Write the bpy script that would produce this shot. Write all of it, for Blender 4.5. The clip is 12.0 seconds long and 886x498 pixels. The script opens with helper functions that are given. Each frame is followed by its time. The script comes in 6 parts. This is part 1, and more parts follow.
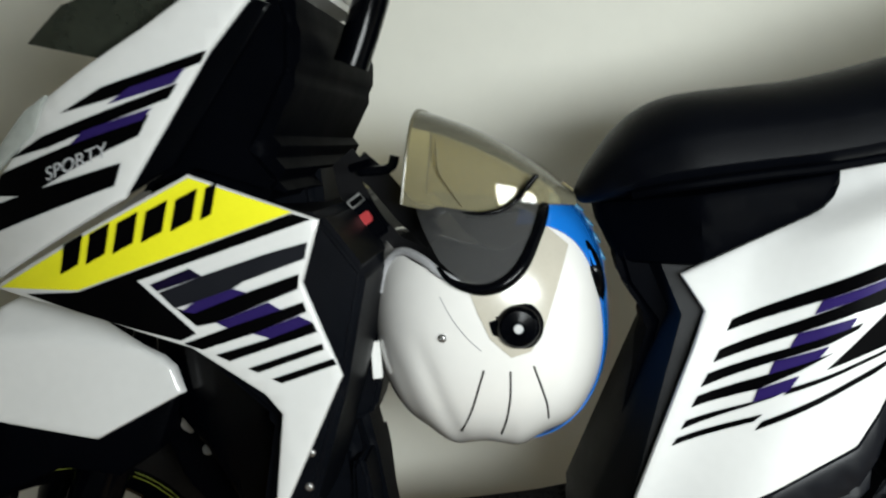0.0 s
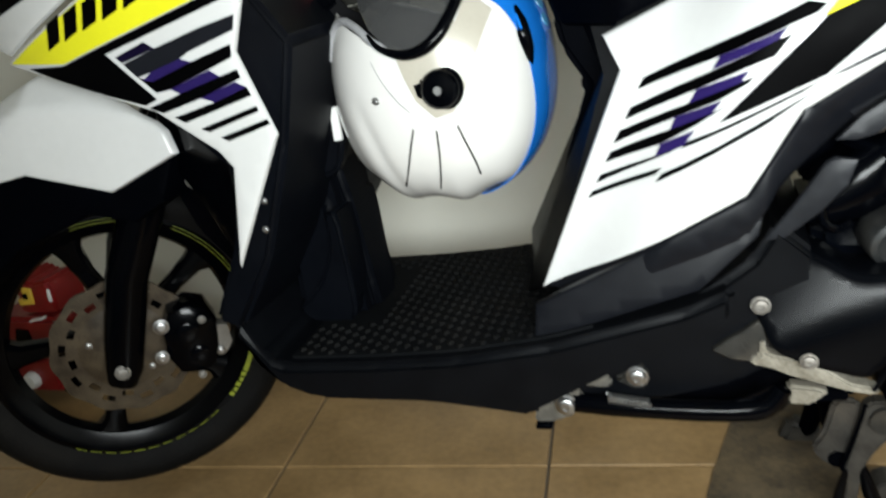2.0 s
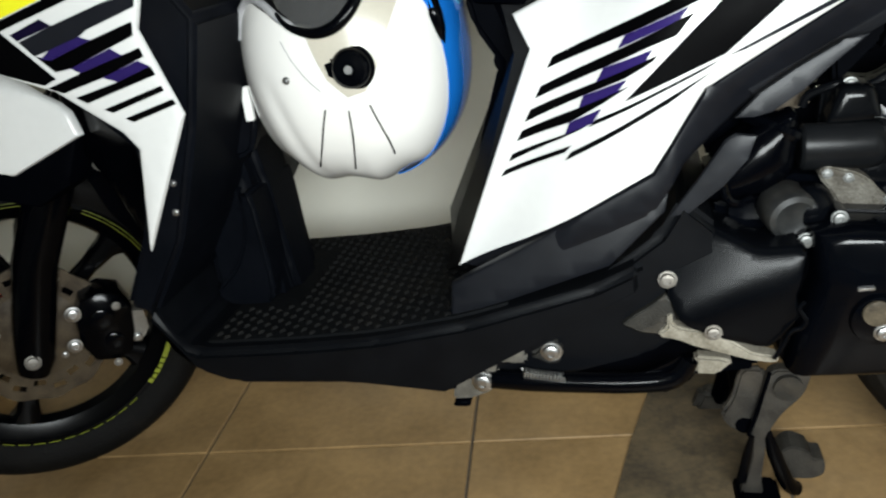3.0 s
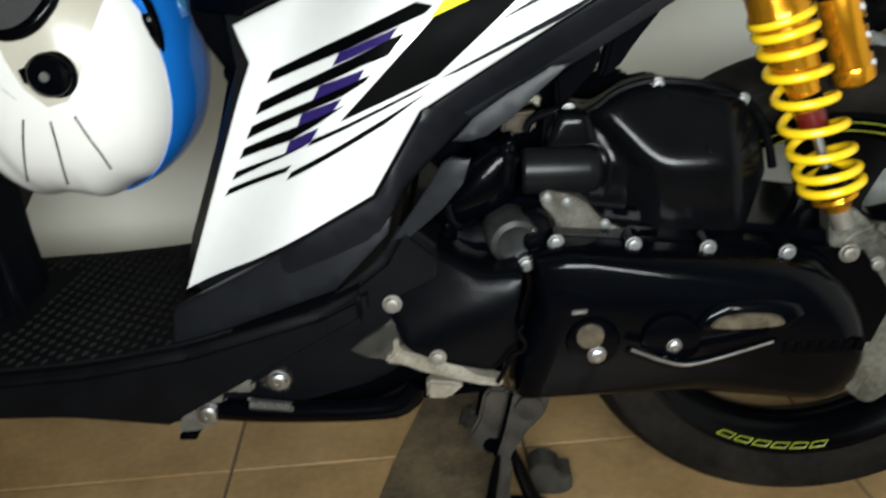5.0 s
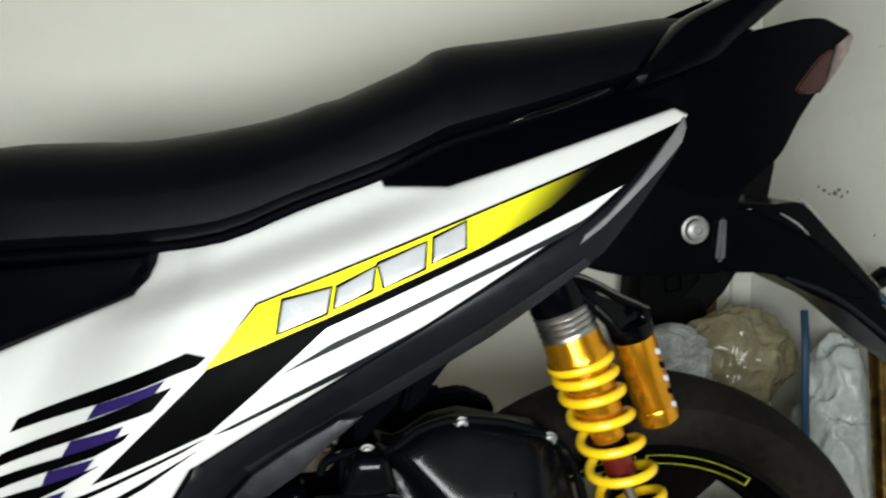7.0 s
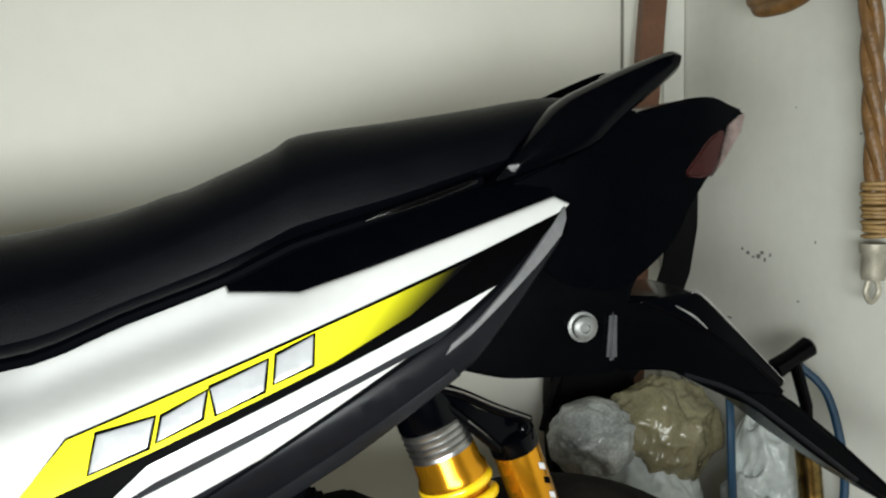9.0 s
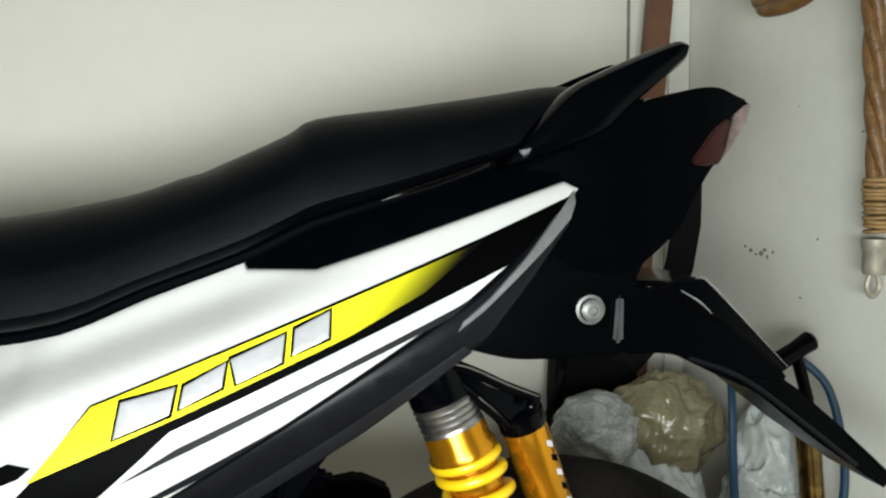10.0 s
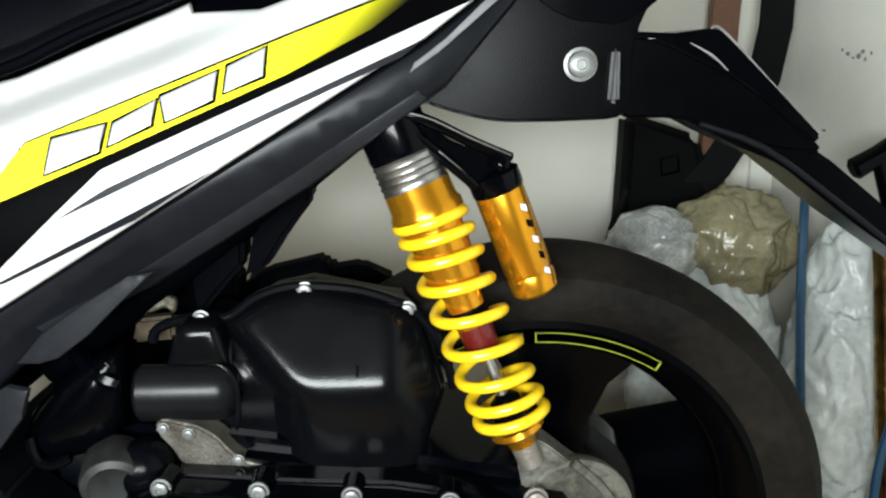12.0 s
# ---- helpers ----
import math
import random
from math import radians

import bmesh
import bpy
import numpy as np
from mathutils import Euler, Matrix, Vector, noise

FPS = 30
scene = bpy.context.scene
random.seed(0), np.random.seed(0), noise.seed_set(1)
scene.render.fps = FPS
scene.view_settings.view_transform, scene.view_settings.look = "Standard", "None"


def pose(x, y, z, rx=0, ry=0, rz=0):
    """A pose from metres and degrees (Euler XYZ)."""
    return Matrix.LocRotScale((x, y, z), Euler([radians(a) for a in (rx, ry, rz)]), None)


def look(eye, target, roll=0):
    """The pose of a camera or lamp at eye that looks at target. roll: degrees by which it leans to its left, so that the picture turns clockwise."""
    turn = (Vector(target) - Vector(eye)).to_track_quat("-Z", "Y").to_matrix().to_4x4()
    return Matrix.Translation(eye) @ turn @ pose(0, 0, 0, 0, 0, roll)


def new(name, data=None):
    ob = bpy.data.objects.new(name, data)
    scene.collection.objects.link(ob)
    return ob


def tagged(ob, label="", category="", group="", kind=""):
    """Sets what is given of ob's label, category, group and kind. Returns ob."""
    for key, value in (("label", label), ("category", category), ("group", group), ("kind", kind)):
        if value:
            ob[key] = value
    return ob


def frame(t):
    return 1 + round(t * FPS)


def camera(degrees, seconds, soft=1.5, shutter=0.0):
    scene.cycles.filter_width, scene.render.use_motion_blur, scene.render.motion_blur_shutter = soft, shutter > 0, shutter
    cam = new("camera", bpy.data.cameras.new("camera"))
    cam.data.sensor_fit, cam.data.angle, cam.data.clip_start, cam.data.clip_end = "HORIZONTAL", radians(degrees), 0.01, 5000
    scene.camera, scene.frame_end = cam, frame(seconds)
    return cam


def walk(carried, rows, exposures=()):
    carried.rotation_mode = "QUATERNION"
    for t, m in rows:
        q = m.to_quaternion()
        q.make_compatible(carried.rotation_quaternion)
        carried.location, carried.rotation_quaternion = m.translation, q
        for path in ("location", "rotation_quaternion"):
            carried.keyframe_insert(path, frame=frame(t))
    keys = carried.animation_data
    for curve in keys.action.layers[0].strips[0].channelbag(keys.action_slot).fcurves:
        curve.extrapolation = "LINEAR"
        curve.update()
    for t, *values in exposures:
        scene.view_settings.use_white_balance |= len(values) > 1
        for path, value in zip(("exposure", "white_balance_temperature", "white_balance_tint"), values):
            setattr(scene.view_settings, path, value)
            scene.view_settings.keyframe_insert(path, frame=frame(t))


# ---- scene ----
cam = camera(56.7, 12.0, soft=2.2, shutter=0.5)
PATH = [
    (0, (0.0948, 0.0129, 0.7130), (-0.1224, 1.8271, 0.4940), -5.1),
    (0.5, (0.1877, 0.0672, 0.6937), (-0.2410, 1.8382, 0.4388), -7.1),
    (1, (0.2144, 0.0166, 0.6891), (-0.3514, 1.7416, 0.3910), -7.7),
    (1.5, (0.2705, -0.0083, 0.6771), (-0.3441, 1.6624, 0.2125), -7.7),
    (2, (0.3100, -0.0294, 0.6808), (-0.2585, 1.6026, 0.0497), -8.5),
    (2.5, (0.3284, -0.0359, 0.6780), (-0.1978, 1.5870, -0.0110), -8.3),
    (2.7, (0.3284, -0.0331, 0.6790), (-0.1555, 1.6054, -0.0028), -8.1),
    (4.3, (0.3698, 0.0074, 0.6587), (0.1463, 1.6689, -0.1003), -4.7),
    (4.5, (0.3956, 0.0083, 0.6560), (0.2254, 1.6818, -0.0892), -4.0),
    (5, (0.4388, 0.0230, 0.6679), (0.3413, 1.7195, -0.0368), -3.5),
    (5.5, (0.4490, 0.0294, 0.6983), (0.4720, 1.7830, 0.1417), -1.8),
    (6, (0.4416, 0.0662, 0.7259), (0.5557, 1.8639, 0.3487), -0.8),
    (6.5, (0.4646, 0.0994, 0.7388), (0.6219, 1.9081, 0.4388), -0.3),
    (7, (0.4996, 0.1113, 0.7562), (0.7332, 1.9173, 0.4959), -0.4),
    (9, (0.5888, 0.1720, 0.7986), (0.9071, 1.9752, 0.6182), -1.1),
    (9.5, (0.5796, 0.1573, 0.7903), (0.9016, 1.9614, 0.6256), -0.6),
    (10, (0.5768, 0.1546, 0.7811), (0.8924, 1.9596, 0.6155), -0.5),
    (10.5, (0.5897, 0.1426, 0.7590), (0.8786, 1.9467, 0.5382), 0.5),
    (11, (0.6026, 0.1168, 0.7286), (0.8768, 1.9072, 0.4039), 0.4),
    (11.5, (0.6523, 0.1408, 0.6946), (0.7866, 1.9292, 0.2824), -1.8),
    (12, (0.7056, 0.1785, 0.6836), (0.7093, 1.9660, 0.2466), -1.8),
]
walk(cam, [(t, look(eye, target, roll)) for t, eye, target, roll in PATH],
     [(0, 0.04, 6420, 10), (0.5, 0.16, 6430, 10), (1, 0.16, 6450, 10), (1.5, 0.29, 6430, 10), (2, 0.32, 6400, 10), (2.7, 0.32, 6400, 10), (4.3, 0.27, 6400, 10), (5, 0.1, 6450, 10), (5.5, 0.08, 6400, 10), (6.5, -0.12, 6450, 10), (7, -0.07, 6550, 10), (9, 0.02, 6550, 10), (10.5, 0.02, 6550, 10), (11, 0.12, 6450, 10), (11.5, 0.36, 6420, 10), (12, 0.53, 6380, 10)])

from mathutils import geometry

# ---- light ----
world = bpy.data.worlds.new("dark_room")
scene.world = world
world.use_nodes = True
world.node_tree.nodes["Background"].inputs[0].default_value = (0.9, 0.95, 1.0, 1)
world.node_tree.nodes["Background"].inputs[1].default_value = 0.0

torch_data = bpy.data.lights.new("torch", "AREA")
torch_data.shape, torch_data.size, torch_data.size_y = "RECTANGLE", 0.66, 0.20
torch_data.energy, torch_data.color = 21.5, (0.94, 1.0, 0.985)
torch = new("torch", torch_data)
torch.matrix_world = look((0.50, -0.16, 0.69), (0.55, 0.85, 0.62))
tagged(torch, "white hand torch that lights the dark room", "lamp")


# ---- materials ----
def material(name, colour, rough=0.5, metal=0.0, vary=0.12, scale=30.0, bump=0.0, bump_scale=400.0, coat=0.0, spec=0.5, second=None, grime=0.0):
    """Painted, moulded or cast surface with variation at two scales and fine relief."""
    m = bpy.data.materials.new(name)
    m.use_nodes = True
    n, l = m.node_tree.nodes, m.node_tree.links
    p = n["Principled BSDF"]
    p.inputs["Roughness"].default_value, p.inputs["Metallic"].default_value = rough, metal
    p.inputs["Coat Weight"].default_value, p.inputs["Coat Roughness"].default_value = coat, 0.06
    p.inputs["Specular IOR Level"].default_value = spec
    where = n.new("ShaderNodeTexCoord")
    big, fine, ramp, mix = n.new("ShaderNodeTexNoise"), n.new("ShaderNodeTexNoise"), n.new("ShaderNodeValToRGB"), n.new("ShaderNodeMix")
    big.inputs["Scale"].default_value, big.inputs["Detail"].default_value = scale, 6
    fine.inputs["Scale"].default_value, fine.inputs["Detail"].default_value = scale * 9, 4
    l.new(where.outputs["Object"], big.inputs["Vector"])
    l.new(where.outputs["Object"], fine.inputs["Vector"])
    mix.data_type = "RGBA"
    low = second or tuple(c * (1 - vary) for c in colour)
    mix.inputs[6].default_value, mix.inputs[7].default_value = (*low, 1), (*colour, 1)
    ramp.color_ramp.elements[0].position, ramp.color_ramp.elements[1].position = 0.35, 0.65
    blend = n.new("ShaderNodeMath")
    blend.operation = "MULTIPLY_ADD"
    blend.inputs[1].default_value = 0.35
    l.new(fine.outputs["Fac"], blend.inputs[0])
    scaled = n.new("ShaderNodeMath")
    scaled.operation = "MULTIPLY"
    scaled.inputs[1].default_value = 0.65
    l.new(big.outputs["Fac"], scaled.inputs[0])
    l.new(scaled.outputs[0], blend.inputs[2])
    l.new(blend.outputs[0], ramp.inputs["Fac"])
    l.new(ramp.outputs["Color"], mix.inputs[0])
    l.new(mix.outputs[2], p.inputs["Base Color"])
    if grime:
        dirt, dramp, dmix = n.new("ShaderNodeTexNoise"), n.new("ShaderNodeValToRGB"), n.new("ShaderNodeMix")
        dirt.inputs["Scale"].default_value, dirt.inputs["Detail"].default_value = scale * 0.4, 9
        dramp.color_ramp.elements[0].position, dramp.color_ramp.elements[1].position = 0.52, 0.74
        dmix.data_type = "RGBA"
        dmix.inputs[7].default_value = (0.16, 0.13, 0.095, 1)
        cut = n.new("ShaderNodeMath")
        cut.operation = "MULTIPLY"
        cut.inputs[1].default_value = grime
        l.new(where.outputs["Object"], dirt.inputs["Vector"])
        l.new(dirt.outputs["Fac"], dramp.inputs["Fac"])
        l.new(dramp.outputs["Color"], cut.inputs[0])
        l.new(cut.outputs[0], dmix.inputs[0])
        l.new(mix.outputs[2], dmix.inputs[6])
        l.new(dmix.outputs[2], p.inputs["Base Color"])
    spread = n.new("ShaderNodeMapRange")
    spread.inputs["To Min"].default_value, spread.inputs["To Max"].default_value = max(0.02, rough * 0.8), min(1.0, rough * 1.25)
    l.new(big.outputs["Fac"], spread.inputs["Value"])
    l.new(spread.outputs["Result"], p.inputs["Roughness"])
    if bump:
        grain, b = n.new("ShaderNodeTexNoise"), n.new("ShaderNodeBump")
        grain.inputs["Scale"].default_value, grain.inputs["Detail"].default_value = bump_scale, 3
        b.inputs["Strength"].default_value, b.inputs["Distance"].default_value = bump, 0.002
        l.new(where.outputs["Object"], grain.inputs["Vector"])
        l.new(grain.outputs["Fac"], b.inputs["Height"])
        l.new(b.outputs["Normal"], p.inputs["Normal"])
    return m


def glassy(name, colour, rough=0.05, clear=0.9, ior=1.45):
    """Clear or tinted plastic: partly see-through, glossy."""
    m = bpy.data.materials.new(name)
    m.use_nodes = True
    n, l = m.node_tree.nodes, m.node_tree.links
    n.remove(n["Principled BSDF"])
    seen, gloss, mix, fres = n.new("ShaderNodeBsdfTransparent"), n.new("ShaderNodeBsdfGlossy"), n.new("ShaderNodeMixShader"), n.new("ShaderNodeFresnel")
    haze, both = n.new("ShaderNodeBsdfDiffuse"), n.new("ShaderNodeMixShader")
    noise_, span = n.new("ShaderNodeTexNoise"), n.new("ShaderNodeMapRange")
    noise_.inputs["Scale"].default_value, noise_.inputs["Detail"].default_value = 25, 6
    span.inputs["To Min"].default_value, span.inputs["To Max"].default_value = 1 - clear, (1 - clear) * 1.6
    l.new(noise_.outputs["Fac"], span.inputs["Value"])
    seen.inputs["Color"].default_value = (*colour, 1)
    haze.inputs["Color"].default_value = (*[0.1 + 0.7 * c for c in colour], 1)
    gloss.inputs["Roughness"].default_value = rough
    fres.inputs["IOR"].default_value = ior
    l.new(span.outputs["Result"], both.inputs["Fac"])
    l.new(seen.outputs[0], both.inputs[1])
    l.new(haze.outputs[0], both.inputs[2])
    l.new(fres.outputs[0], mix.inputs["Fac"])
    l.new(both.outputs[0], mix.inputs[1])
    l.new(gloss.outputs[0], mix.inputs[2])
    l.new(mix.outputs[0], n["Material Output"].inputs["Surface"])
    return m


WHITE = material("white_paint", (0.54, 0.54, 0.532), 0.24, coat=0.5, vary=0.05, scale=12)
BLACK_GLOSS = material("black_gloss_plastic", (0.0006, 0.0008, 0.0014), 0.14, vary=0.3, spec=0.09)
BLACK_MATT = material("black_textured_plastic", (0.0006, 0.0008, 0.0015), 0.5, vary=0.3, bump=0.1, bump_scale=900, spec=0.010)
GREY_TRIM = material("charcoal_trim_plastic", (0.0048, 0.0054, 0.0074), 0.36, vary=0.3, scale=18, bump=0.06, bump_scale=700, spec=0.15)
SEAT_SKIN = material("black_leatherette", (0.0010, 0.0013, 0.0023), 0.40, vary=0.25, bump=0.18, bump_scale=900, spec=0.060)
DECAL_BLACK = material("black_vinyl", (0.0006, 0.0006, 0.0008), 0.5, vary=0.2, spec=0.022)
DECAL_GREY = material("charcoal_vinyl", (0.0065, 0.0072, 0.0098), 0.45, vary=0.2, spec=0.12)
DECAL_PURPLE = material("violet_vinyl", (0.016, 0.0088, 0.070), 0.45, vary=0.15, spec=0.08)
DECAL_DUSK = material("dark_violet_vinyl", (0.0035, 0.002, 0.013), 0.45, vary=0.2, spec=0.08)
SHIELD = material("blue_black_shield_plastic", (0.0022, 0.0028, 0.0044), 0.42, vary=0.35, scale=16, bump=0.10, bump_scale=800, spec=0.05, grime=0.008)
# lighter copy of the charcoal trim: the sheen on its facets is painted in
LIT_TRIM = material("lit_charcoal_trim", (0.011, 0.0118, 0.0142), 0.36, vary=0.35, scale=20, bump=0.1, bump_scale=600, spec=0.16)
DECAL_YELLOW = material("yellow_vinyl", (0.66, 0.63, 0.015), 0.3, vary=0.06, spec=0.3)
SILVER = material("silver_emblem", (0.50, 0.51, 0.53), 0.25, metal=0.3, vary=0.12, scale=25)
STEEL = material("bright_steel", (0.42, 0.42, 0.42), 0.36, metal=1.0, vary=0.3, scale=60)
CAST = material("dirty_cast_alloy", (0.25, 0.236, 0.215), 0.5, metal=0.6, vary=0.4, scale=45, bump=0.4, bump_scale=500, grime=0.6)
DARK_CAST = material("oily_dark_alloy", (0.024, 0.023, 0.020), 0.5, metal=0.4, vary=0.5, scale=60, bump=0.4, bump_scale=500, grime=0.3)
GRIMY = material("grimy_alloy", (0.14, 0.132, 0.115), 0.5, metal=0.5, vary=0.5, scale=60, bump=0.4, bump_scale=500, grime=0.5)
ENGINE = material("black_engine_paint", (0.0008, 0.0011, 0.0019), 0.12, vary=0.3, bump=0.02, bump_scale=500, spec=0.12)
SNOUT = material("grey_black_intake_plastic", (0.0045, 0.0049, 0.0056), 0.30, vary=0.3, bump=0.05, bump_scale=700, spec=0.15)
CASE = material("satin_black_engine_paint", (0.0012, 0.0015, 0.0022), 0.22, vary=0.3, bump=0.04, bump_scale=500, spec=0.065, grime=0.002)
AIRBOX = material("black_airbox_plastic", (0.0020, 0.0023, 0.0029), 0.17, vary=0.3, bump=0.03, bump_scale=700, spec=0.14, grime=0.002)
# bright grey for highlights painted along black glossy edges
EDGE_HIGHLIGHT = material("painted_edge_highlight", (0.30, 0.30, 0.30), 0.25, metal=0.5, vary=0.4, scale=80)
SATIN = material("black_satin_plastic", (0.0018, 0.0022, 0.0031), 0.40, vary=0.25, bump=0.1, bump_scale=900, spec=0.11, grime=0.003)
FOOT_RUBBER = material("dusty_foot_rubber", (0.0042, 0.0046, 0.0053), 0.55, vary=0.5, scale=14, second=(0.0030, 0.0034, 0.0040), bump=0.3, bump_scale=700, spec=0.06, grime=0.012)
SEAM_GLOSS = material("black_gloss_seam", (0.0008, 0.0008, 0.001), 0.12, vary=0.2, spec=0.22)
UNDER = material("black_moulded_plastic", (0.0007, 0.0009, 0.0013), 0.24, vary=0.3, scale=25, bump=0.04, bump_scale=600, spec=0.035)
DULL_STEEL = material("dull_zinc_steel", (0.19, 0.195, 0.19), 0.42, metal=0.5, vary=0.4, scale=90)
# charcoal trim as it looks when lit from the side, painted pale grey
LIT_BEVEL = material("side_lit_charcoal_bevel", (0.14, 0.141, 0.145), 0.35, vary=0.3, scale=25, spec=0.3)
TYRE = material("tyre_rubber", (0.0035, 0.0033, 0.0032), 0.7, vary=0.35, scale=20, bump=0.5, bump_scale=300, spec=0.12, grime=0.03)
TYRE_WORN = material("dusty_tyre_rubber", (0.0100, 0.0085, 0.0068), 0.75, vary=0.7, scale=12, second=(0.0026, 0.0023, 0.0020), bump=0.7, bump_scale=120, spec=0.08, grime=0.10)
RIM = material("black_rim_paint", (0.0007, 0.0008, 0.0012), 0.2, vary=0.3, spec=0.10)
RIM_TAPE = material("lime_rim_tape", (0.26, 0.30, 0.015), 0.4, vary=0.5, scale=80)
DISC = material("rusty_disc_steel", (0.060, 0.044, 0.026), 0.42, vary=0.8, scale=45, second=(0.018, 0.012, 0.007), grime=0.10, spec=0.3)
STAINED = material("stained_pale_casting", (0.105, 0.099, 0.084), 0.45, metal=0.3, vary=0.6, scale=55, second=(0.024, 0.019, 0.013), bump=0.3, bump_scale=350, grime=0.2, spec=0.4)
STAINED_STEEL = material("greasy_bright_steel", (0.50, 0.48, 0.38), 0.28, metal=0.9, vary=0.6, scale=60, second=(0.06, 0.05, 0.03))
MOTTLED = material("mottled_dirty_alloy", (0.14, 0.138, 0.115), 0.5, metal=0.3, vary=0.6, scale=28, second=(0.026, 0.025, 0.020), bump=0.4, bump_scale=300, grime=0.35)
SCUFFED = material("brown_scuffed_paint", (0.085, 0.070, 0.048), 0.35, vary=0.6, scale=70, second=(0.015, 0.012, 0.009), spec=0.3)
SCRAPED = material("pale_scraped_alloy", (0.27, 0.25, 0.205), 0.5, metal=0.2, vary=0.6, scale=42, second=(0.10, 0.088, 0.066), bump=0.3, bump_scale=350)
STARTER = material("dusty_dark_zinc", (0.021, 0.022, 0.022), 0.42, metal=0.3, vary=0.6, scale=60, second=(0.008, 0.0085, 0.009), grime=0.1)
SPRING = material("yellow_spring_enamel", (0.72, 0.47, 0.008), 0.28, vary=0.1, scale=60, coat=0.3)
GOLD = material("gold_anodised", (0.66, 0.29, 0.013), 0.20, metal=0.85, vary=0.15)
RED_RUBBER = material("red_bump_stop", (0.075, 0.004, 0.003), 0.3)
HELMET_WHITE = material("helmet_white_gloss", (0.58, 0.57, 0.55), 0.16, coat=0.6, vary=0.04, scale=10)
HELMET_CREAM = material("helmet_cream_stripe", (0.36, 0.335, 0.28), 0.25, coat=0.3, vary=0.08)
HELMET_BLUE = material("helmet_blue_gloss", (0.008, 0.14, 0.52), 0.14, coat=0.6, vary=0.1)
FOAM = material("black_helmet_lining", (0.014, 0.014, 0.015), 0.9, vary=0.5, scale=18, bump=0.5, bump_scale=900)
GREY_PIPING = material("grey_knit_edge", (0.30, 0.30, 0.31), 0.8, vary=0.3, bump=0.8, bump_scale=700)
WEBBING = material("black_webbing", (0.004, 0.004, 0.0048), 0.8, vary=0.3, bump=0.8, bump_scale=1200, spec=0.15)
RED_BUTTON = material("red_buckle_button", (0.30, 0.015, 0.018), 0.4)
VISOR_SMOKE = glassy("amber_smoke_visor", (0.74, 0.69, 0.46), 0.05, 0.90)
VISOR_CLEAR = glassy("grey_smoke_visor", (0.48, 0.485, 0.49), 0.07, 0.95)
WALL = material("cream_wall_paint", (0.75, 0.74, 0.665), 0.6, vary=0.05, scale=3, bump=0.08, bump_scale=120)
WALL_SIDE = material("aged_white_wall_paint", (0.74, 0.74, 0.68), 0.65, vary=0.08, scale=5, bump=0.12, bump_scale=90, grime=0.05)
GROUT = material("dark_tile_grout", (0.10, 0.075, 0.05), 0.9, vary=0.3)
CEILING = material("white_ceiling_paint", (0.72, 0.71, 0.68), 0.7, vary=0.05, scale=3)
TILE = material("tan_glazed_tile", (0.315, 0.200, 0.088), 0.34, vary=0.28, scale=9, second=(0.185, 0.114, 0.048), grime=0.25)
def faded(name, start, end, x0, x1):
    """Printed vinyl that runs from one colour to another along x, with a slanted edge."""
    m = bpy.data.materials.new(name)
    m.use_nodes = True
    n, l = m.node_tree.nodes, m.node_tree.links
    p = n["Principled BSDF"]
    p.inputs["Roughness"].default_value = 0.3
    p.inputs["Specular IOR Level"].default_value = 0.2
    where, parts, span, ramp, slant = n.new("ShaderNodeTexCoord"), n.new("ShaderNodeSeparateXYZ"), n.new("ShaderNodeMapRange"), n.new("ShaderNodeMix"), n.new("ShaderNodeMath")
    slant.operation = "MULTIPLY_ADD"
    slant.inputs[1].default_value = -1.0
    span.interpolation_type = "SMOOTHSTEP"
    span.inputs["From Min"].default_value, span.inputs["From Max"].default_value = x0, x1
    ramp.data_type = "RGBA"
    ramp.inputs[6].default_value, ramp.inputs[7].default_value = (*start, 1), (*end, 1)
    l.new(where.outputs["Object"], parts.inputs[0])
    l.new(parts.outputs["Z"], slant.inputs[0])
    l.new(parts.outputs["X"], slant.inputs[2])
    l.new(slant.outputs[0], span.inputs["Value"])
    l.new(span.outputs["Result"], ramp.inputs[0])
    l.new(ramp.outputs[2], p.inputs["Base Color"])
    return m


BAND_YELLOW = faded("yellow_to_black_vinyl", (0.78, 0.74, 0.02), (0.0016, 0.0016, 0.0020), -0.080, -0.024)
STRIP_BROWN = material("blotchy_brown_strip", (0.100, 0.070, 0.034), 0.8, vary=0.3, scale=16, bump=0.4, bump_scale=200, second=(0.030, 0.021, 0.011), grime=0.15)
WOOD = material("brown_wood", (0.16, 0.07, 0.035), 0.55, vary=0.35, scale=14, bump=0.3)
ROPE = material("brown_varnished_rope", (0.20, 0.098, 0.028), 0.38, vary=0.5, scale=70, bump=0.6, bump_scale=300)
TWINE = material("tan_twine", (0.36, 0.22, 0.08), 0.6, vary=0.4, scale=80)
BAG_CLEAR = material("crumpled_clear_film", (0.50, 0.53, 0.51), 0.34, vary=0.3, scale=11, second=(0.30, 0.325, 0.32), bump=0.8, bump_scale=70, spec=0.35)
BAG_THIN = material("thin_clear_film", (0.44, 0.46, 0.45), 0.25, vary=0.3, scale=26, second=(0.17, 0.18, 0.18), bump=0.9, bump_scale=90, spec=0.5)
BAG_TAN = material("crumpled_tan_film", (0.20, 0.18, 0.108), 0.22, vary=0.4, scale=24, second=(0.115, 0.10, 0.055), bump=0.9, bump_scale=90, spec=0.5)
BLUE_CORD = material("blue_nylon_cord", (0.003, 0.038, 0.085), 0.5, vary=0.3, scale=90)
STAND = material("oily_stand_steel", (0.036, 0.033, 0.028), 0.5, metal=0.2, vary=0.6, scale=45, second=(0.010, 0.009, 0.008), bump=0.4, bump_scale=400, grime=0.2)
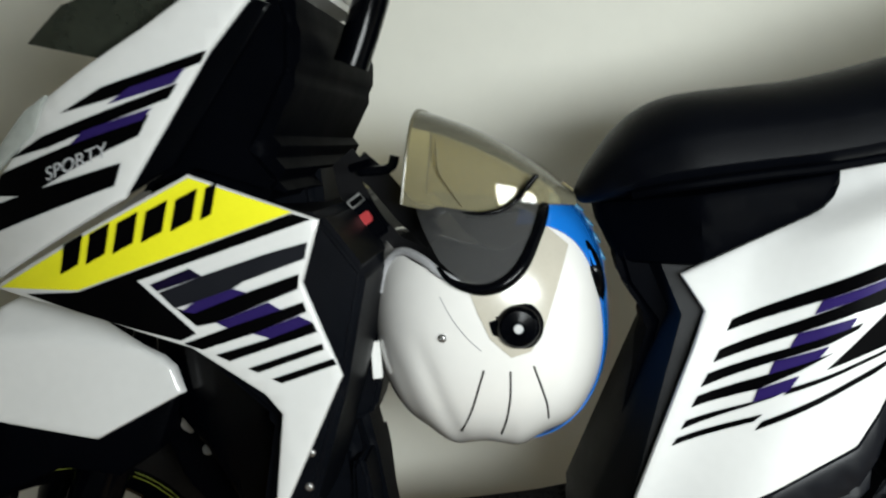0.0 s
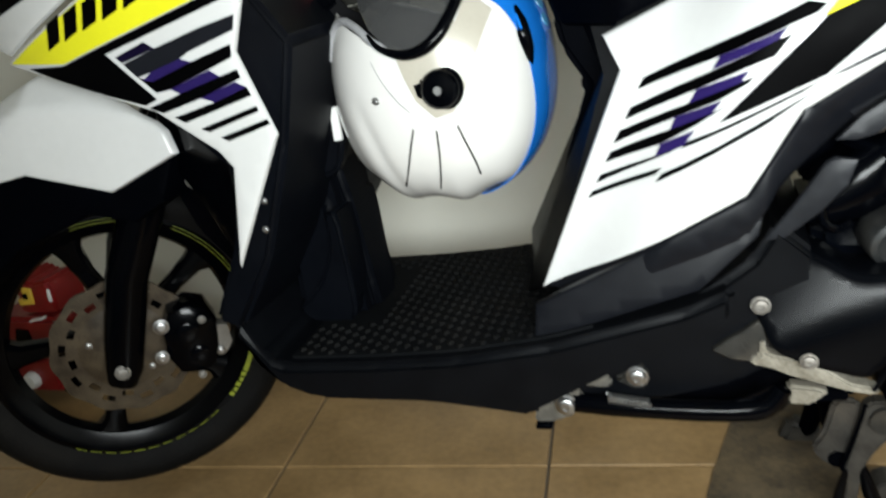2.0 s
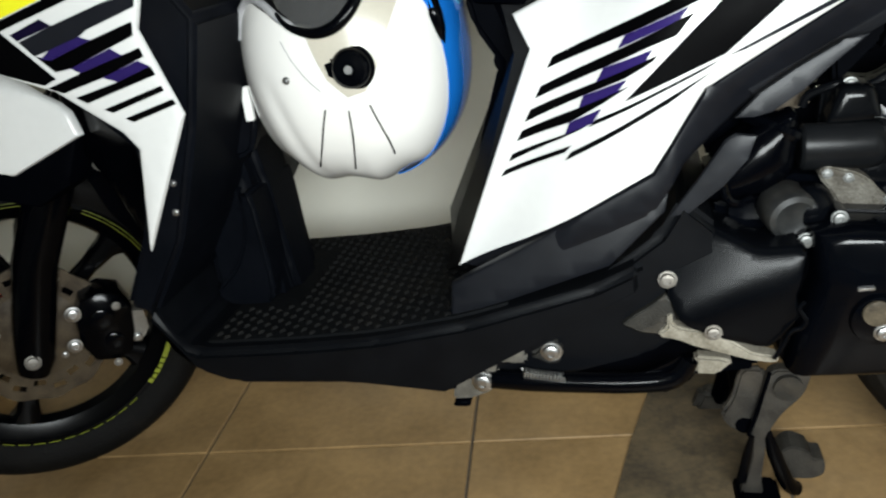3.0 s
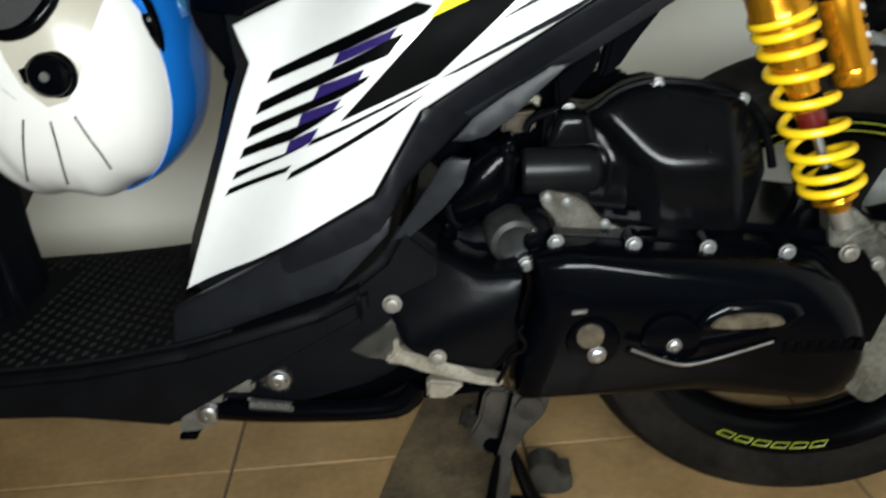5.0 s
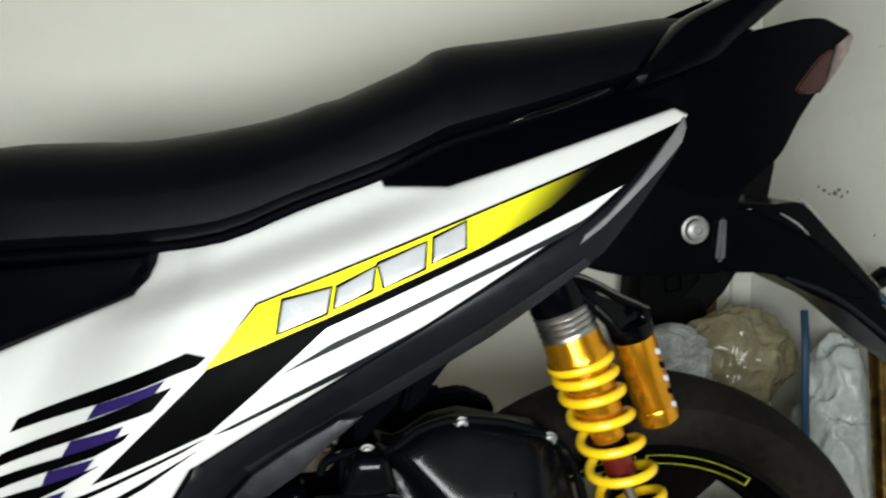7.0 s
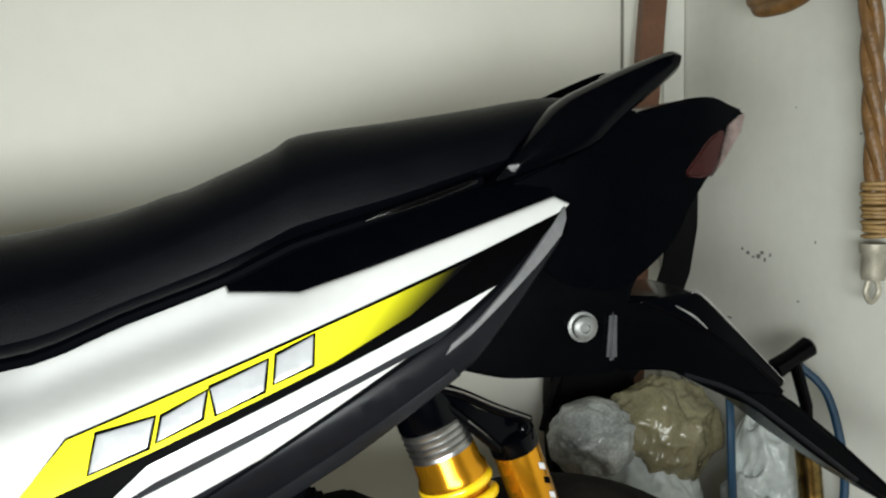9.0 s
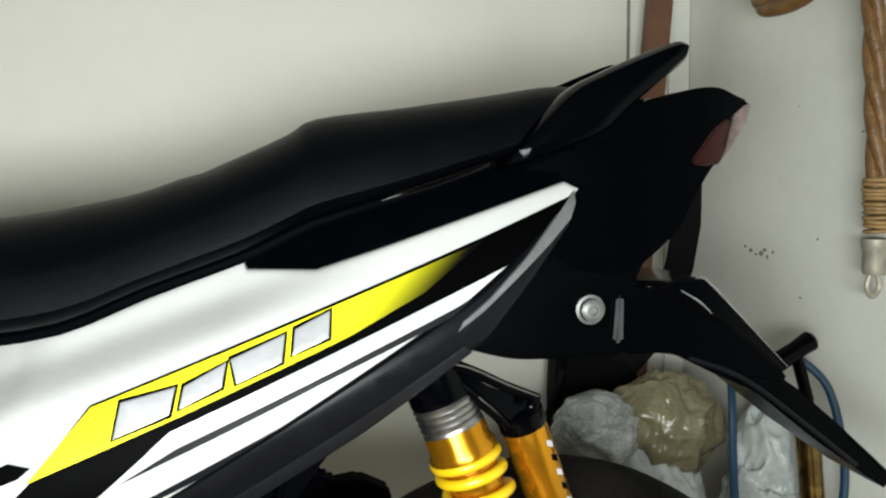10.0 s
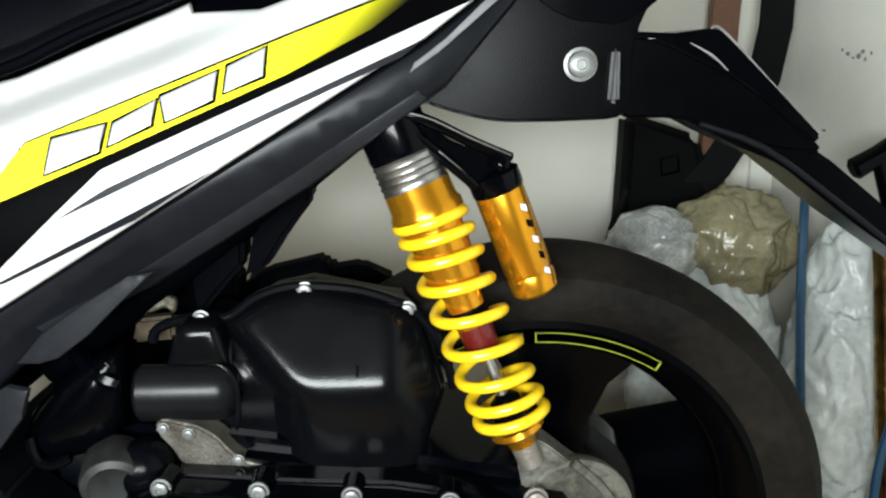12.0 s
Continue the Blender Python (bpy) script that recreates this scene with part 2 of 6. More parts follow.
BAG_BLACK = material("black_nylon_bag", (0.0016, 0.0016, 0.0018), 0.7, vary=0.3, bump=0.6, bump_scale=600, spec=0.08)
BRASS = material("worn_brass_tube", (0.45, 0.30, 0.10), 0.25, metal=1.0, vary=0.5, scale=50, second=(0.05, 0.035, 0.02))
RED_TOY = material("red_toy_plastic", (0.20, 0.008, 0.008), 0.3, vary=0.3)
TOY_YELLOW = material("yellow_toy_sticker", (0.75, 0.50, 0.05), 0.4)
WHITE_CAP = material("white_plastic_cap", (0.7, 0.7, 0.68), 0.4)


# ---- mesh helpers ----
MID = 0.85  # the scooter's middle plane, y


def part(name, bm, mat, parent=None, label="", smooth=True, sharp=38):
    """Links a bmesh as one mesh object under a thing or a part."""
    bmesh.ops.recalc_face_normals(bm, faces=bm.faces)
    me = bpy.data.meshes.new(name)
    bm.to_mesh(me)
    bm.free()
    me.materials.append(mat)
    if smooth:
        me.shade_smooth()
        me.set_sharp_from_angle(angle=radians(sharp))
    ob = new(name, me)
    ob.parent = parent
    if label:
        ob["label"] = label
    return ob


def thing(name, at, label, category, group="", kind=""):
    ob = new(name)
    ob.location = at
    ob.empty_display_size = 0.05
    tagged(ob, label, category, group, kind)
    return ob


def settle(ob):
    """Keeps parts where they were modelled, under a thing that stands elsewhere."""
    for child in ob.children:
        child.matrix_parent_inverse = Matrix.Translation(-ob.location)


def rear_side(x, z):
    """The rear body's side: drawn in at its front edge, under the seat and towards the tail."""
    v = z - (0.615 + (x - 0.455) * 0.33) + 0.03
    deep = 6 * v * v if v > 0 else 9 * v * v * max(0, min(1, (x - 0.36) / 0.14))
    n = (x - 0.124) * 0.892 - (z - 0.315) * 0.451
    s = max(0, min(1, (0.10 - n) / 0.09))
    u, w = max(0, min(1, (v - 0.062) / 0.029)), max(0, min(1, (x - 0.30) / 0.08)) * max(0, min(1, (0.64 - x) / 0.12))
    step = 0.025 * u * u * (3 - 2 * u) * w
    return 0.697 + 0.39 * max(0, x - 0.4) ** 2 + 0.10 * (1 - math.exp(-deep / 0.10)) + 0.044 * s * s * (3 - 2 * s) + step


def front_side(x, z):
    return 0.648 + 1.2 * max(0, -0.22 - x) ** 2


def rim_distance(x, z, outline):
    """How far a place lies from the nearest side of an outline."""
    best = 9.0
    for (x0, z0), (x1, z1) in zip(outline, outline[1:] + outline[:1]):
        dx, dz = x1 - x0, z1 - z0
        t = max(0.0, min(1.0, ((x - x0) * dx + (z - z0) * dz) / (dx * dx + dz * dz + 1e-12)))
        best = min(best, math.hypot(x - x0 - t * dx, z - z0 - t * dz))
    return best


def within(x, z, outline):
    odd = False
    for (x0, z0), (x1, z1) in zip(outline, outline[1:] + outline[:1]):
        if (z0 > z) != (z1 > z) and x < x0 + (z - z0) * (x1 - x0) / (z1 - z0):
            odd = not odd
    return odd


def sheet(outline, step=0.013, round_=0.0):
    """A flat polygon in x and z, filled with small triangles so that it can be curved."""
    rim, inner = [], []
    for (x0, z0), (x1, z1) in zip(outline, outline[1:] + outline[:1]):
        long = math.hypot(x1 - x0, z1 - z0)
        if long < 1e-6:
            continue
        n = max(1, math.ceil(long / step))
        nx, nz = (z0 - z1) / long, (x1 - x0) / long
        for k in range(n):
            px, pz = x0 + (x1 - x0) * k / n, z0 + (z1 - z0) * k / n
            rim.append((px, pz))
            for off in ((0.35 * round_, round_) if round_ else ()):
                for s in (-1, 1):
                    for e in (0.0, 0.5):
                        qx, qz = x0 + (x1 - x0) * (k + e) / n + s * off * nx, z0 + (z1 - z0) * (k + e) / n + s * off * nz
                        if within(qx, qz, outline) and abs(rim_distance(qx, qz, outline) - off) < 0.05 * off:
                            inner.append((qx, qz))
    xs, zs = [p[0] for p in outline], [p[1] for p in outline]
    for x in np.arange(min(xs) + step / 2, max(xs), step):
        for z in np.arange(min(zs) + step / 2, max(zs), step):
            if within(x, z, outline) and rim_distance(x, z, outline) > max(1.35 * round_, 0.3 * step):
                inner.append((float(x), float(z)))
    n = len(rim)
    made = geometry.delaunay_2d_cdt([Vector(p) for p in rim + inner], [(i, (i + 1) % n) for i in range(n)], [], 1, 1e-6)
    bm = bmesh.new()
    verts = [bm.verts.new((p.x, 0, p.y)) for p in made[0]]
    for f in made[2]:
        bm.faces.new([verts[i] for i in f])
    return bm


def plate(outline, side, thick=0.004, lift=0.0, step=0.013, round_=0.0):
    """A curved panel: the polygon laid on side(x, z), with thickness inwards and a rounded rim."""
    bm = sheet(outline, step, round_)
    for v in bm.verts:
        y = side(v.co.x, v.co.z) - lift
        if round_:
            d = rim_distance(v.co.x, v.co.z, outline)
            if d < round_:
                y += round_ - math.sqrt(max(0.0, round_ ** 2 - (round_ - d) ** 2))
        v.co.y = y
    back = bmesh.ops.extrude_face_region(bm, geom=bm.faces[:])
    for v in back["geom"]:
        if isinstance(v, bmesh.types.BMVert):
            v.co.y = side(v.co.x, v.co.z) - lift + max(thick, round_ * 1.2)
    return bm


def smoothed(outline, rounds=2):
    """An outline with its corners cut back to curves."""
    for _ in range(rounds):
        out = []
        for (x0, z0), (x1, z1) in zip(outline, outline[1:] + outline[:1]):
            out += [(0.82 * x0 + 0.18 * x1, 0.82 * z0 + 0.18 * z1), (0.18 * x0 + 0.82 * x1, 0.18 * z0 + 0.82 * z1)]
        outline = out
    return outline


def mirrored(bm):
    for v in bm.verts:
        v.co.y = 2 * MID - v.co.y
    return bm


def prism(outline, y0, y1, bevel=0.004, segments=2):
    """An outline in x and z drawn out from y0 to y1, its edges rounded."""
    bm = bmesh.new()
    f = bm.faces.new([bm.verts.new((x, y0, z)) for x, z in outline])
    out = bmesh.ops.extrude_face_region(bm, geom=[f])
    bmesh.ops.translate(bm, verts=[v for v in out["geom"] if isinstance(v, bmesh.types.BMVert)], vec=(0, y1 - y0, 0))
    if bevel:
        bmesh.ops.bevel(bm, geom=bm.edges[:], offset=bevel, segments=segments, affect="EDGES", clamp_overlap=True)
    return bm


def lathe(profile, centre, axis, segments=32):
    """A profile of (along, radius) turned about axis through centre."""
    bm = bmesh.new()
    q = Vector((0, 0, 1)).rotation_difference(Vector(axis).normalized())
    rings = []
    for along, radius in profile:
        if radius < 1e-6:
            rings.append([bm.verts.new(Vector(centre) + q @ Vector((0, 0, along)))])
        else:
            rings.append([bm.verts.new(Vector(centre) + q @ Vector((radius * math.cos(a), radius * math.sin(a), along)))
                          for a in (2 * math.pi * i / segments for i in range(segments))])
    for a, b in zip(rings, rings[1:]):
        for i in range(segments):
            j = (i + 1) % segments
            if len(a) == 1 and len(b) == 1:
                continue
            if len(a) == 1:
                bm.faces.new((a[0], b[i], b[j]))
            elif len(b) == 1:
                bm.faces.new((a[i], a[j], b[0]))
            else:
                bm.faces.new((a[i], a[j], b[j], b[i]))
    return bm


def loft(rings, closed_ends=True):
    bm = bmesh.new()
    made = [[bm.verts.new(p) for p in ring] for ring in rings]
    n = len(made[0])
    for a, b in zip(made, made[1:]):
        for i in range(n):
            bm.faces.new((a[i], a[(i + 1) % n], b[(i + 1) % n], b[i]))
    if closed_ends:
        bm.faces.new(made[0])
        bm.faces.new(made[-1][::-1])
    return bm


def tube(points, radius, sides=10, smooth_steps=0):
    """A round bar along points; radius may be a number or one per point."""
    pts = [Vector(p) for p in points]
    radii = list(radius) if isinstance(radius, (list, tuple)) else [radius] * len(pts)
    if smooth_steps:
        fine, fr = [], []
        for i in range(len(pts) - 1):
            p0, p1, p2, p3 = pts[max(i - 1, 0)], pts[i], pts[i + 1], pts[min(i + 2, len(pts) - 1)]
            for k in range(smooth_steps):
                u = k / smooth_steps
                fine.append(0.5 * (2 * p1 + (p2 - p0) * u + (2 * p0 - 5 * p1 + 4 * p2 - p3) * u * u + (3 * p1 - p0 - 3 * p2 + p3) * u ** 3))
                fr.append(radii[i] * (1 - u) + radii[i + 1] * u)
        pts, radii = fine + [pts[-1]], fr + [radii[-1]]
    up = Vector((0.13, 0.27, 0.95))
    rings = []
    for i, p in enumerate(pts):
        d = (pts[min(i + 1, len(pts) - 1)] - pts[max(i - 1, 0)]).normalized()
        a = d.cross(up).normalized()
        b = d.cross(a).normalized()
        up = -b if (-b).dot(up) > 0 else b
        a = d.cross(up).normalized()
        b = a.cross(d).normalized()
        rings.append([p + radii[i] * (a * math.cos(t) + b * math.sin(t)) for t in (2 * math.pi * k / sides for k in range(sides))])
    return loft(rings)


def bolt(name, parent, centre, axis, radius, mat=None, label=""):
    """A hexagon bolt head with a washer."""
    r = radius * 0.74
    bm = lathe([(0, 0), (0, r * 1.25), (r * 0.25, r * 1.25), (r * 0.3, r * 1.0)], centre, axis, 20)
    head = lathe([(r * 0.25, r * 0.98), (r * 0.8, r * 0.95), (r * 0.95, r * 0.7), (r * 0.95, r * 0.4), (r * 0.75, r * 0.35), (r * 0.75, 0)], centre, axis, 12)
    me = bpy.data.meshes.new("tmp")
    head.to_mesh(me)
    head.free()
    bm.from_mesh(me)
    bpy.data.meshes.remove(me)
    return part(name, bm, mat or STEEL, parent, label)


def crumple(centre, size, seed, amount=0.25, sub=4):
    """A crumpled bag: a ball pushed in and out by folds."""
    bm = bmesh.new()
    bmesh.ops.create_icosphere(bm, subdivisions=sub, radius=1.0)
    for v in bm.verts:
        p = v.co.copy()
        p = Vector((p.x * size[0], p.y * size[1], p.z * size[2])) / 0.115
        q = p + 0.35 * Vector((noise.noise(p * 2.3 + Vector((seed, 5, 0))), noise.noise(p * 2.3 + Vector((0, seed, 9))), noise.noise(p * 2.3 + Vector((4, 0, seed)))))
        ridge = abs(noise.noise(q * 1.8 + Vector((seed, 0, 0)))) + 0.34 * abs(noise.noise(q * 4.4 + Vector((0, seed, 0)))) + 0.16 * abs(noise.noise(q * 9.0 + Vector((0, 0, seed))))
        d = 1 + amount * (0.55 - 1.4 * ridge)
        v.co = Vector(centre) + Vector((v.co.x * d * size[0], v.co.y * d * size[1], v.co.z * d * size[2]))
    return bm


# ---- the room ----
TURN = radians(5.5)
UX, UY = Vector((math.cos(TURN), math.sin(TURN), 0)), Vector((-math.sin(TURN), math.cos(TURN), 0))
CORNER = Vector((1.257, 1.53, 0))


def room(a, b, z=0.0):
    """A place in the room: a metres along the back wall from the corner, b metres out from it."""
    return CORNER + UX * a - UY * b + Vector((0, 0, z))


def slab(a0, a1, b0, b1, z0, z1):
    bm = bmesh.new()
    low = [bm.verts.new(room(a, b, z0)) for a, b in ((a0, b0), (a1, b0), (a1, b1), (a0, b1))]
    high = [bm.verts.new(room(a, b, z1)) for a, b in ((a0, b0), (a1, b0), (a1, b1), (a0, b1))]
    bm.faces.new(low)
    bm.faces.new(high)
    for i in range(4):
        bm.faces.new((low[i], low[(i + 1) % 4], high[(i + 1) % 4], high[i]))
    return bm


floor = tagged(part("floor", slab(-3.1, 0.12, -0.12, 2.5, -0.10, -0.004), GROUT, smooth=False), "tan ceramic tile floor with dark grout", "floor", kind="structure")
tagged(part("wall_north", slab(-3.1, 0.0, -0.12, 0.0, -0.002, 2.4), WALL, smooth=False), "cream painted plaster wall", "wall", kind="structure")
tagged(part("wall_east", slab(0.0, 0.12, -0.12, 2.5, -0.002, 2.4), WALL_SIDE, smooth=False), "aged white painted wall with small stains", "wall", kind="structure")
# west wall, south wall and ceiling are unseen, set close to bounce light back
tagged(part("unseen_wall_west", slab(-3.22, -3.1, -0.12, 2.5, -0.002, 2.4), WALL, smooth=False), "cream painted plaster wall", "wall", kind="structure")
tagged(part("unseen_wall_south", slab(-3.22, 0.12, 2.5, 2.62, -0.002, 2.4), WALL, smooth=False), "cream painted plaster wall", "wall", kind="structure")
tagged(part("ceiling", slab(-3.22, 0.12, -0.12, 2.62, 2.402, 2.5), CEILING, smooth=False), "unseen plain white ceiling that bounces light back", "ceiling", kind="structure")

# ---- the scooter ----
scooter = thing("scooter", (0.15, MID, 0), "white, black and yellow motor scooter on its centre stand", "scooter")
S = scooter


def decal(name, outline, side, mat, parent, lift=0.0014, label=""):
    return part(name, plate(outline, side, thick=0.0005, lift=lift), mat, parent, label)


# white lower side fairing
FAIRING = [(-0.388, 0.628), (-0.183, 0.712), (-0.079, 0.667), (-0.098, 0.617), (-0.073, 0.538), (-0.146, 0.404), (-0.127, 0.509), (-0.139, 0.526), (-0.197, 0.569), (-0.288, 0.603)]
fairing = part("side_fairing", plate(FAIRING, front_side, 0.006, round_=0.003), WHITE, S, "white side fairing with stripes")
part("side_fairing", mirrored(plate(FAIRING, front_side, 0.006, round_=0.003)), WHITE, S)
decal("badge", [(-0.376, 0.6285), (-0.181, 0.709), (-0.099, 0.675), (-0.291, 0.624)], front_side, DECAL_YELLOW, fairing, 0.0014, "yellow badge")
BADGE_U, BADGE_V = Vector((0.8996, 0.0, 0.3672)), Vector((0.30, 0.0, 0.95))


def badge_mark(strokes, at, size):
    """One plain mark of the badge, out of bars."""
    bm = bmesh.new()
    for x0, z0, x1, z1 in strokes:
        corners = []
        for u, v in ((x0, z0), (x1, z0), (x1, z1), (x0, z1)):
            p = at + BADGE_U * (u * size[0]) + BADGE_V * (v * size[1])
            corners.append(bm.verts.new((p.x, front_side(p.x, p.z) - 0.0024, p.z)))
        bm.faces.new(corners)
    out = bmesh.ops.extrude_face_region(bm, geom=bm.faces[:])
    for v in out["geom"]:
        if isinstance(v, bmesh.types.BMVert):
            v.co.y += 0.0006
    return bm


MARKS = 6
for k in range(MARKS):
    at = Vector((-0.306 + 0.0262 * k, 0, 0.638 + 0.0073 * k))
    wide = 0.5 if k == MARKS - 1 else 1.0
    part("badge_bar", badge_mark([(0, 0, wide, 1)], at, (0.0212, 0.0265)), DECAL_BLACK, fairing, smooth=False)
decal("band", [(-0.345, 0.6225), (-0.291, 0.6225), (-0.099, 0.674), (-0.084, 0.668), (-0.235, 0.629), (-0.190, 0.582), (-0.204, 0.577)], front_side, DECAL_BLACK, fairing, 0.0026)
for outline, mat in (
        ([(-0.225, 0.625), (-0.190, 0.636), (-0.180, 0.629), (-0.219, 0.619)], DECAL_DUSK),
        ([(-0.218, 0.618), (-0.180, 0.629), (-0.125, 0.643), (-0.089, 0.650), (-0.093, 0.637), (-0.146, 0.622), (-0.155, 0.617), (-0.189, 0.608), (-0.206, 0.604)], DECAL_GREY),
        ([(-0.189, 0.608), (-0.155, 0.617), (-0.144, 0.613), (-0.190, 0.599), (-0.200, 0.601)], DECAL_PURPLE),
        ([(-0.205, 0.604), (-0.190, 0.599), (-0.144, 0.613), (-0.099, 0.625), (-0.101, 0.613), (-0.129, 0.604), (-0.172, 0.590), (-0.189, 0.588)], DECAL_BLACK),
        ([(-0.172, 0.590), (-0.127, 0.604), (-0.117, 0.597), (-0.163, 0.585)], DECAL_PURPLE),
        ([(-0.202, 0.574), (-0.163, 0.585), (-0.117, 0.597), (-0.098, 0.602), (-0.096, 0.594), (-0.132, 0.582), (-0.142, 0.579), (-0.187, 0.568)], DECAL_BLACK),
        ([(-0.142, 0.579), (-0.103, 0.591), (-0.092, 0.585), (-0.128, 0.574)], DECAL_PURPLE),
        ([(-0.176, 0.563), (-0.128, 0.574), (-0.092, 0.585), (-0.089, 0.577), (-0.165, 0.557)], DECAL_BLACK),
        ([(-0.150, 0.550), (-0.086, 0.567), (-0.085, 0.562), (-0.142, 0.546)], DECAL_BLACK),
        ([(-0.131, 0.540), (-0.078, 0.554), (-0.076, 0.549), (-0.123, 0.536)], DECAL_BLACK)):
    decal("stripe", outline, front_side, mat, fairing, 0.0014 if mat != DECAL_PURPLE else 0.0022)

# white upper front cowl
COWL = [(-0.448, 0.660), (-0.380, 0.636), (-0.238, 0.697), (-0.152, 0.806), (-0.112, 0.846), (-0.085, 0.875), (-0.15, 0.880), (-0.169, 0.850), (-0.206, 0.830), (-0.256, 0.806), (-0.297, 0.785), (-0.318, 0.757), (-0.368, 0.719)]
cowl = part("front_cowl", plate(COWL, front_side, 0.006, round_=0.004), WHITE, S, "white upper front cowl with stripes")
part("front_cowl", mirrored(plate(COWL, front_side, 0.006, round_=0.004)), WHITE, S)
for outline, mat in (
        ([(-0.284, 0.770), (-0.244, 0.787), (-0.153, 0.807), (-0.159, 0.798), (-0.240, 0.777)], DECAL_BLACK),
        ([(-0.341, 0.738), (-0.306, 0.753), (-0.180, 0.784), (-0.189, 0.773), (-0.300, 0.744)], DECAL_BLACK),
        ([(-0.221, 0.784), (-0.172, 0.795), (-0.183, 0.784), (-0.240, 0.773)], DECAL_PURPLE),
        ([(-0.265, 0.754), (-0.203, 0.767), (-0.213, 0.758), (-0.279, 0.744)], DECAL_PURPLE),
        ([(-0.372, 0.708), (-0.355, 0.726), (-0.207, 0.762), (-0.218, 0.746), (-0.243, 0.738), (-0.312, 0.712), (-0.320, 0.705)], DECAL_BLACK),
        ([(-0.405, 0.683), (-0.375, 0.699), (-0.236, 0.726), (-0.244, 0.708), (-0.39, 0.672)], DECAL_BLACK)):
    decal("stripe", outline, front_side, mat, cowl, 0.0014 if mat != DECAL_PURPLE else 0.0022)
words = bpy.data.curves.new("word", "FONT")
words.body, words.size, words.extrude = "SPORTY", 0.0165, 0.0003
carrier = bpy.data.objects.new("word", words)
me = bpy.data.meshes.new_from_object(carrier)
bpy.data.objects.remove(carrier)
bm = bmesh.new()
bm.from_mesh(me)
for v in bm.verts:
    u, w, d = v.co.x * 1.06, v.co.y, v.co.z
    x, z = -0.307 + u * 0.965 + w * 0.10, 0.7165 + u * 0.262 + w * 0.96
    v.co = (x, front_side(x, z) - 0.0022 - d, z)
part("word", bm, SILVER, cowl, "silver word SPORTY", smooth=False)

# tinted screen and lamp lens on the nose
part("screen", plate([(-0.330, 0.835), (-0.290, 0.862), (-0.20, 0.880), (-0.155, 0.872), (-0.168, 0.852), (-0.252, 0.812)], lambda x, z: front_side(x, z) + 0.03, 0.004, round_=0.0015),
     material("dark_smoked_screen", (0.02, 0.024, 0.018), 0.12, vary=0.5, scale=20), S, "dark tinted front screen")
part("headlamp_lens", plate([(-0.372, 0.722), (-0.350, 0.752), (-0.320, 0.776), (-0.297, 0.786), (-0.312, 0.757)], lambda x, z: front_side(x, z) - 0.002, 0.006, round_=0.002),
     material("grey_lamp_lens", (0.32, 0.34, 0.32), 0.12, vary=0.2), S, "grey headlamp lens")

# black inner cowl, leg shield and column
part("inner_cowl", prism([(-0.245, 0.692), (-0.157, 0.800), (-0.112, 0.852), (-0.092, 0.862), (-0.085, 0.830), (-0.090, 0.786), (-0.125, 0.728), (-0.105, 0.70), (-0.12, 0.68), (-0.185, 0.705)], 0.672, 1.005, 0.012, 4), BLACK_MATT, S, "black inner cowl")
part("cowl_trim", plate([(-0.241, 0.698), (-0.154, 0.806), (-0.113, 0.845), (-0.100, 0.838), (-0.195, 0.719)], lambda x, z: front_side(x, z) + 0.004, 0.008, round_=0.002), BLACK_GLOSS, S)
part("leg_shield", prism([(-0.082, 0.672), (-0.048, 0.62), (-0.076, 0.518), (-0.119, 0.405), (-0.172, 0.325), (-0.205, 0.335), (-0.16, 0.42), (-0.14, 0.50), (-0.22, 0.58), (-0.22, 0.68)], 0.664, 1.036, 0.007, 3), SHIELD, S, "black leg shield")
part("column", prism([(-0.112, 0.72), (-0.110, 0.60), (-0.106, 0.47), (-0.098, 0.42), (-0.088, 0.315), (-0.084, 0.27), (-0.17, 0.27), (-0.17, 0.72)], 0.785, 0.915, 0.014, 3), SHIELD, S, "black centre column behind the leg shield")
part("column_rib", prism([(-0.104, 0.62), (-0.098, 0.47), (-0.089, 0.42), (-0.078, 0.315), (-0.074, 0.275), (-0.13, 0.275), (-0.13, 0.62)], 0.815, 0.878, 0.008, 3), SHIELD, S)
part("column_foot", prism(smoothed([(-0.106, 0.42), (-0.108, 0.372), (-0.128, 0.330), (-0.166, 0.297), (-0.150, 0.280), (-0.095, 0.279), (-0.086, 0.30), (-0.090, 0.42)], 1), 0.774, 0.90, 0.010, 3), SHIELD, S, "flared foot of the centre column")
for x0, x1 in ((-0.150, -0.128), (-0.118, -0.112)):
    part("column_fold", tube([(x0, 0.784, 0.60), ((x0 + x1) / 2 + 0.006, 0.783, 0.49), (x1, 0.783, 0.43)], [0.002, 0.004, 0.002], 8, 4), SHIELD, S)
part("handlebar_cover", prism([(-0.165, 0.875), (-0.075, 0.862), (-0.062, 0.90), (-0.09, 0.935), (-0.16, 0.925)], 0.74, 0.96, 0.012, 3), WHITE, S, "white handlebar cover")
part("mirror_stem", tube([(-0.070, 0.79, 0.80), (-0.052, 0.79, 0.84), (-0.038, 0.785, 0.875), (-0.028, 0.78, 0.92)], 0.017, 12, 4), BLACK_GLOSS, S)
key = part("ignition_key", tube([(-0.07, 0.745, 0.704), (-0.048, 0.735, 0.709)], [0.004, 0.003], 8), BLACK_GLOSS, S)
part("hook", tube([(-0.075, 0.80, 0.700), (-0.045, 0.80, 0.700), (-0.038, 0.80, 0.712)], 0.005, 8, 4), BLACK_GLOSS, S, "black bag hook")
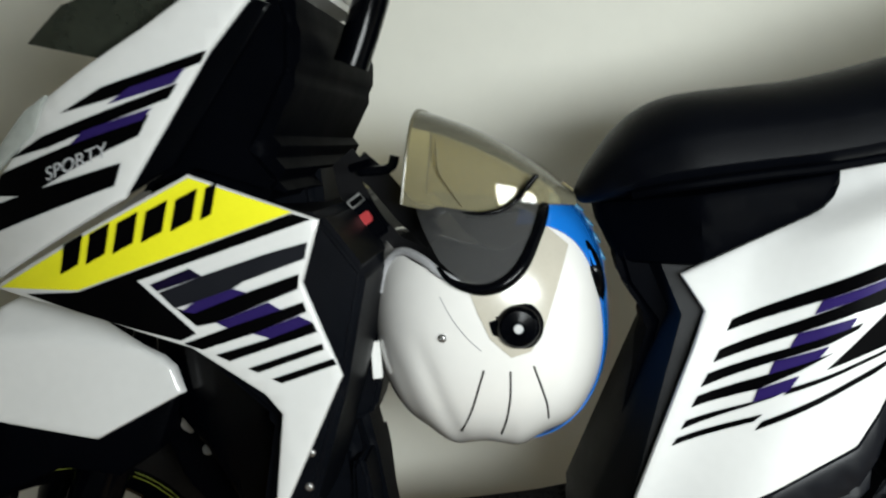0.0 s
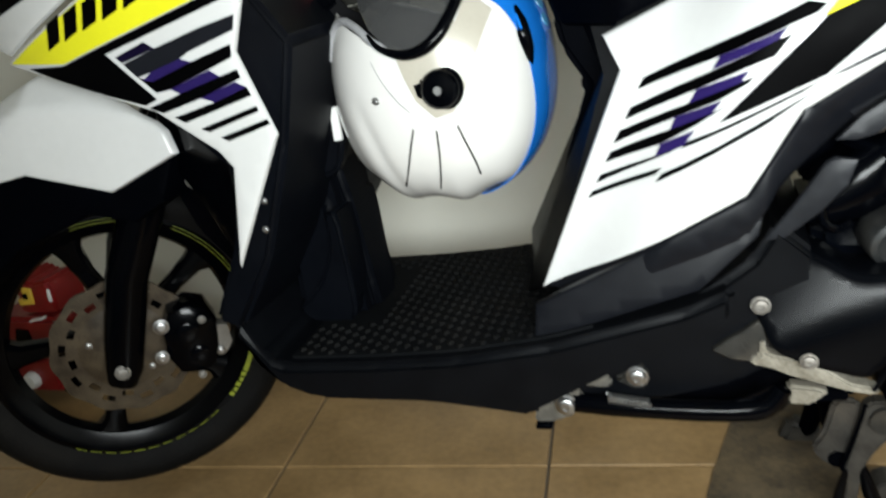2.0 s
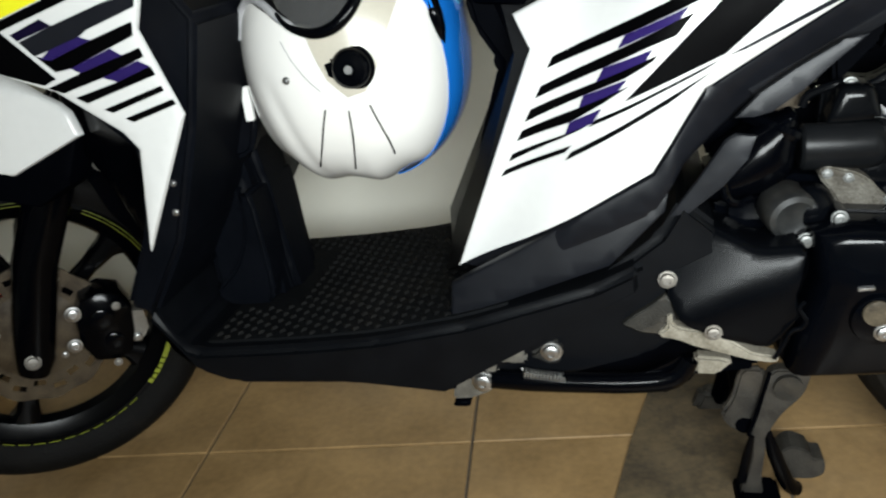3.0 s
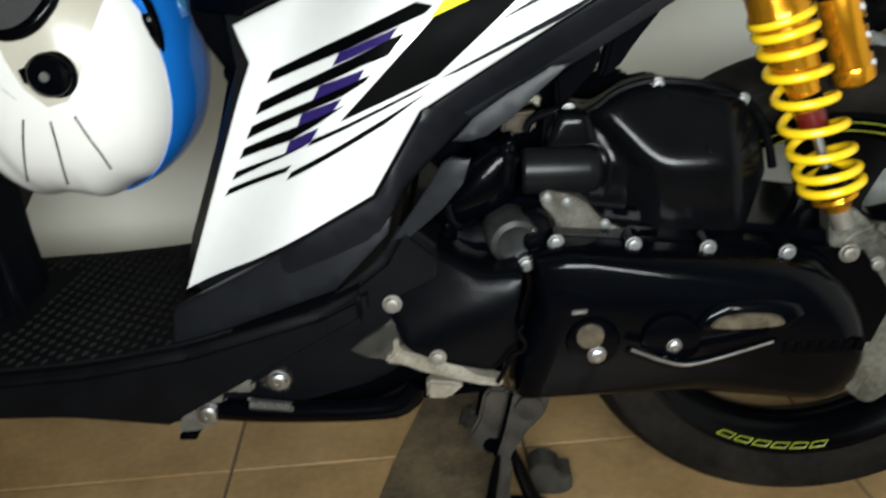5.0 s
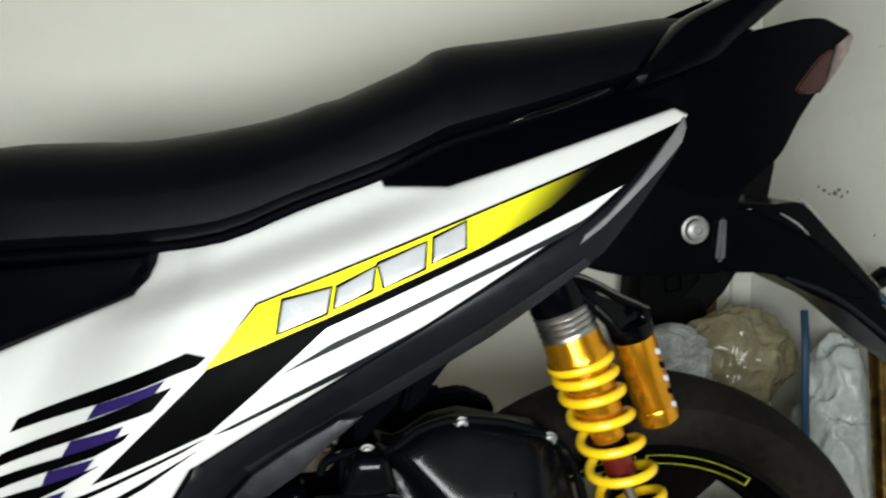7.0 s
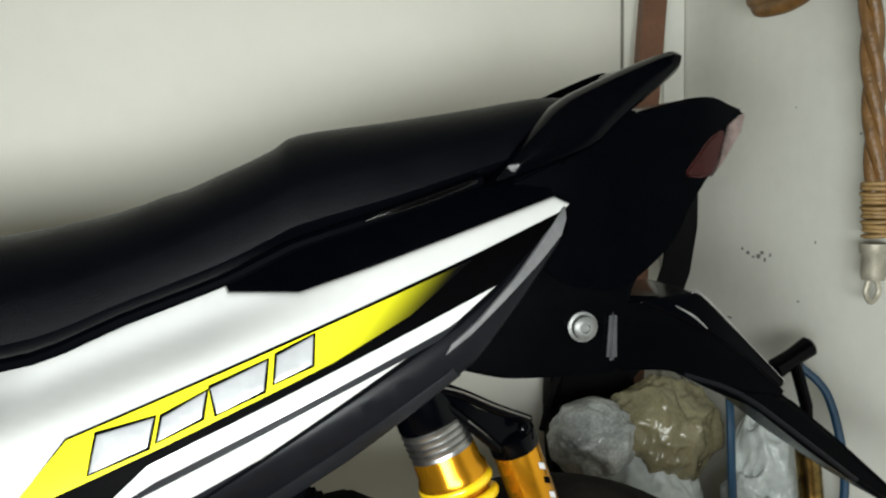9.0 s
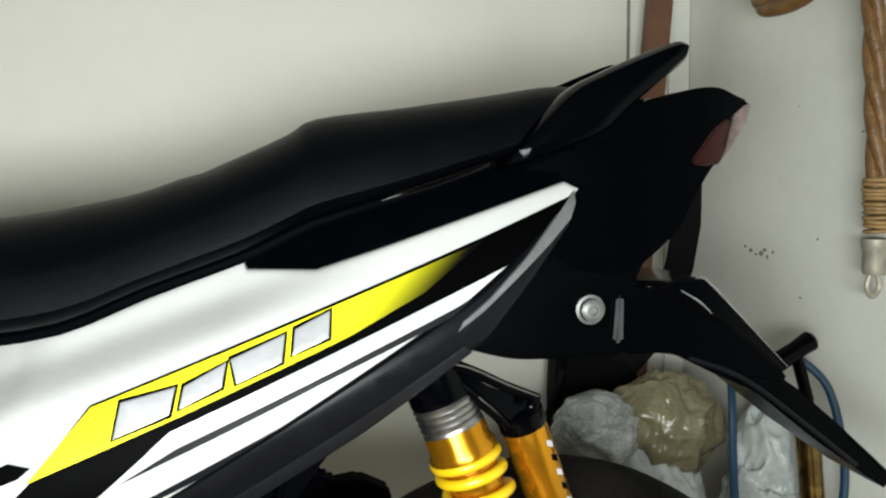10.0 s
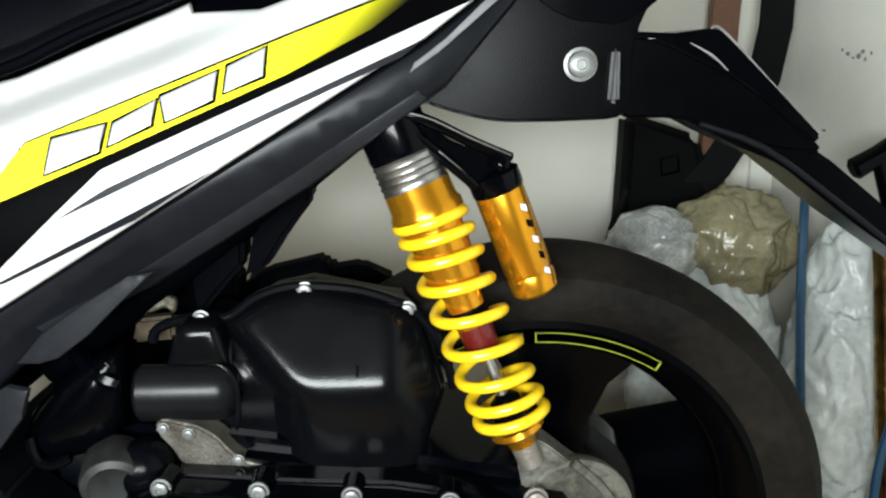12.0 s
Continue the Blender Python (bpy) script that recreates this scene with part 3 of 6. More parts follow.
part("column_pad", prism(smoothed([(-0.116, 0.615), (-0.072, 0.610), (-0.066, 0.56), (-0.066, 0.50), (-0.078, 0.462), (-0.110, 0.455)], 1), 0.778, 0.80, 0.006, 3), SHIELD, S)
part("label_plate", prism([(-0.075, 0.536), (-0.0655, 0.537), (-0.066, 0.500), (-0.076, 0.499)], 0.7735, 0.779, 0.001, 1), WHITE_CAP, S, "small white sticker plate")
for x, z in ((-0.11, 0.47), (-0.115, 0.44)):
    bolt("screw", S, (x, 0.663, z), (0, -1, 0), 0.004)

# black lower front cover behind the fairing
part("under_cover", plate([(-0.137, 0.522), (-0.128, 0.505), (-0.147, 0.404), (-0.185, 0.385), (-0.235, 0.45), (-0.290, 0.50), (-0.285, 0.60), (-0.197, 0.566)], lambda x, z: 0.690 + 0.55 * max(0, -0.15 - x), 0.03, round_=0.006), BLACK_GLOSS, S, "glossy black lower front cover")

# floorboard with its studded mat
BOARD = [(-0.185, 0.335), (-0.160, 0.285), (-0.139, 0.277), (-0.029, 0.281), (0.060, 0.288), (0.157, 0.304), (0.284, 0.340), (0.330, 0.362), (0.330, 0.33), (0.135, 0.221), (0.027, 0.234), (-0.107, 0.234), (-0.150, 0.250), (-0.195, 0.315)]
part("floorboard", prism(BOARD, 0.672, 0.992, 0.010, 3), SATIN, S, "black plastic floorboard")


def board_top(x):
    xs, zs = (-0.16, -0.139, -0.029, 0.060, 0.157, 0.284), (0.284, 0.277, 0.281, 0.288, 0.304, 0.340)
    return float(np.interp(x, xs, zs))


bm = bmesh.new()
grid = [[bm.verts.new((x, y, board_top(x) + 0.003)) for y in (0.690, 0.77, 0.85, 0.92, 0.98)] for x in np.linspace(-0.135, 0.20, 14)]
for a, b in zip(grid, grid[1:]):
    for i in range(4):
        bm.faces.new((a[i], a[i + 1], b[i + 1], b[i]))
out = bmesh.ops.extrude_face_region(bm, geom=bm.faces[:])
for v in out["geom"]:
    if isinstance(v, bmesh.types.BMVert):
        v.co.z -= 0.004
foot_mat = part("foot_mat", bm, FOOT_RUBBER, S, "black rubber foot mat with small studs")
verts, faces = [], []
row = 0
for x in np.arange(-0.128, 0.145, 0.0125):
    row += 1
    for y in np.arange(0.697, 0.968, 0.0165):
        yy = y + (0.00825 if row % 2 else 0)
        if x > -0.058 or yy < 0.765 or yy > 0.935:
            n0 = len(verts)
            z = board_top(x) + 0.003
            for dx, dy in ((-1, 0), (0, -1), (1, 0), (0, 1)):
                verts.append((x + dx * 0.0052, yy + dy * 0.0066, z))
            for dx, dy in ((-1, 0), (0, -1), (1, 0), (0, 1)):
                verts.append((x + dx * 0.0032, yy + dy * 0.0042, z + 0.0026))
            faces += [(n0 + 4, n0 + 5, n0 + 6, n0 + 7)] + [(n0 + i, n0 + (i + 1) % 4, n0 + 4 + (i + 1) % 4, n0 + 4 + i) for i in range(4)]
me = bpy.data.meshes.new("studs")
me.from_pydata(verts, [], faces)
me.materials.append(material("scuffed_rubber", (0.0055, 0.0056, 0.0058), 0.6, vary=0.6, scale=14, spec=0.09, grime=0.03))
studs = new("studs", me)
studs.parent = foot_mat
tagged(studs, kind="stuff")

# white rear side panel with its decals
PANEL = [(0.219, 0.582), (0.340, 0.631), (0.347, 0.662), (0.412, 0.673), (0.535, 0.720), (0.538, 0.713), (0.588, 0.713), (0.787, 0.775), (0.799, 0.769), (0.731, 0.713), (0.699, 0.690), (0.393, 0.514), (0.388, 0.512), (0.342, 0.440), (0.220, 0.374), (0.143, 0.336), (0.235, 0.551)]
panel = part("rear_side_panel", plate(PANEL, rear_side, 0.006, step=0.0045, round_=0.003), WHITE, S, "white rear side panel with stripes and emblem")
part("rear_side_panel", mirrored(plate(PANEL, rear_side, 0.006, round_=0.003)), WHITE, S)
decal("band", [(0.320, 0.507), (0.402, 0.586), (0.439, 0.633), (0.715, 0.735), (0.795, 0.766), (0.731, 0.714), (0.490, 0.615), (0.404, 0.541)], rear_side, DECAL_BLACK, panel, 0.0014)
yellow = decal("band", [(0.402, 0.588), (0.440, 0.632), (0.713, 0.732), (0.664, 0.697), (0.609, 0.670), (0.500, 0.626)], rear_side, BAND_YELLOW, panel, 0.0024, "yellow band")
for outline, mat in (
        ([(0.457, 0.583), (0.494, 0.604), (0.699, 0.690), (0.684, 0.679), (0.600, 0.644)], DECAL_GREY),
        ([(0.406, 0.539), (0.559, 0.611), (0.507, 0.581), (0.420, 0.543)], DECAL_GREY),
        ([(0.251, 0.534), (0.257, 0.544), (0.323, 0.572), (0.390, 0.600), (0.404, 0.597), (0.397, 0.591), (0.378, 0.584), (0.323, 0.562)], DECAL_BLACK),
        ([(0.238, 0.507), (0.244, 0.518), (0.316, 0.550), (0.368, 0.573), (0.380, 0.577), (0.365, 0.560), (0.342, 0.552), (0.303, 0.535)], DECAL_BLACK),
        ([(0.226, 0.485), (0.233, 0.497), (0.296, 0.523), (0.339, 0.541), (0.349, 0.545), (0.345, 0.540), (0.322, 0.527), (0.284, 0.511)], DECAL_BLACK),
        ([(0.217, 0.467), (0.223, 0.477), (0.279, 0.500), (0.315, 0.516), (0.326, 0.521), (0.301, 0.505), (0.270, 0.487)], DECAL_BLACK),
        ([(0.207, 0.447), (0.212, 0.455), (0.265, 0.476), (0.289, 0.487), (0.279, 0.481), (0.261, 0.472)], DECAL_BLACK),
        ([(0.198, 0.432), (0.203, 0.439), (0.271, 0.467), (0.264, 0.460)], DECAL_BLACK),
        ([(0.264, 0.453), (0.270, 0.461), (0.395, 0.528), (0.357, 0.503)], DECAL_BLACK),
        ([(0.287, 0.484), (0.294, 0.491), (0.403, 0.538), (0.385, 0.528)], DECAL_BLACK),
        ([(0.323, 0.562), (0.316, 0.551), (0.368, 0.573), (0.375, 0.582)], DECAL_PURPLE),
        ([(0.303, 0.535), (0.296, 0.523), (0.339, 0.541), (0.345, 0.550)], DECAL_PURPLE),
        ([(0.284, 0.511), (0.279, 0.500), (0.315, 0.516), (0.323, 0.526)], DECAL_PURPLE),
        ([(0.270, 0.487), (0.265, 0.476), (0.291, 0.488), (0.300, 0.501)], DECAL_PURPLE)):
    decal("stripe", outline, rear_side, mat, panel, 0.0014 if mat != DECAL_PURPLE else 0.0022)

# raised emblem: plain silver blocks on black backs
EMBLEM = ([(0.455, 0.613), (0.459, 0.635), (0.494, 0.6435), (0.490, 0.6265)],
          [(0.496, 0.6295), (0.499, 0.6435), (0.5265, 0.6575), (0.5235, 0.642)],
          [(0.533, 0.6435), (0.529, 0.659), (0.5655, 0.674), (0.563, 0.656)],
          [(0.570, 0.660), (0.572, 0.6765), (0.5965, 0.688), (0.595, 0.670)])


def outgrown(quad, by):
    """A block's outline pushed outwards from its middle."""
    cx, cz = sum(x for x, z in quad) / 4, sum(z for x, z in quad) / 4
    return [(x + math.copysign(by, x - cx), z + math.copysign(by, z - cz - 0.4 * (x - cx))) for x, z in quad]


for quad in EMBLEM:
    part("emblem_back", plate(outgrown(quad, 0.0015), rear_side, 0.001, 0.0040), DECAL_BLACK, panel, smooth=False)
    part("emblem_block", plate(quad, rear_side, 0.001, 0.0056, step=0.006, round_=0.0012), SILVER, panel, "raised silver emblem")

# charcoal lower trim under the white panel
TRIM = [(0.143, 0.335), (0.220, 0.373), (0.342, 0.438), (0.390, 0.512), (0.699, 0.688), (0.731, 0.711), (0.796, 0.766), (0.788, 0.742), (0.712, 0.658), (0.618, 0.594), (0.500, 0.525), (0.429, 0.494), (0.370, 0.442), (0.356, 0.419), (0.342, 0.398), (0.303, 0.379), (0.181, 0.333)]
part("lower_trim", plate(TRIM, lambda x, z: rear_side(x, z) + 0.003, 0.02, round_=0.006), GREY_TRIM, S, "charcoal plastic trim under the white panel")
part("lower_trim", mirrored(plate(TRIM, lambda x, z: rear_side(x, z) + 0.003, 0.02, round_=0.006)), GREY_TRIM, S)
# facets of the trim where a reflection is painted as a lighter tone
part("trim_sheen", plate([(0.355, 0.399), (0.379, 0.431), (0.404, 0.468), (0.412, 0.473), (0.428, 0.471), (0.421, 0.451), (0.402, 0.428), (0.372, 0.402)], lambda x, z: 0.690 + 0.10 * (z - 0.42) - 0.20 * (x - 0.39), 0.006, round_=0.0012), LIT_TRIM, S, "facet under the trim, its sheen painted as lighter charcoal")
part("trim_sheen", plate([(0.413, 0.483), (0.433, 0.504), (0.460, 0.522), (0.497, 0.543), (0.515, 0.546), (0.489, 0.524), (0.466, 0.503), (0.443, 0.487), (0.429, 0.483)], lambda x, z: 0.704 + 0.10 * (z - 0.50) - 0.10 * (x - 0.46), 0.006, round_=0.0012), LIT_TRIM, S)
PEG = smoothed([(0.464, 0.478), (0.444, 0.469), (0.423, 0.456), (0.401, 0.433), (0.39, 0.41), (0.392, 0.396), (0.424, 0.396), (0.451, 0.404), (0.467, 0.421), (0.47, 0.451), (0.47, 0.475)], 1)


def peg_side(x, z):
    """A cushion, proud in the middle."""
    d = rim_distance(x, z, PEG)
    return 0.738 - 0.016 * (1 - math.exp(-d / 0.012))


part("foot_peg", plate(PEG, peg_side, 0.02, step=0.006, round_=0.004), BLACK_GLOSS, S, "black folded foot peg")
part("skirt_upper", plate([(0.140, 0.300), (0.143, 0.334), (0.220, 0.371), (0.342, 0.436), (0.362, 0.446), (0.352, 0.402), (0.300, 0.352), (0.200, 0.318)], lambda x, z: 0.694 + 0.25 * max(0.0, z - (0.300 + 0.36 * (x - 0.14))), 0.012, round_=0.002), GREY_TRIM, S, "charcoal upper skirt above the floorboard")
# chamfer along the trim, its highlight put into the colour
part("trim_chamfer", plate([(0.432, 0.4955), (0.500, 0.5265), (0.618, 0.5955), (0.700, 0.651), (0.693, 0.657), (0.611, 0.607), (0.493, 0.5385), (0.424, 0.505)], lambda x, z: rear_side(x, z) + 0.0015, 0.004, step=0.010, round_=0.0015), LIT_TRIM, S, "lower edge of the trim, its highlight painted as lighter charcoal")
part("side_skirt", prism([(0.135, 0.225), (0.157, 0.300), (0.284, 0.336), (0.345, 0.383), (0.366, 0.418), (0.40, 0.387), (0.400, 0.30), (0.330, 0.255), (0.25, 0.232)], 0.690, 1.01, 0.008, 3), SATIN, S, "black side skirt")
part("body_core", prism([(0.172, 0.568), (0.195, 0.530), (0.125, 0.33), (0.20, 0.33), (0.36, 0.42), (0.41, 0.50), (0.72, 0.69), (0.76, 0.75), (0.60, 0.74), (0.36, 0.655), (0.18, 0.65), (0.165, 0.60)], 0.812, 0.888, 0.008, 3), BLACK_MATT, S, "black inner body under the seat")
def front_edge(y, outline):
    return [(x, y if y else rear_side(x, z) + 0.020, z) for x, z in outline]


part("body_front", loft([
    front_edge(None, [(0.204, 0.596), (0.218, 0.545), (0.169, 0.397), (0.146, 0.334), (0.170, 0.342), (0.251, 0.545), (0.233, 0.596)]),
    front_edge(0.812, [(0.194, 0.596), (0.212, 0.543), (0.132, 0.366), (0.111, 0.300), (0.150, 0.310), (0.262, 0.552), (0.245, 0.600)]),
    front_edge(0.900, [(0.172, 0.592), (0.198, 0.532), (0.104, 0.345), (0.100, 0.292), (0.150, 0.300), (0.262, 0.552), (0.245, 0.600)])]), SATIN, S, "black front edge of the rear body")
part("seat_base", plate([(0.152, 0.650), (0.357, 0.666), (0.356, 0.654), (0.351, 0.643), (0.342, 0.634), (0.330, 0.628), (0.232, 0.590), (0.170, 0.590), (0.156, 0.625)], lambda x, z: 0.752 + 0.95 * max(0.0, 0.237 - x), 0.10, round_=0.008), BLACK_MATT, S, "black seat base panel")

# seat
SEAT = ((0.132, 0.661, 0.654, 0.010), (0.139, 0.674, 0.649, 0.034), (0.156, 0.697, 0.650, 0.060), (0.181, 0.7235, 0.654, 0.082), (0.207, 0.739, 0.658, 0.095), (0.240, 0.746, 0.661, 0.104), (0.297, 0.7475, 0.664, 0.104),
        (0.345, 0.749, 0.666, 0.104), (0.412, 0.759, 0.674, 0.104), (0.47, 0.773, 0.697, 0.104), (0.535, 0.8, 0.72, 0.103), (0.57, 0.816, 0.736, 0.102), (0.592, 0.828, 0.745, 0.1),
        (0.66, 0.837, 0.765, 0.094), (0.723, 0.846, 0.786, 0.086), (0.78, 0.855, 0.805, 0.074), (0.808, 0.856, 0.818, 0.055))


def seat_ring(x, top, low, half, n=28):
    ring = []
    for k in range(n):
        a = 2 * math.pi * k / n
        c, s = math.cos(a), math.sin(a)
        y = math.copysign(abs(c) ** 0.58, c)
        z = math.copysign(abs(s) ** (1.02 if s > 0 else 0.35), s)
        flare = 1.0 - 0.115 * max(0.0, z + 0.62) ** 1.6
        ring.append((x, MID + half * y * flare, (top + low) / 2 + ((top - low) / 2 + (0.0 if s < 0 else 0.0015 if x < 0.5 else -0.0012)) * z))
    return ring


def eased(rows, steps=4):
    """Rows of numbers with smooth in-between rows."""
    out = []
    for i in range(len(rows) - 1):
        p0, p1, p2, p3 = (np.array(rows[max(0, min(len(rows) - 1, i + d))]) for d in (-1, 0, 1, 2))
        for k in range(steps):
            u = k / steps
            out.append(tuple(0.5 * (2 * p1 + (p2 - p0) * u + (2 * p0 - 5 * p1 + 4 * p2 - p3) * u * u + (3 * p1 - p0 - 3 * p2 + p3) * u ** 3)))
    return out + [tuple(rows[-1])]


part("seat", loft([seat_ring(*s) for s in eased(SEAT)]), SEAT_SKIN, S, "black leatherette seat")
part("seat_lip", tube([(x, MID - half + 0.001, low + 0.004) for x, top, low, half in SEAT[3:15]], 0.0045, 8, 3), BLACK_MATT, S)
part("seat_infill", plate([(0.536, 0.716), (0.545, 0.735), (0.640, 0.768), (0.735, 0.792), (0.79, 0.795), (0.788, 0.776), (0.588, 0.712), (0.537, 0.711)], lambda x, z: rear_side(x, z) + 0.006, 0.02, round_=0.003), BLACK_MATT, S, "black infill between seat and panel")

# return of the lower trim; its side light is put into the colour
part("panel_bevel", plate([(0.7935, 0.768), (0.7925, 0.758), (0.786, 0.746), (0.765, 0.727), (0.735, 0.7025), (0.708, 0.681), (0.688, 0.668), (0.692, 0.675), (0.7125, 0.6895), (0.7446, 0.718), (0.772, 0.746), (0.790, 0.7655)], lambda x, z: rear_side(x, z) - 0.0018, 0.004, round_=0.001), LIT_BEVEL, S, "bevelled rear edge of the charcoal trim, painted as if side-lit")
# tapered gloss tube added to draw the highlight on the seat's seam
part("seam_highlight", tube([(0.636, 0.7505, 0.7625), (0.647, 0.7505, 0.7665), (0.678, 0.7535, 0.7755), (0.711, 0.758, 0.7865), (0.719, 0.760, 0.789)], [0.0008, 0.0022, 0.0026, 0.0022, 0.0008], 10, 3), SEAM_GLOSS, S)

# tail, grab rail and tail lamp
tail = part("tail_cover", prism(smoothed([(0.715, 0.770), (0.800, 0.806), (0.826, 0.822), (0.854, 0.839), (0.881, 0.846), (0.906, 0.8515), (0.926, 0.8525), (0.941, 0.845), (0.9535, 0.8405), (0.948, 0.822), (0.920, 0.785), (0.906, 0.763), (0.893, 0.735), (0.875, 0.718), (0.845, 0.694), (0.80, 0.70), (0.76, 0.73)], 1), 0.798, 0.902, 0.005, 3), BLACK_GLOSS, S, "glossy black tail cover")
part("tail_under", prism(smoothed([(0.66, 0.66), (0.79, 0.755), (0.87, 0.722), (0.853, 0.69), (0.853, 0.628), (0.796, 0.627), (0.748, 0.628), (0.708, 0.639)]), 0.80, 0.90, 0.004, 3), UNDER, S, "black under-tail cover")
RAIL = [(0.722, 0.781), (0.752, 0.814), (0.786, 0.848), (0.830, 0.868), (0.873, 0.885), (0.884, 0.882), (0.881, 0.870), (0.858, 0.852), (0.832, 0.831), (0.813, 0.812), (0.770, 0.796)]
part("grab_rail", plate(smoothed(RAIL), lambda x, z: 0.762, 0.026, step=0.008, round_=0.009), BLACK_GLOSS, S, "glossy black passenger grab rail")
part("grab_rail", mirrored(plate(smoothed(RAIL), lambda x, z: 0.762, 0.026, step=0.008, round_=0.009)), BLACK_GLOSS, S)
part("rail_cross", tube([(0.872, 0.775, 0.874), (0.876, 0.85, 0.874), (0.872, 0.925, 0.874)], 0.008, 10), BLACK_GLOSS, S)
part("rail_pad", prism([(0.79, 0.80), (0.80, 0.835), (0.845, 0.842), (0.862, 0.84), (0.83, 0.80)], 0.786, 0.914, 0.006, 2), BLACK_GLOSS, S)
part("tail_lamp", prism(smoothed([(0.936, 0.828), (0.921, 0.819), (0.909, 0.803), (0.898, 0.788), (0.919, 0.786), (0.928, 0.797)], 1), 0.7955, 0.9045, 0.003, 3), material("dull_red_lens", (0.030, 0.007, 0.007), 0.12, vary=0.6, scale=60, coat=0.3), S, "dark red tail lamp")
part("indicator_lens", prism([(0.9365, 0.8285), (0.946, 0.837), (0.9515, 0.838), (0.948, 0.824), (0.934, 0.801), (0.9225, 0.787), (0.929, 0.797)], 0.7950, 0.9050, 0.002, 2), material("milky_indicator_lens", (0.16, 0.12, 0.11), 0.14, vary=0.6, scale=90, coat=0.4), S, "milky clear indicator lens")

# rear mudguard: a black bracket, a smoked plate holder and the long flap
guard = part("mudguard", prism(smoothed([(0.845, 0.692), (0.880, 0.6895), (0.912, 0.689), (0.930, 0.674), (0.955, 0.648), (0.992, 0.608), (1.002, 0.596), (0.964, 0.600), (0.93, 0.612), (0.889, 0.627), (0.838, 0.628)], 1), 0.803, 0.900, 0.005, 3), UNDER, S, "black rear mudguard bracket")
part("plate_holder", prism([(0.852, 0.686), (0.908, 0.692), (0.917, 0.690), (0.955, 0.652), (0.996, 0.610), (0.991, 0.605), (0.957, 0.634), (0.925, 0.657), (0.868, 0.684)], 0.799, 0.892, 0.004, 3), BLACK_GLOSS, guard, "smoked glossy plate holder")
# two thin tapered tubes draw the highlights on the holder's edges
part("holder_highlight", tube([(0.908, 0.799, 0.6915), (0.917, 0.799, 0.690), (0.955, 0.799, 0.652), (0.996, 0.799, 0.610)], [0.0009, 0.0011, 0.0004, 0.0003], 8, 4), EDGE_HIGHLIGHT, guard)
part("holder_highlight", tube([(0.893, 0.798, 0.682), (0.910, 0.798, 0.672), (0.922, 0.798, 0.661)], [0.0004, 0.0011, 0.0004], 8, 4), EDGE_HIGHLIGHT, guard)
part("flap", prism([(0.885, 0.630), (0.93, 0.616), (0.966, 0.606), (0.984, 0.604), (1.004, 0.594), (1.05, 0.556), (1.112, 0.500), (1.106, 0.487), (1.030, 0.540), (0.970, 0.588), (0.93, 0.606)], 0.804, 0.894, 0.006, 3), UNDER, guard, "long black mudguard flap")
part("flap_ridge", tube([(0.905, 0.805, 0.622), (0.955, 0.804, 0.602), (1.01, 0.804, 0.562), (1.07, 0.805, 0.515)], 0.0025, 8, 3), GREY_TRIM, guard)
bolt("reflector_bolt", S, (0.812, 0.797, 0.669), (0, -1, 0), 0.0135, DULL_STEEL, "round silver bolt on the under-tail")
# the rib's grey paints the upright highlight on the black under-tail
part("guard_rib", prism([(0.835, 0.680), (0.841, 0.680), (0.841, 0.64), (0.832, 0.64)], 0.792, 0.80, 0.0035, 3), material("rib_highlight_grey", (0.055, 0.056, 0.06), 0.3, vary=0.3), S, "rib on the under-tail, greyed as a painted highlight")

# ---- wheels, fork and engine ----
STEER = radians(37.3)
HUB = Vector((-0.485, 0.839, 0.234))
EX, EN = Vector((math.cos(STEER), math.sin(STEER), 0)), Vector((-math.sin(STEER), math.cos(STEER), 0))


def turned(a, b, c):
    """A place by the steered front wheel: a to the rear of the hub, b away from the wall side's opposite, c up."""
    return HUB + EX * a + EN * b + Vector((0, 0, c))


def arc_bar(centre, ex, axis, r0, r1, a0, a1, thick, steps=20):
    """A bent flat bar: part of a ring between two radii, drawn out along axis."""
    ez, ax = Vector((0, 0, 1)), Vector(axis)
    rings = []
    for k in range(steps + 1):
        a = a0 + (a1 - a0) * k / steps
        d = Vector(ex) * math.cos(a) + ez * math.sin(a)
        rings.append([Vector(centre) + d * r0, Vector(centre) + d * r1, Vector(centre) + d * r1 + ax * thick, Vector(centre) + d * r0 + ax * thick])
    return loft(rings)


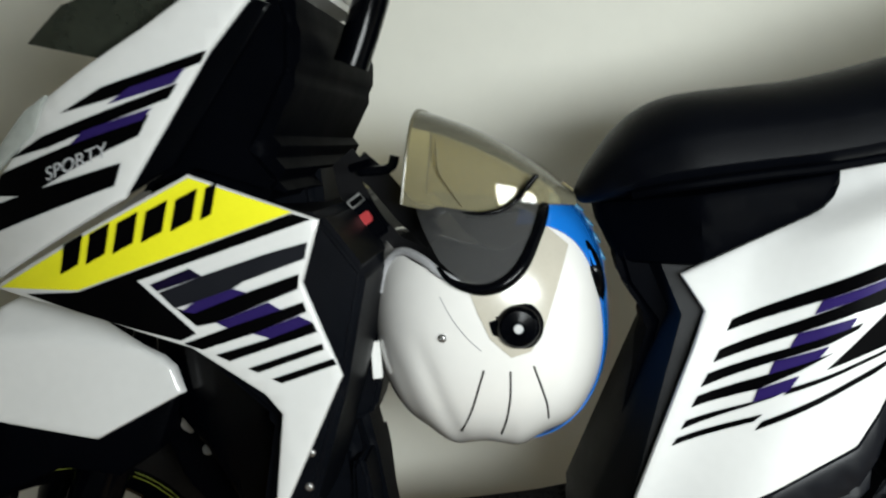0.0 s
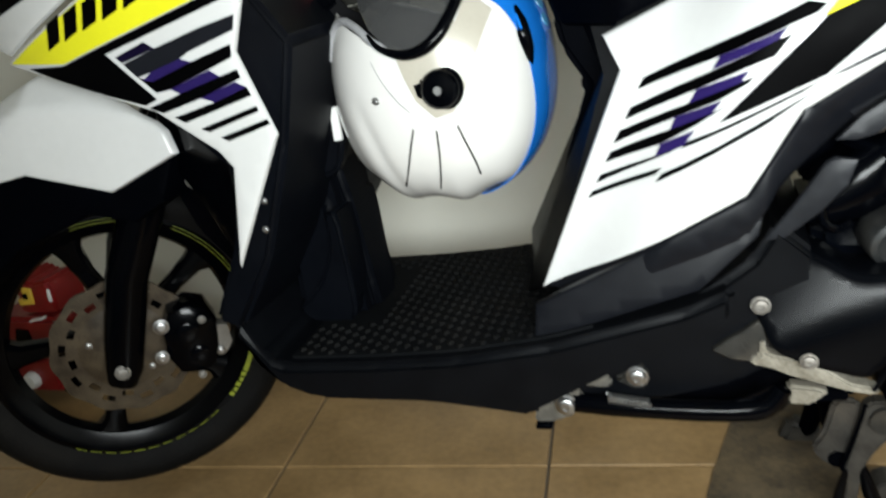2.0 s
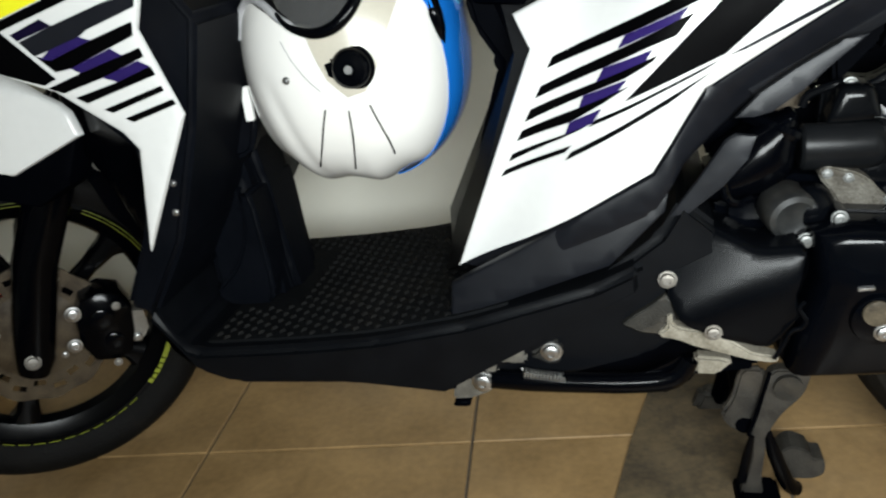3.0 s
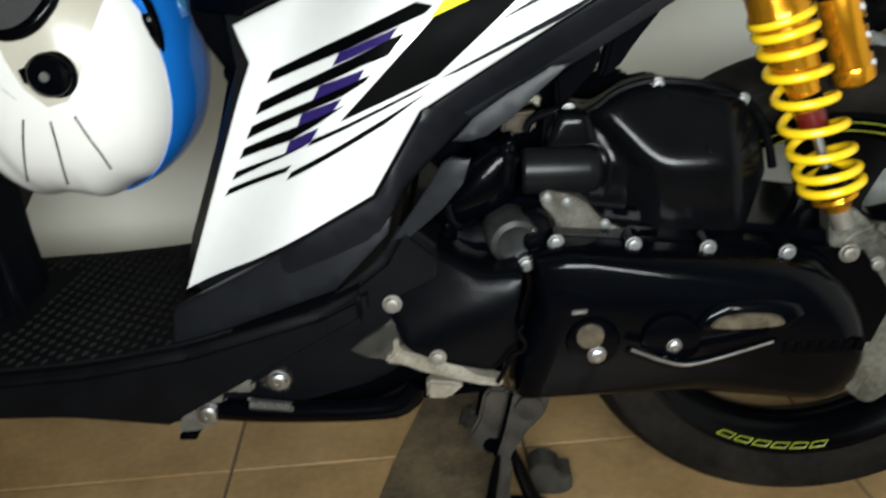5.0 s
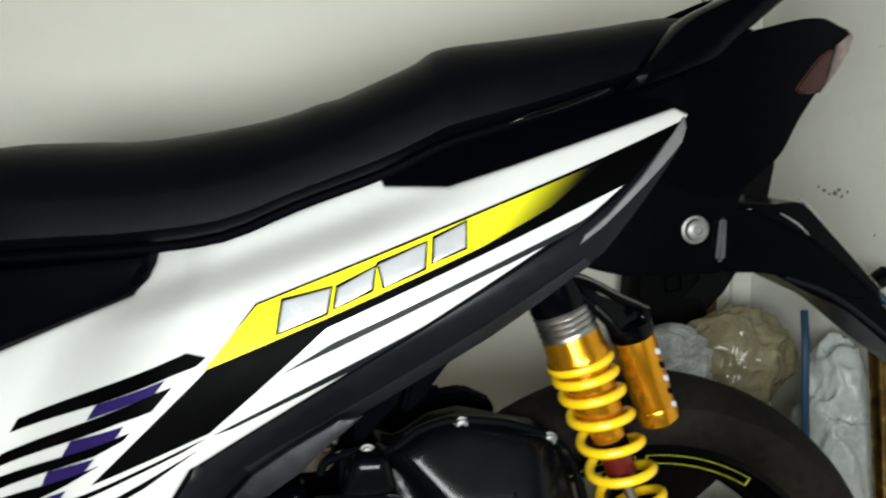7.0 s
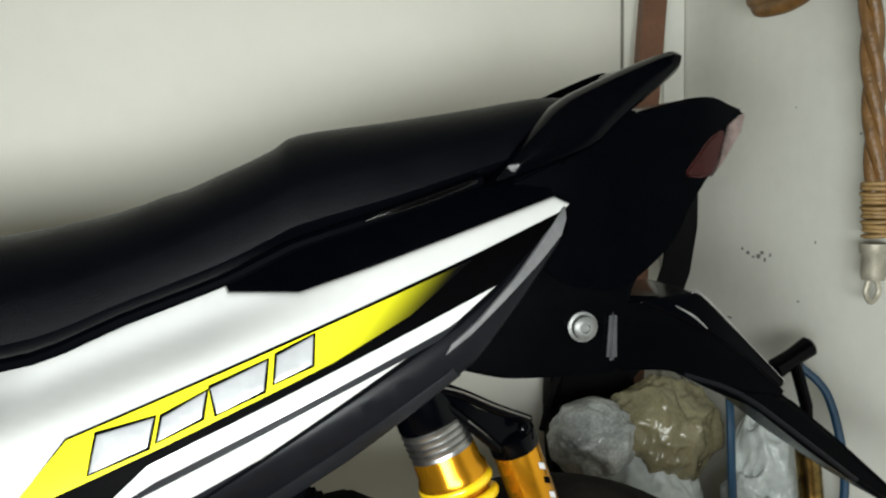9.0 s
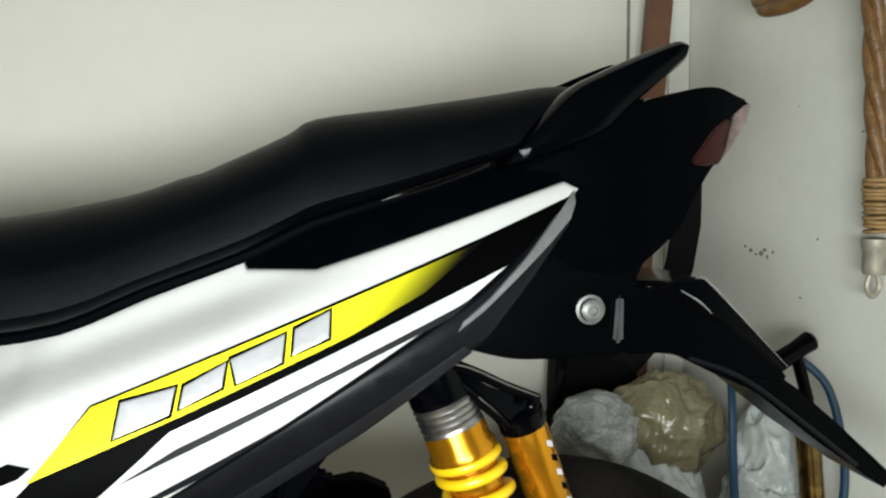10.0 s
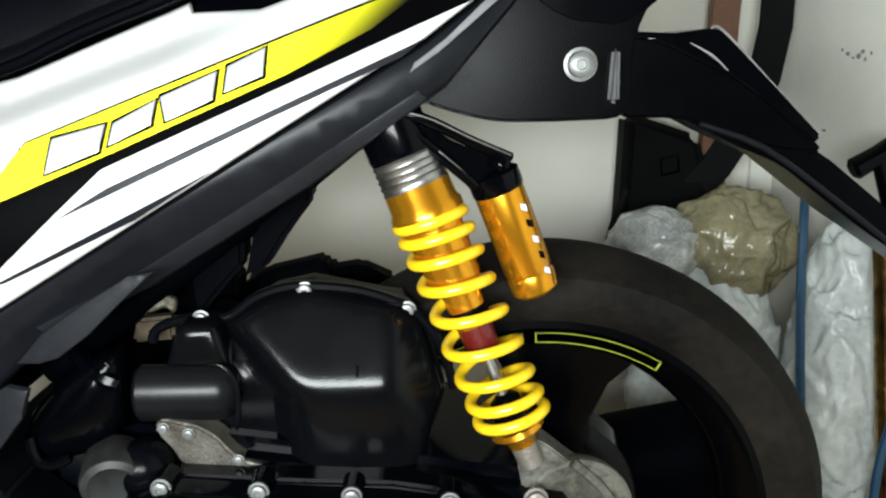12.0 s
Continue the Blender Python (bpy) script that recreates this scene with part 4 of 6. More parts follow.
def wheel(name, hub, ex, axis, tyre_r, tyre_w, rim_r, label, spokes, twist, broad=1.0, rubber=TYRE):
    """A tyre and a cast rim, turned about its axis, with shaped spokes; axis points away from the viewer's side."""
    w = part(name, lathe([(-tyre_w * 0.30, rim_r - 0.006), (-tyre_w * 0.40, rim_r + 0.004), (-tyre_w * 0.49, rim_r + (tyre_r - rim_r) * 0.38), (-tyre_w * 0.46, rim_r + (tyre_r - rim_r) * 0.66), (-tyre_w * 0.34, tyre_r - 0.010), (-tyre_w * 0.18, tyre_r - 0.0025), (0, tyre_r),
                     (tyre_w * 0.18, tyre_r - 0.0025), (tyre_w * 0.34, tyre_r - 0.010), (tyre_w * 0.46, rim_r + (tyre_r - rim_r) * 0.66), (tyre_w * 0.49, rim_r + (tyre_r - rim_r) * 0.38), (tyre_w * 0.40, rim_r + 0.004), (tyre_w * 0.30, rim_r - 0.006), (-tyre_w * 0.30, rim_r - 0.006)], hub, axis, 96), rubber, S, label)
    part("rim", lathe([(-tyre_w * 0.36, rim_r + 0.002), (-tyre_w * 0.37, rim_r - 0.006), (-tyre_w * 0.30, rim_r - 0.012), (-tyre_w * 0.20, rim_r - 0.026), (0, rim_r - 0.032), (tyre_w * 0.20, rim_r - 0.026), (tyre_w * 0.37, rim_r - 0.006), (tyre_w * 0.36, rim_r + 0.002)], hub, axis, 96), RIM, w, "glossy black rim")
    part("hub", lathe([(-0.035, 0), (-0.035, 0.022), (-0.028, 0.032), (-0.012, 0.036), (0.012, 0.036), (0.028, 0.032), (0.035, 0.022), (0.035, 0)], hub, axis, 32), RIM, w)
    ez, e, ax = Vector((0, 0, 1)), Vector(ex), Vector(axis)
    for k in range(spokes):
        a = twist + 2 * math.pi * k / spokes
        rings = []
        for r, half, t, bend in ((0.025, 0.020, 0.018, -0.10), (0.06, 0.013, 0.014, -0.02), (0.10, 0.011, 0.012, 0.04), (0.135, 0.015, 0.012, 0.05), (rim_r - 0.020, 0.026, 0.013, 0.03)):
            half *= broad
            d = e * math.cos(a + bend) + ez * math.sin(a + bend)
            s = -e * math.sin(a + bend) + ez * math.cos(a + bend)
            c = Vector(hub) + d * r
            rings.append([c - s * half - ax * t * 0.5, c - s * half * 0.6 - ax * t, c + s * half * 0.6 - ax * t, c + s * half - ax * t * 0.5, c + s * half + ax * t, c - s * half + ax * t])
        part("spoke", loft(rings), RIM, w)
    return w


front_wheel = wheel("front_wheel", HUB, EX, EN, 0.234, 0.075, 0.178, "black front wheel with a slim tyre", 5, radians(31))
for a0, a1 in ((70, 99), (20, 55)):
    for r0 in (0.1690, 0.1735):
        part("rim_tape", arc_bar(turned(0, -0.0283, 0), EX, -EN, r0, r0 + 0.0005, radians(a0), radians(a1), 0.0012), RIM_TAPE, front_wheel)
part("rim_tape", arc_bar(turned(0, -0.0283, 0), EX, -EN, 0.1692, 0.1742, radians(19), radians(21.5), 0.0014, 3), RIM_TAPE, front_wheel)
part("rim_tape", arc_bar(turned(0, -0.0292, 0), EX, -EN, 0.1725, 0.1795, radians(-34), radians(-22), 0.0016, 8), RIM_TAPE, front_wheel, "lime rim sticker")
for k in range(5):
    a = radians(-48 + 2.8 * k)
    part("rim_tape", arc_bar(turned(0, -0.0290, 0), EX, -EN, 0.1722 + 0.0012 * (k % 2), 0.1790, a, a + radians(2.1), 0.0014, 3), RIM_TAPE, front_wheel)
for k in range(11):
    a = radians(-126 + 6.4 * k)
    part("rim_tape", arc_bar(turned(0, -0.0288, 0), EX, -EN, 0.1755, 0.1764, a, a + radians(4.6), 0.0010, 3), RIM_TAPE, front_wheel)
# brake disc: a ring with drilled slots, on a carrier
bm = bmesh.new()
N = 60
verts, faces = [], []
for b in (-0.056, -0.052):
    for r in (0.058, 0.066, 0.075, 0.084, 0.095):
        for k in range(N):
            wave = 0.002 * math.cos(12 * 2 * math.pi * k / N) if r > 0.09 else 0
            verts.append(turned((r + wave) * math.cos(2 * math.pi * k / N), b, (r + wave) * math.sin(2 * math.pi * k / N)))
for s in (0, 1):
    for i in range(4):
        for k in range(N):
            hole = (i == 1 and k % 6 in (0, 1)) or (i == 2 and k % 6 in (3, 4))
            if not hole:
                q = (s * 5 + i) * N
                faces.append((q + k, q + (k + 1) % N, q + N + (k + 1) % N, q + N + k))
for i in (0, 4):
    for k in range(N):
        faces.append((i * N + k, i * N + (k + 1) % N, (5 + i) * N + (k + 1) % N, (5 + i) * N + k))
me = bpy.data.meshes.new("d")
me.from_pydata([tuple(v) for v in verts], [], faces)
bm.from_mesh(me)
bpy.data.meshes.remove(me)
disc = part("brake_disc", bm, DISC, front_wheel, "rusty drilled brake disc")
part("disc_carrier", lathe([(-0.062, 0), (-0.062, 0.026), (-0.056, 0.060), (-0.050, 0.060), (-0.045, 0.02), (-0.045, 0)], HUB, EN, 40), DISC, front_wheel)
for k in range(5):
    a = 2 * math.pi * k / 5 + 0.3
    bolt("disc_bolt", front_wheel, turned(0.046 * math.cos(a), -0.059, 0.046 * math.sin(a)), -EN, 0.005)

LEG = ((-0.014, -0.040, 0.019), (-0.006, -0.020, 0.024), (0.004, 0.02, 0.026), (0.029, 0.104, 0.0275), (0.075, 0.20, 0.0285), (0.112, 0.262, 0.0285), (0.145, 0.32, 0.026))
part("fork_leg", tube([turned(a, -0.082, c) for a, c, r in LEG], [r for a, c, r in LEG], 20), BLACK_GLOSS, S, "glossy black fork leg")
part("fork_leg", tube([turned(a, 0.082, c) for a, c, r in LEG], [r for a, c, r in LEG], 16), BLACK_GLOSS, S)
part("axle", tube([turned(0, -0.100, 0), turned(0, 0.105, 0)], 0.008, 12), STEEL, S)
bolt("axle_nut", S, turned(-0.008, -0.104, -0.016), -EN, 0.011, CAST)
CALIPER = ((-0.034, -0.018), (-0.022, -0.046), (0.008, -0.054), (0.026, -0.046), (0.036, -0.02), (0.040, 0.014), (0.030, 0.040), (0.006, 0.050), (-0.020, 0.044), (-0.032, 0.02))
caliper = part("brake_caliper", loft([[turned(0.084 + a * k, b, 0.000 + c * k) for a, c in CALIPER] for k, b in ((0.72, -0.099), (0.94, -0.094), (1.0, -0.084), (1.0, -0.040))]), BLACK_GLOSS, S, "black brake caliper")
for a, c, r in ((0.084, 0.012, 0.015), (0.092, -0.022, 0.013)):
    part("caliper_piston", lathe([(0, r), (0.004, r * 0.95), (0.005, r * 0.8), (0.005, 0)], turned(a, -0.098, c), -EN, 20), ENGINE, caliper)
for a, c, r in ((0.053, 0.031, 0.011), (0.044, -0.012, 0.010), (0.088, -0.052, 0.006), (0.105, 0.026, 0.006)):
    bolt("caliper_bolt", caliper, turned(a, -0.100, c), -EN, r, STEEL if r > 0.008 else CAST)
part("caliper_bracket", loft([[turned(a + da, b, c + dc) for da, dc in ((-0.012, -0.016), (0.004, -0.022), (0.013, -0.010), (0.012, 0.016), (-0.010, 0.022))] for a, b, c in ((0.124, -0.086, -0.012), (0.124, -0.062, -0.012))]), CAST, S, "pale cast caliper bracket")
bolt("bracket_pin", S, turned(0.120, -0.088, -0.030), -EN, 0.007)

# white front fender over a black inner one
FENDER = [(-0.640, 0.440), (-0.590, 0.500), (-0.499, 0.562), (-0.451, 0.589), (-0.406, 0.608), (-0.328, 0.583), (-0.266, 0.544), (-0.256, 0.533), (-0.249, 0.508), (-0.328, 0.474), (-0.424, 0.504), (-0.476, 0.496), (-0.524, 0.475), (-0.590, 0.41)]


def fender_side(x, z):
    crease = float(np.interp(x, (-0.64, -0.415, -0.351, -0.305, -0.265), (0.47, 0.578, 0.572, 0.561, 0.549)))
    return 0.735 + 0.2 * (x + 0.25) + 1.1 * max(0.0, z - crease) - 0.12 * max(0.0, crease - z)


fender = part("front_fender", plate(FENDER, fender_side, 0.010, step=0.007, round_=0.004), WHITE, S, "white front fender")
part("fender_crown", loft([[(x, fender_side(x, z) + 0.006 + t * w, z + 0.02 * math.sin(math.pi * t)) for t in (0, 0.15, 0.35, 0.5, 0.65, 0.85, 1)] + [(x, fender_side(x, z) + 0.006 + t * w, z - 0.004 + 0.02 * math.sin(math.pi * t)) for t in (1, 0.85, 0.65, 0.5, 0.35, 0.15, 0)] for x, z, w in ((-0.640, 0.430, 0.24), (-0.590, 0.492, 0.24), (-0.499, 0.555, 0.235), (-0.451, 0.582, 0.23), (-0.406, 0.600, 0.22), (-0.335, 0.577, 0.20))]), WHITE, S)
part("inner_fender", plate([(-0.590, 0.400), (-0.533, 0.477), (-0.476, 0.494), (-0.430, 0.506), (-0.330, 0.474), (-0.259, 0.505), (-0.279, 0.454), (-0.316, 0.434), (-0.367, 0.449), (-0.412, 0.433), (-0.465, 0.415), (-0.537, 0.362), (-0.590, 0.305)], lambda x, z: fender_side(x, z) + 0.012, 0.05, round_=0.004), BLACK_MATT, S, "black inner fender over the tyre")
part("rear_fender_flap", prism([(-0.310, 0.470), (-0.272, 0.500), (-0.240, 0.462), (-0.228, 0.40), (-0.240, 0.345), (-0.285, 0.400)], 0.785, 0.915, 0.006, 2), BLACK_GLOSS, S, "black flap behind the front wheel")
part("fender_stay", prism([(-0.281, 0.486), (-0.264, 0.487), (-0.262, 0.470), (-0.265, 0.453), (-0.276, 0.460)], 0.772, 0.780, 0.002, 2), CAST, S, "pale alloy fender stay")
part("fender_stay", prism([(-0.256, 0.470), (-0.247, 0.466), (-0.248, 0.446), (-0.255, 0.452)], 0.774, 0.780, 0.0015, 2), CAST, S)
bolt("stay_bolt", S, (-0.252, 0.776, 0.436), (0, -1, 0), 0.006, DULL_STEEL)
part("inner_brace", prism([(-0.227, 0.450), (-0.218, 0.446), (-0.206, 0.400), (-0.198, 0.372), (-0.205, 0.376), (-0.224, 0.416)], 0.772, 0.778, 0.0015, 2), DULL_STEEL, S, "grey brace behind the wheel")

# rear wheel
REAR = Vector((0.783, MID, 0.268))
rear_wheel = wheel("rear_wheel", REAR, (1, 0, 0), (0, 1, 0), 0.257, 0.105, 0.198, "black rear wheel with a wide worn tyre", 3, radians(79), 3.0, TYRE_WORN)
part("muffler", tube([(0.60, 1.00, 0.160), (0.64, 1.00, 0.17), (0.90, 1.01, 0.225), (0.995, 1.012, 0.245), (1.005, 1.012, 0.248)], [0.03, 0.055, 0.060, 0.055, 0.04], 24), BLACK_MATT, S, "black exhaust muffler behind the rear wheel")
part("brake_drum", lathe([(-0.01, 0), (-0.01, 0.085), (0.0, 0.098), (0.04, 0.100), (0.045, 0.09), (0.045, 0)], REAR, (0, 1, 0), 40), ENGINE, rear_wheel, "black brake drum")
for r0 in (0.1795, 0.1875):
    part("rim_tape", arc_bar(REAR + Vector((0, -0.0375, 0)), (1, 0, 0), (0, -1, 0), r0, r0 + 0.0007, radians(57.5), radians(91), 0.0015), RIM_TAPE, rear_wheel)
    part("rim_tape", arc_bar(REAR + Vector((0, -0.0375, 0)), (1, 0, 0), (0, -1, 0), r0, r0 + 0.0007, radians(94), radians(126), 0.0015), RIM_TAPE, rear_wheel)
for a in (57.5, 90.6, 94, 125.6):
    part("rim_tape", arc_bar(REAR + Vector((0, -0.0375, 0)), (1, 0, 0), (0, -1, 0), 0.1795, 0.1885, radians(a), radians(a + 0.4), 0.0015, 2), RIM_TAPE, rear_wheel)
for k in range(6):
    a, b = radians(-119 + 6.6 * k), radians(-114 + 6.6 * k)
    cell = [(0.190, a), (0.190, b), (0.183, b + 0.025), (0.183, a + 0.025), (0.190, a)]
    part("rim_tape", tube([REAR + Vector((r * math.cos(q), -0.0385, r * math.sin(q))) for r, q in cell], 0.0008, 6), RIM_TAPE, rear_wheel)

# engine: crankcase, belt cover, air box
part("crankcase", prism([(0.40, 0.40), (0.46, 0.415), (0.80, 0.36), (0.84, 0.30), (0.82, 0.24), (0.46, 0.225), (0.40, 0.29)], 0.745, 0.92, 0.012, 2), ENGINE, S, "dark engine case")
CVT = [(0.47, 0.382), (0.502, 0.388), (0.6, 0.38), (0.665, 0.376), (0.712, 0.367), (0.738, 0.358), (0.757, 0.345), (0.772, 0.327), (0.782, 0.306), (0.788, 0.283), (0.788, 0.26), (0.783, 0.24), (0.772, 0.225), (0.755, 0.217), (0.73, 0.217), (0.618, 0.229), (0.455, 0.232), (0.462, 0.285), (0.476, 0.334)]


def inset(outline, by):
    cx, cz = sum(x for x, z in outline) / len(outline), sum(z for x, z in outline) / len(outline)
    out = []
    for x, z in outline:
        d = math.hypot(x - cx, z - cz)
        out.append((x + (cx - x) * by / d, z + (cz - z) * by / d))
    return out


part("cover_flange", prism(CVT, 0.722, 0.76, 0.003, 2), ENGINE, S)
cover = part("belt_cover", loft([[(x, y, z) for x, z in inset(CVT, by)] for by, y in ((0.004, 0.735), (0.006, 0.705), (0.010, 0.692), (0.018, 0.684), (0.034, 0.679))]), ENGINE, S, "glossy black belt drive cover")
part("cover_boss", lathe([(0, 0.026), (0.010, 0.023), (0.012, 0.016), (0.012, 0)], (0.531, 0.684, 0.300), (0, -1, 0), 28), ENGINE, cover)
part("boss_cap", lathe([(0, 0.0125), (0.002, 0.012), (0.003, 0.008), (0.003, 0)], (0.528, 0.6715, 0.309), (0, -1, 0), 24), SCUFFED, cover)
bolt("boss_bolt", cover, (0.534, 0.672, 0.290), (0, -1, 0), 0.009)
part("cover_boss", lathe([(0, 0.028), (0.012, 0.026), (0.014, 0.020), (0.014, 0)], (0.600, 0.684, 0.300), (0, -1, 0), 28), ENGINE, cover)
bolt("boss_bolt", cover, (0.602, 0.671, 0.297), (0, -1, 0), 0.0075)
part("kick_lever", tube([(0.560, 0.668, 0.297), (0.598, 0.664, 0.284), (0.625, 0.664, 0.284), (0.690, 0.668, 0.300)], [0.004, 0.0045, 0.0045, 0.0035], 8, 3), ENGINE, cover, "black kick lever with a worn bright edge")
part("lever_edge", tube([(0.563, 0.6635, 0.2985), (0.599, 0.6595, 0.2855), (0.625, 0.6595, 0.2855), (0.686, 0.664, 0.3015)], 0.0013, 6, 3), STEEL, cover)
window = [(0.620, 0.313), (0.627, 0.325), (0.641, 0.335), (0.662, 0.338), (0.694, 0.336), (0.711, 0.331), (0.716, 0.322), (0.704, 0.309), (0.660, 0.307), (0.630, 0.308)]
part("cover_window", loft([[(x, y + 0.14 * (z - 0.308), z) for x, z in inset(window, by)] for by, y in ((0.0, 0.690), (0.0, 0.676), (0.002, 0.672), (0.006, 0.6695), (0.011, 0.669))]), ENGINE, cover)
part("cover_scuff", prism(smoothed([(0.630, 0.3145), (0.640, 0.324), (0.662, 0.3275), (0.690, 0.3255), (0.699, 0.315), (0.660, 0.312)], 1), 0.6675, 0.674, 0.0012, 2), SCUFFED, cover, "brown scuffed patch")
for k in range(7):
    part("cover_letter_bar", prism([(0.700 + 0.0105 * k, 0.281), (0.708 + 0.0105 * k, 0.281), (0.7095 + 0.0105 * k, 0.292), (0.7015 + 0.0105 * k, 0.292)], 0.6775, 0.686, 0.0006, 1), BLACK_GLOSS, cover)
for x, z in ((0.474, 0.366), (0.501, 0.386), (0.570, 0.381), (0.636, 0.375), (0.706, 0.368)):
    part("bolt_lug", lathe([(-0.02, 0), (-0.02, 0.0085), (0, 0.008), (0, 0)], (x, 0.708, z), (0, -1, 0), 16), ENGINE, cover)
    bolt("cover_bolt", cover, (x, 0.7075, z), (0, -1, 0), 0.0080, DULL_STEEL)
part("cover_mark", prism([(0.512, 0.328), (0.526, 0.329), (0.526, 0.332), (0.512, 0.331)], 0.676, 0.682, 0.0005, 1), STEEL, cover)

AIR = [(0.498, 0.487), (0.541, 0.490), (0.573, 0.508), (0.603, 0.513), (0.676, 0.497), (0.690, 0.487), (0.706, 0.424), (0.686, 0.362), (0.66, 0.352), (0.545, 0.360), (0.520, 0.385), (0.505, 0.40), (0.495, 0.45)]
part("airbox_lid_rim", prism(AIR, 0.782, 0.800, 0.004, 2), AIRBOX, S)


def soft_step(d, soft=0.005):
    """Zero below d = 0 and d above it, with a rounded bend."""
    return soft * math.log1p(math.exp(min(40.0, d / soft)))


def airbox_side(x, z):
    """A drum with a rounded brow: the face falls back above it, to its left towards the intake and at its far end."""
    edge = 0.597 - 0.95 * max(0.0, z - 0.437)
    left = min(1.15 * soft_step(edge - x), 0.026)
    return 0.7385 + left + 0.50 * soft_step(z - 0.443, 0.003) + 0.85 * soft_step(x - 0.668) + 0.10 * soft_step(0.430 - z)


airbox = part("air_box", plate(inset(AIR, 0.003), airbox_side, 0.05, step=0.006, round_=0.006), AIRBOX, S, "black plastic air filter box")
bm = lathe([(0, 0), (0, 0.0165), (0.003, 0.0190), (0.060, 0.0190), (0.069, 0.0170), (0.074, 0.0110), (0.076, 0)], (0.474, 0.757, 0.438), (1, 0.02, -0.02), 32)
for v in bm.verts:
    v.co.z = 0.438 + (v.co.z - 0.438) * 1.15
part("intake_snout", bm, SNOUT, airbox, "rounded grey-black intake snout")
part("snout_lip", tube([(0.532, 0.741, 0.466), (0.543, 0.740, 0.464), (0.551, 0.740, 0.452), (0.5525, 0.740, 0.438), (0.5515, 0.741, 0.424), (0.549, 0.742, 0.412)], [0.001, 0.0022, 0.0026, 0.0026, 0.0024, 0.001], 10, 4), AIRBOX, airbox)
part("intake_box", loft([[(x, y, z) for x, z in inset([(0.496, 0.458), (0.545, 0.458), (0.543, 0.467), (0.537, 0.488), (0.531, 0.491), (0.512, 0.491), (0.507, 0.488), (0.499, 0.466)], by)] for by, y in ((0.0, 0.79), (0.0, 0.760), (0.0015, 0.7565), (0.005, 0.754), (0.012, 0.753))]), AIRBOX, airbox)
part("moulded_mark", prism([(0.640, 0.452), (0.6415, 0.452), (0.6415, 0.459), (0.640, 0.459)], 0.7395, 0.748, 0.0004, 1), SNOUT, airbox)
part("airbox_ridge", tube([(x, 0.781, z) for x, z in ((0.480, 0.470), (0.486, 0.481), (0.513, 0.489), (0.535, 0.486), (0.549, 0.493), (0.563, 0.503), (0.584, 0.510), (0.602, 0.511), (0.638, 0.507), (0.668, 0.497), (0.685, 0.486), (0.702, 0.462), (0.712, 0.424))], 0.0042, 8, 3), AIRBOX, airbox)
for x, z in ((0.601, 0.508), (0.678, 0.490), (0.52, 0.488)):
    bolt("airbox_bolt", airbox, (x, 0.779, z), (0, -1, 0), 0.0075, DULL_STEEL)
bracket = part("engine_bracket", prism(smoothed([(0.488, 0.415), (0.493, 0.424), (0.510, 0.420), (0.521, 0.417), (0.535, 0.407), (0.541, 0.398), (0.551, 0.388), (0.576, 0.379), (0.575, 0.371), (0.531, 0.373), (0.509, 0.380), (0.502, 0.396)], 1), 0.740, 0.765, 0.005, 3), STAINED, S, "stained pale cast bracket")
for x, z in ((0.496, 0.417), (0.514, 0.412), (0.549, 0.3895)):
    bolt("bracket_bolt", bracket, (x, 0.739, z), (0, -1, 0), 0.0050, DULL_STEEL)
part("inner_guard", prism([(0.470, 0.44), (0.505, 0.462), (0.536, 0.482), (0.560, 0.487), (0.594, 0.494), (0.600, 0.482), (0.628, 0.486), (0.660, 0.470), (0.66, 0.42), (0.50, 0.42)], 0.935, 0.965, 0.004, 2), BLACK_MATT, S, "black splash guard over the engine")
part("starter_motor", lathe([(0, 0), (0, 0.021), (0.004, 0.0235), (0.030, 0.0235), (0.034, 0.022), (0.036, 0.017), (0.0345, 0.015), (0.0345, 0)], (0.457, 0.745, 0.391), (0.22, -0.96, -0.16), 32), STARTER, S, "dark grey starter motor end")
part("starter_boot", lathe([(0, 0), (0, 0.021), (0.010, 0.022), (0.020, 0.0195), (0.027, 0.013), (0.030, 0.005), (0.0305, 0)], (0.481, 0.742, 0.388), (-0.12, -0.96, 0.10), 28), CASE, S, "round black rubber boot")
part("starter_lead", tube([(0.430, 0.728, 0.402), (0.418, 0.724, 0.398), (0.408, 0.722, 0.404), (0.404, 0.724, 0.420)], 0.0042, 8, 4), BLACK_GLOSS, S)
part("inner_frame", prism([(0.40, 0.40), (0.42, 0.52), (0.50, 0.545), (0.53, 0.50), (0.52, 0.40)], 0.86, 0.90, 0.005, 2), BLACK_MATT, S)
part("hose", tube([(0.43, 0.76, 0.47), (0.455, 0.735, 0.462), (0.468, 0.735, 0.455)], 0.007, 8, 4), BLACK_GLOSS, S)
part("frame_rail", tube([(0.39, 0.80, 0.44), (0.47, 0.80, 0.50), (0.56, 0.81, 0.56), (0.66, 0.82, 0.635)], 0.012, 10, 3), BLACK_MATT, S)
part("frame_stay", prism([(0.562, 0.557), (0.610, 0.595), (0.607, 0.572), (0.585, 0.545), (0.568, 0.520), (0.550, 0.510)], 0.800, 0.83, 0.004, 2), BLACK_MATT, S)
part("frame_stay", prism([(0.505, 0.55), (0.554, 0.563), (0.551, 0.524), (0.528, 0.50), (0.511, 0.480)], 0.800, 0.83, 0.004, 2), BLACK_MATT, S)
part("frame_clip", prism([(0.449, 0.488), (0.470, 0.504), (0.481, 0.511), (0.497, 0.498), (0.494, 0.487), (0.487, 0.493), (0.468, 0.485)], 0.795, 0.803, 0.002, 1), STAINED_STEEL, S, "bright bent steel clip")
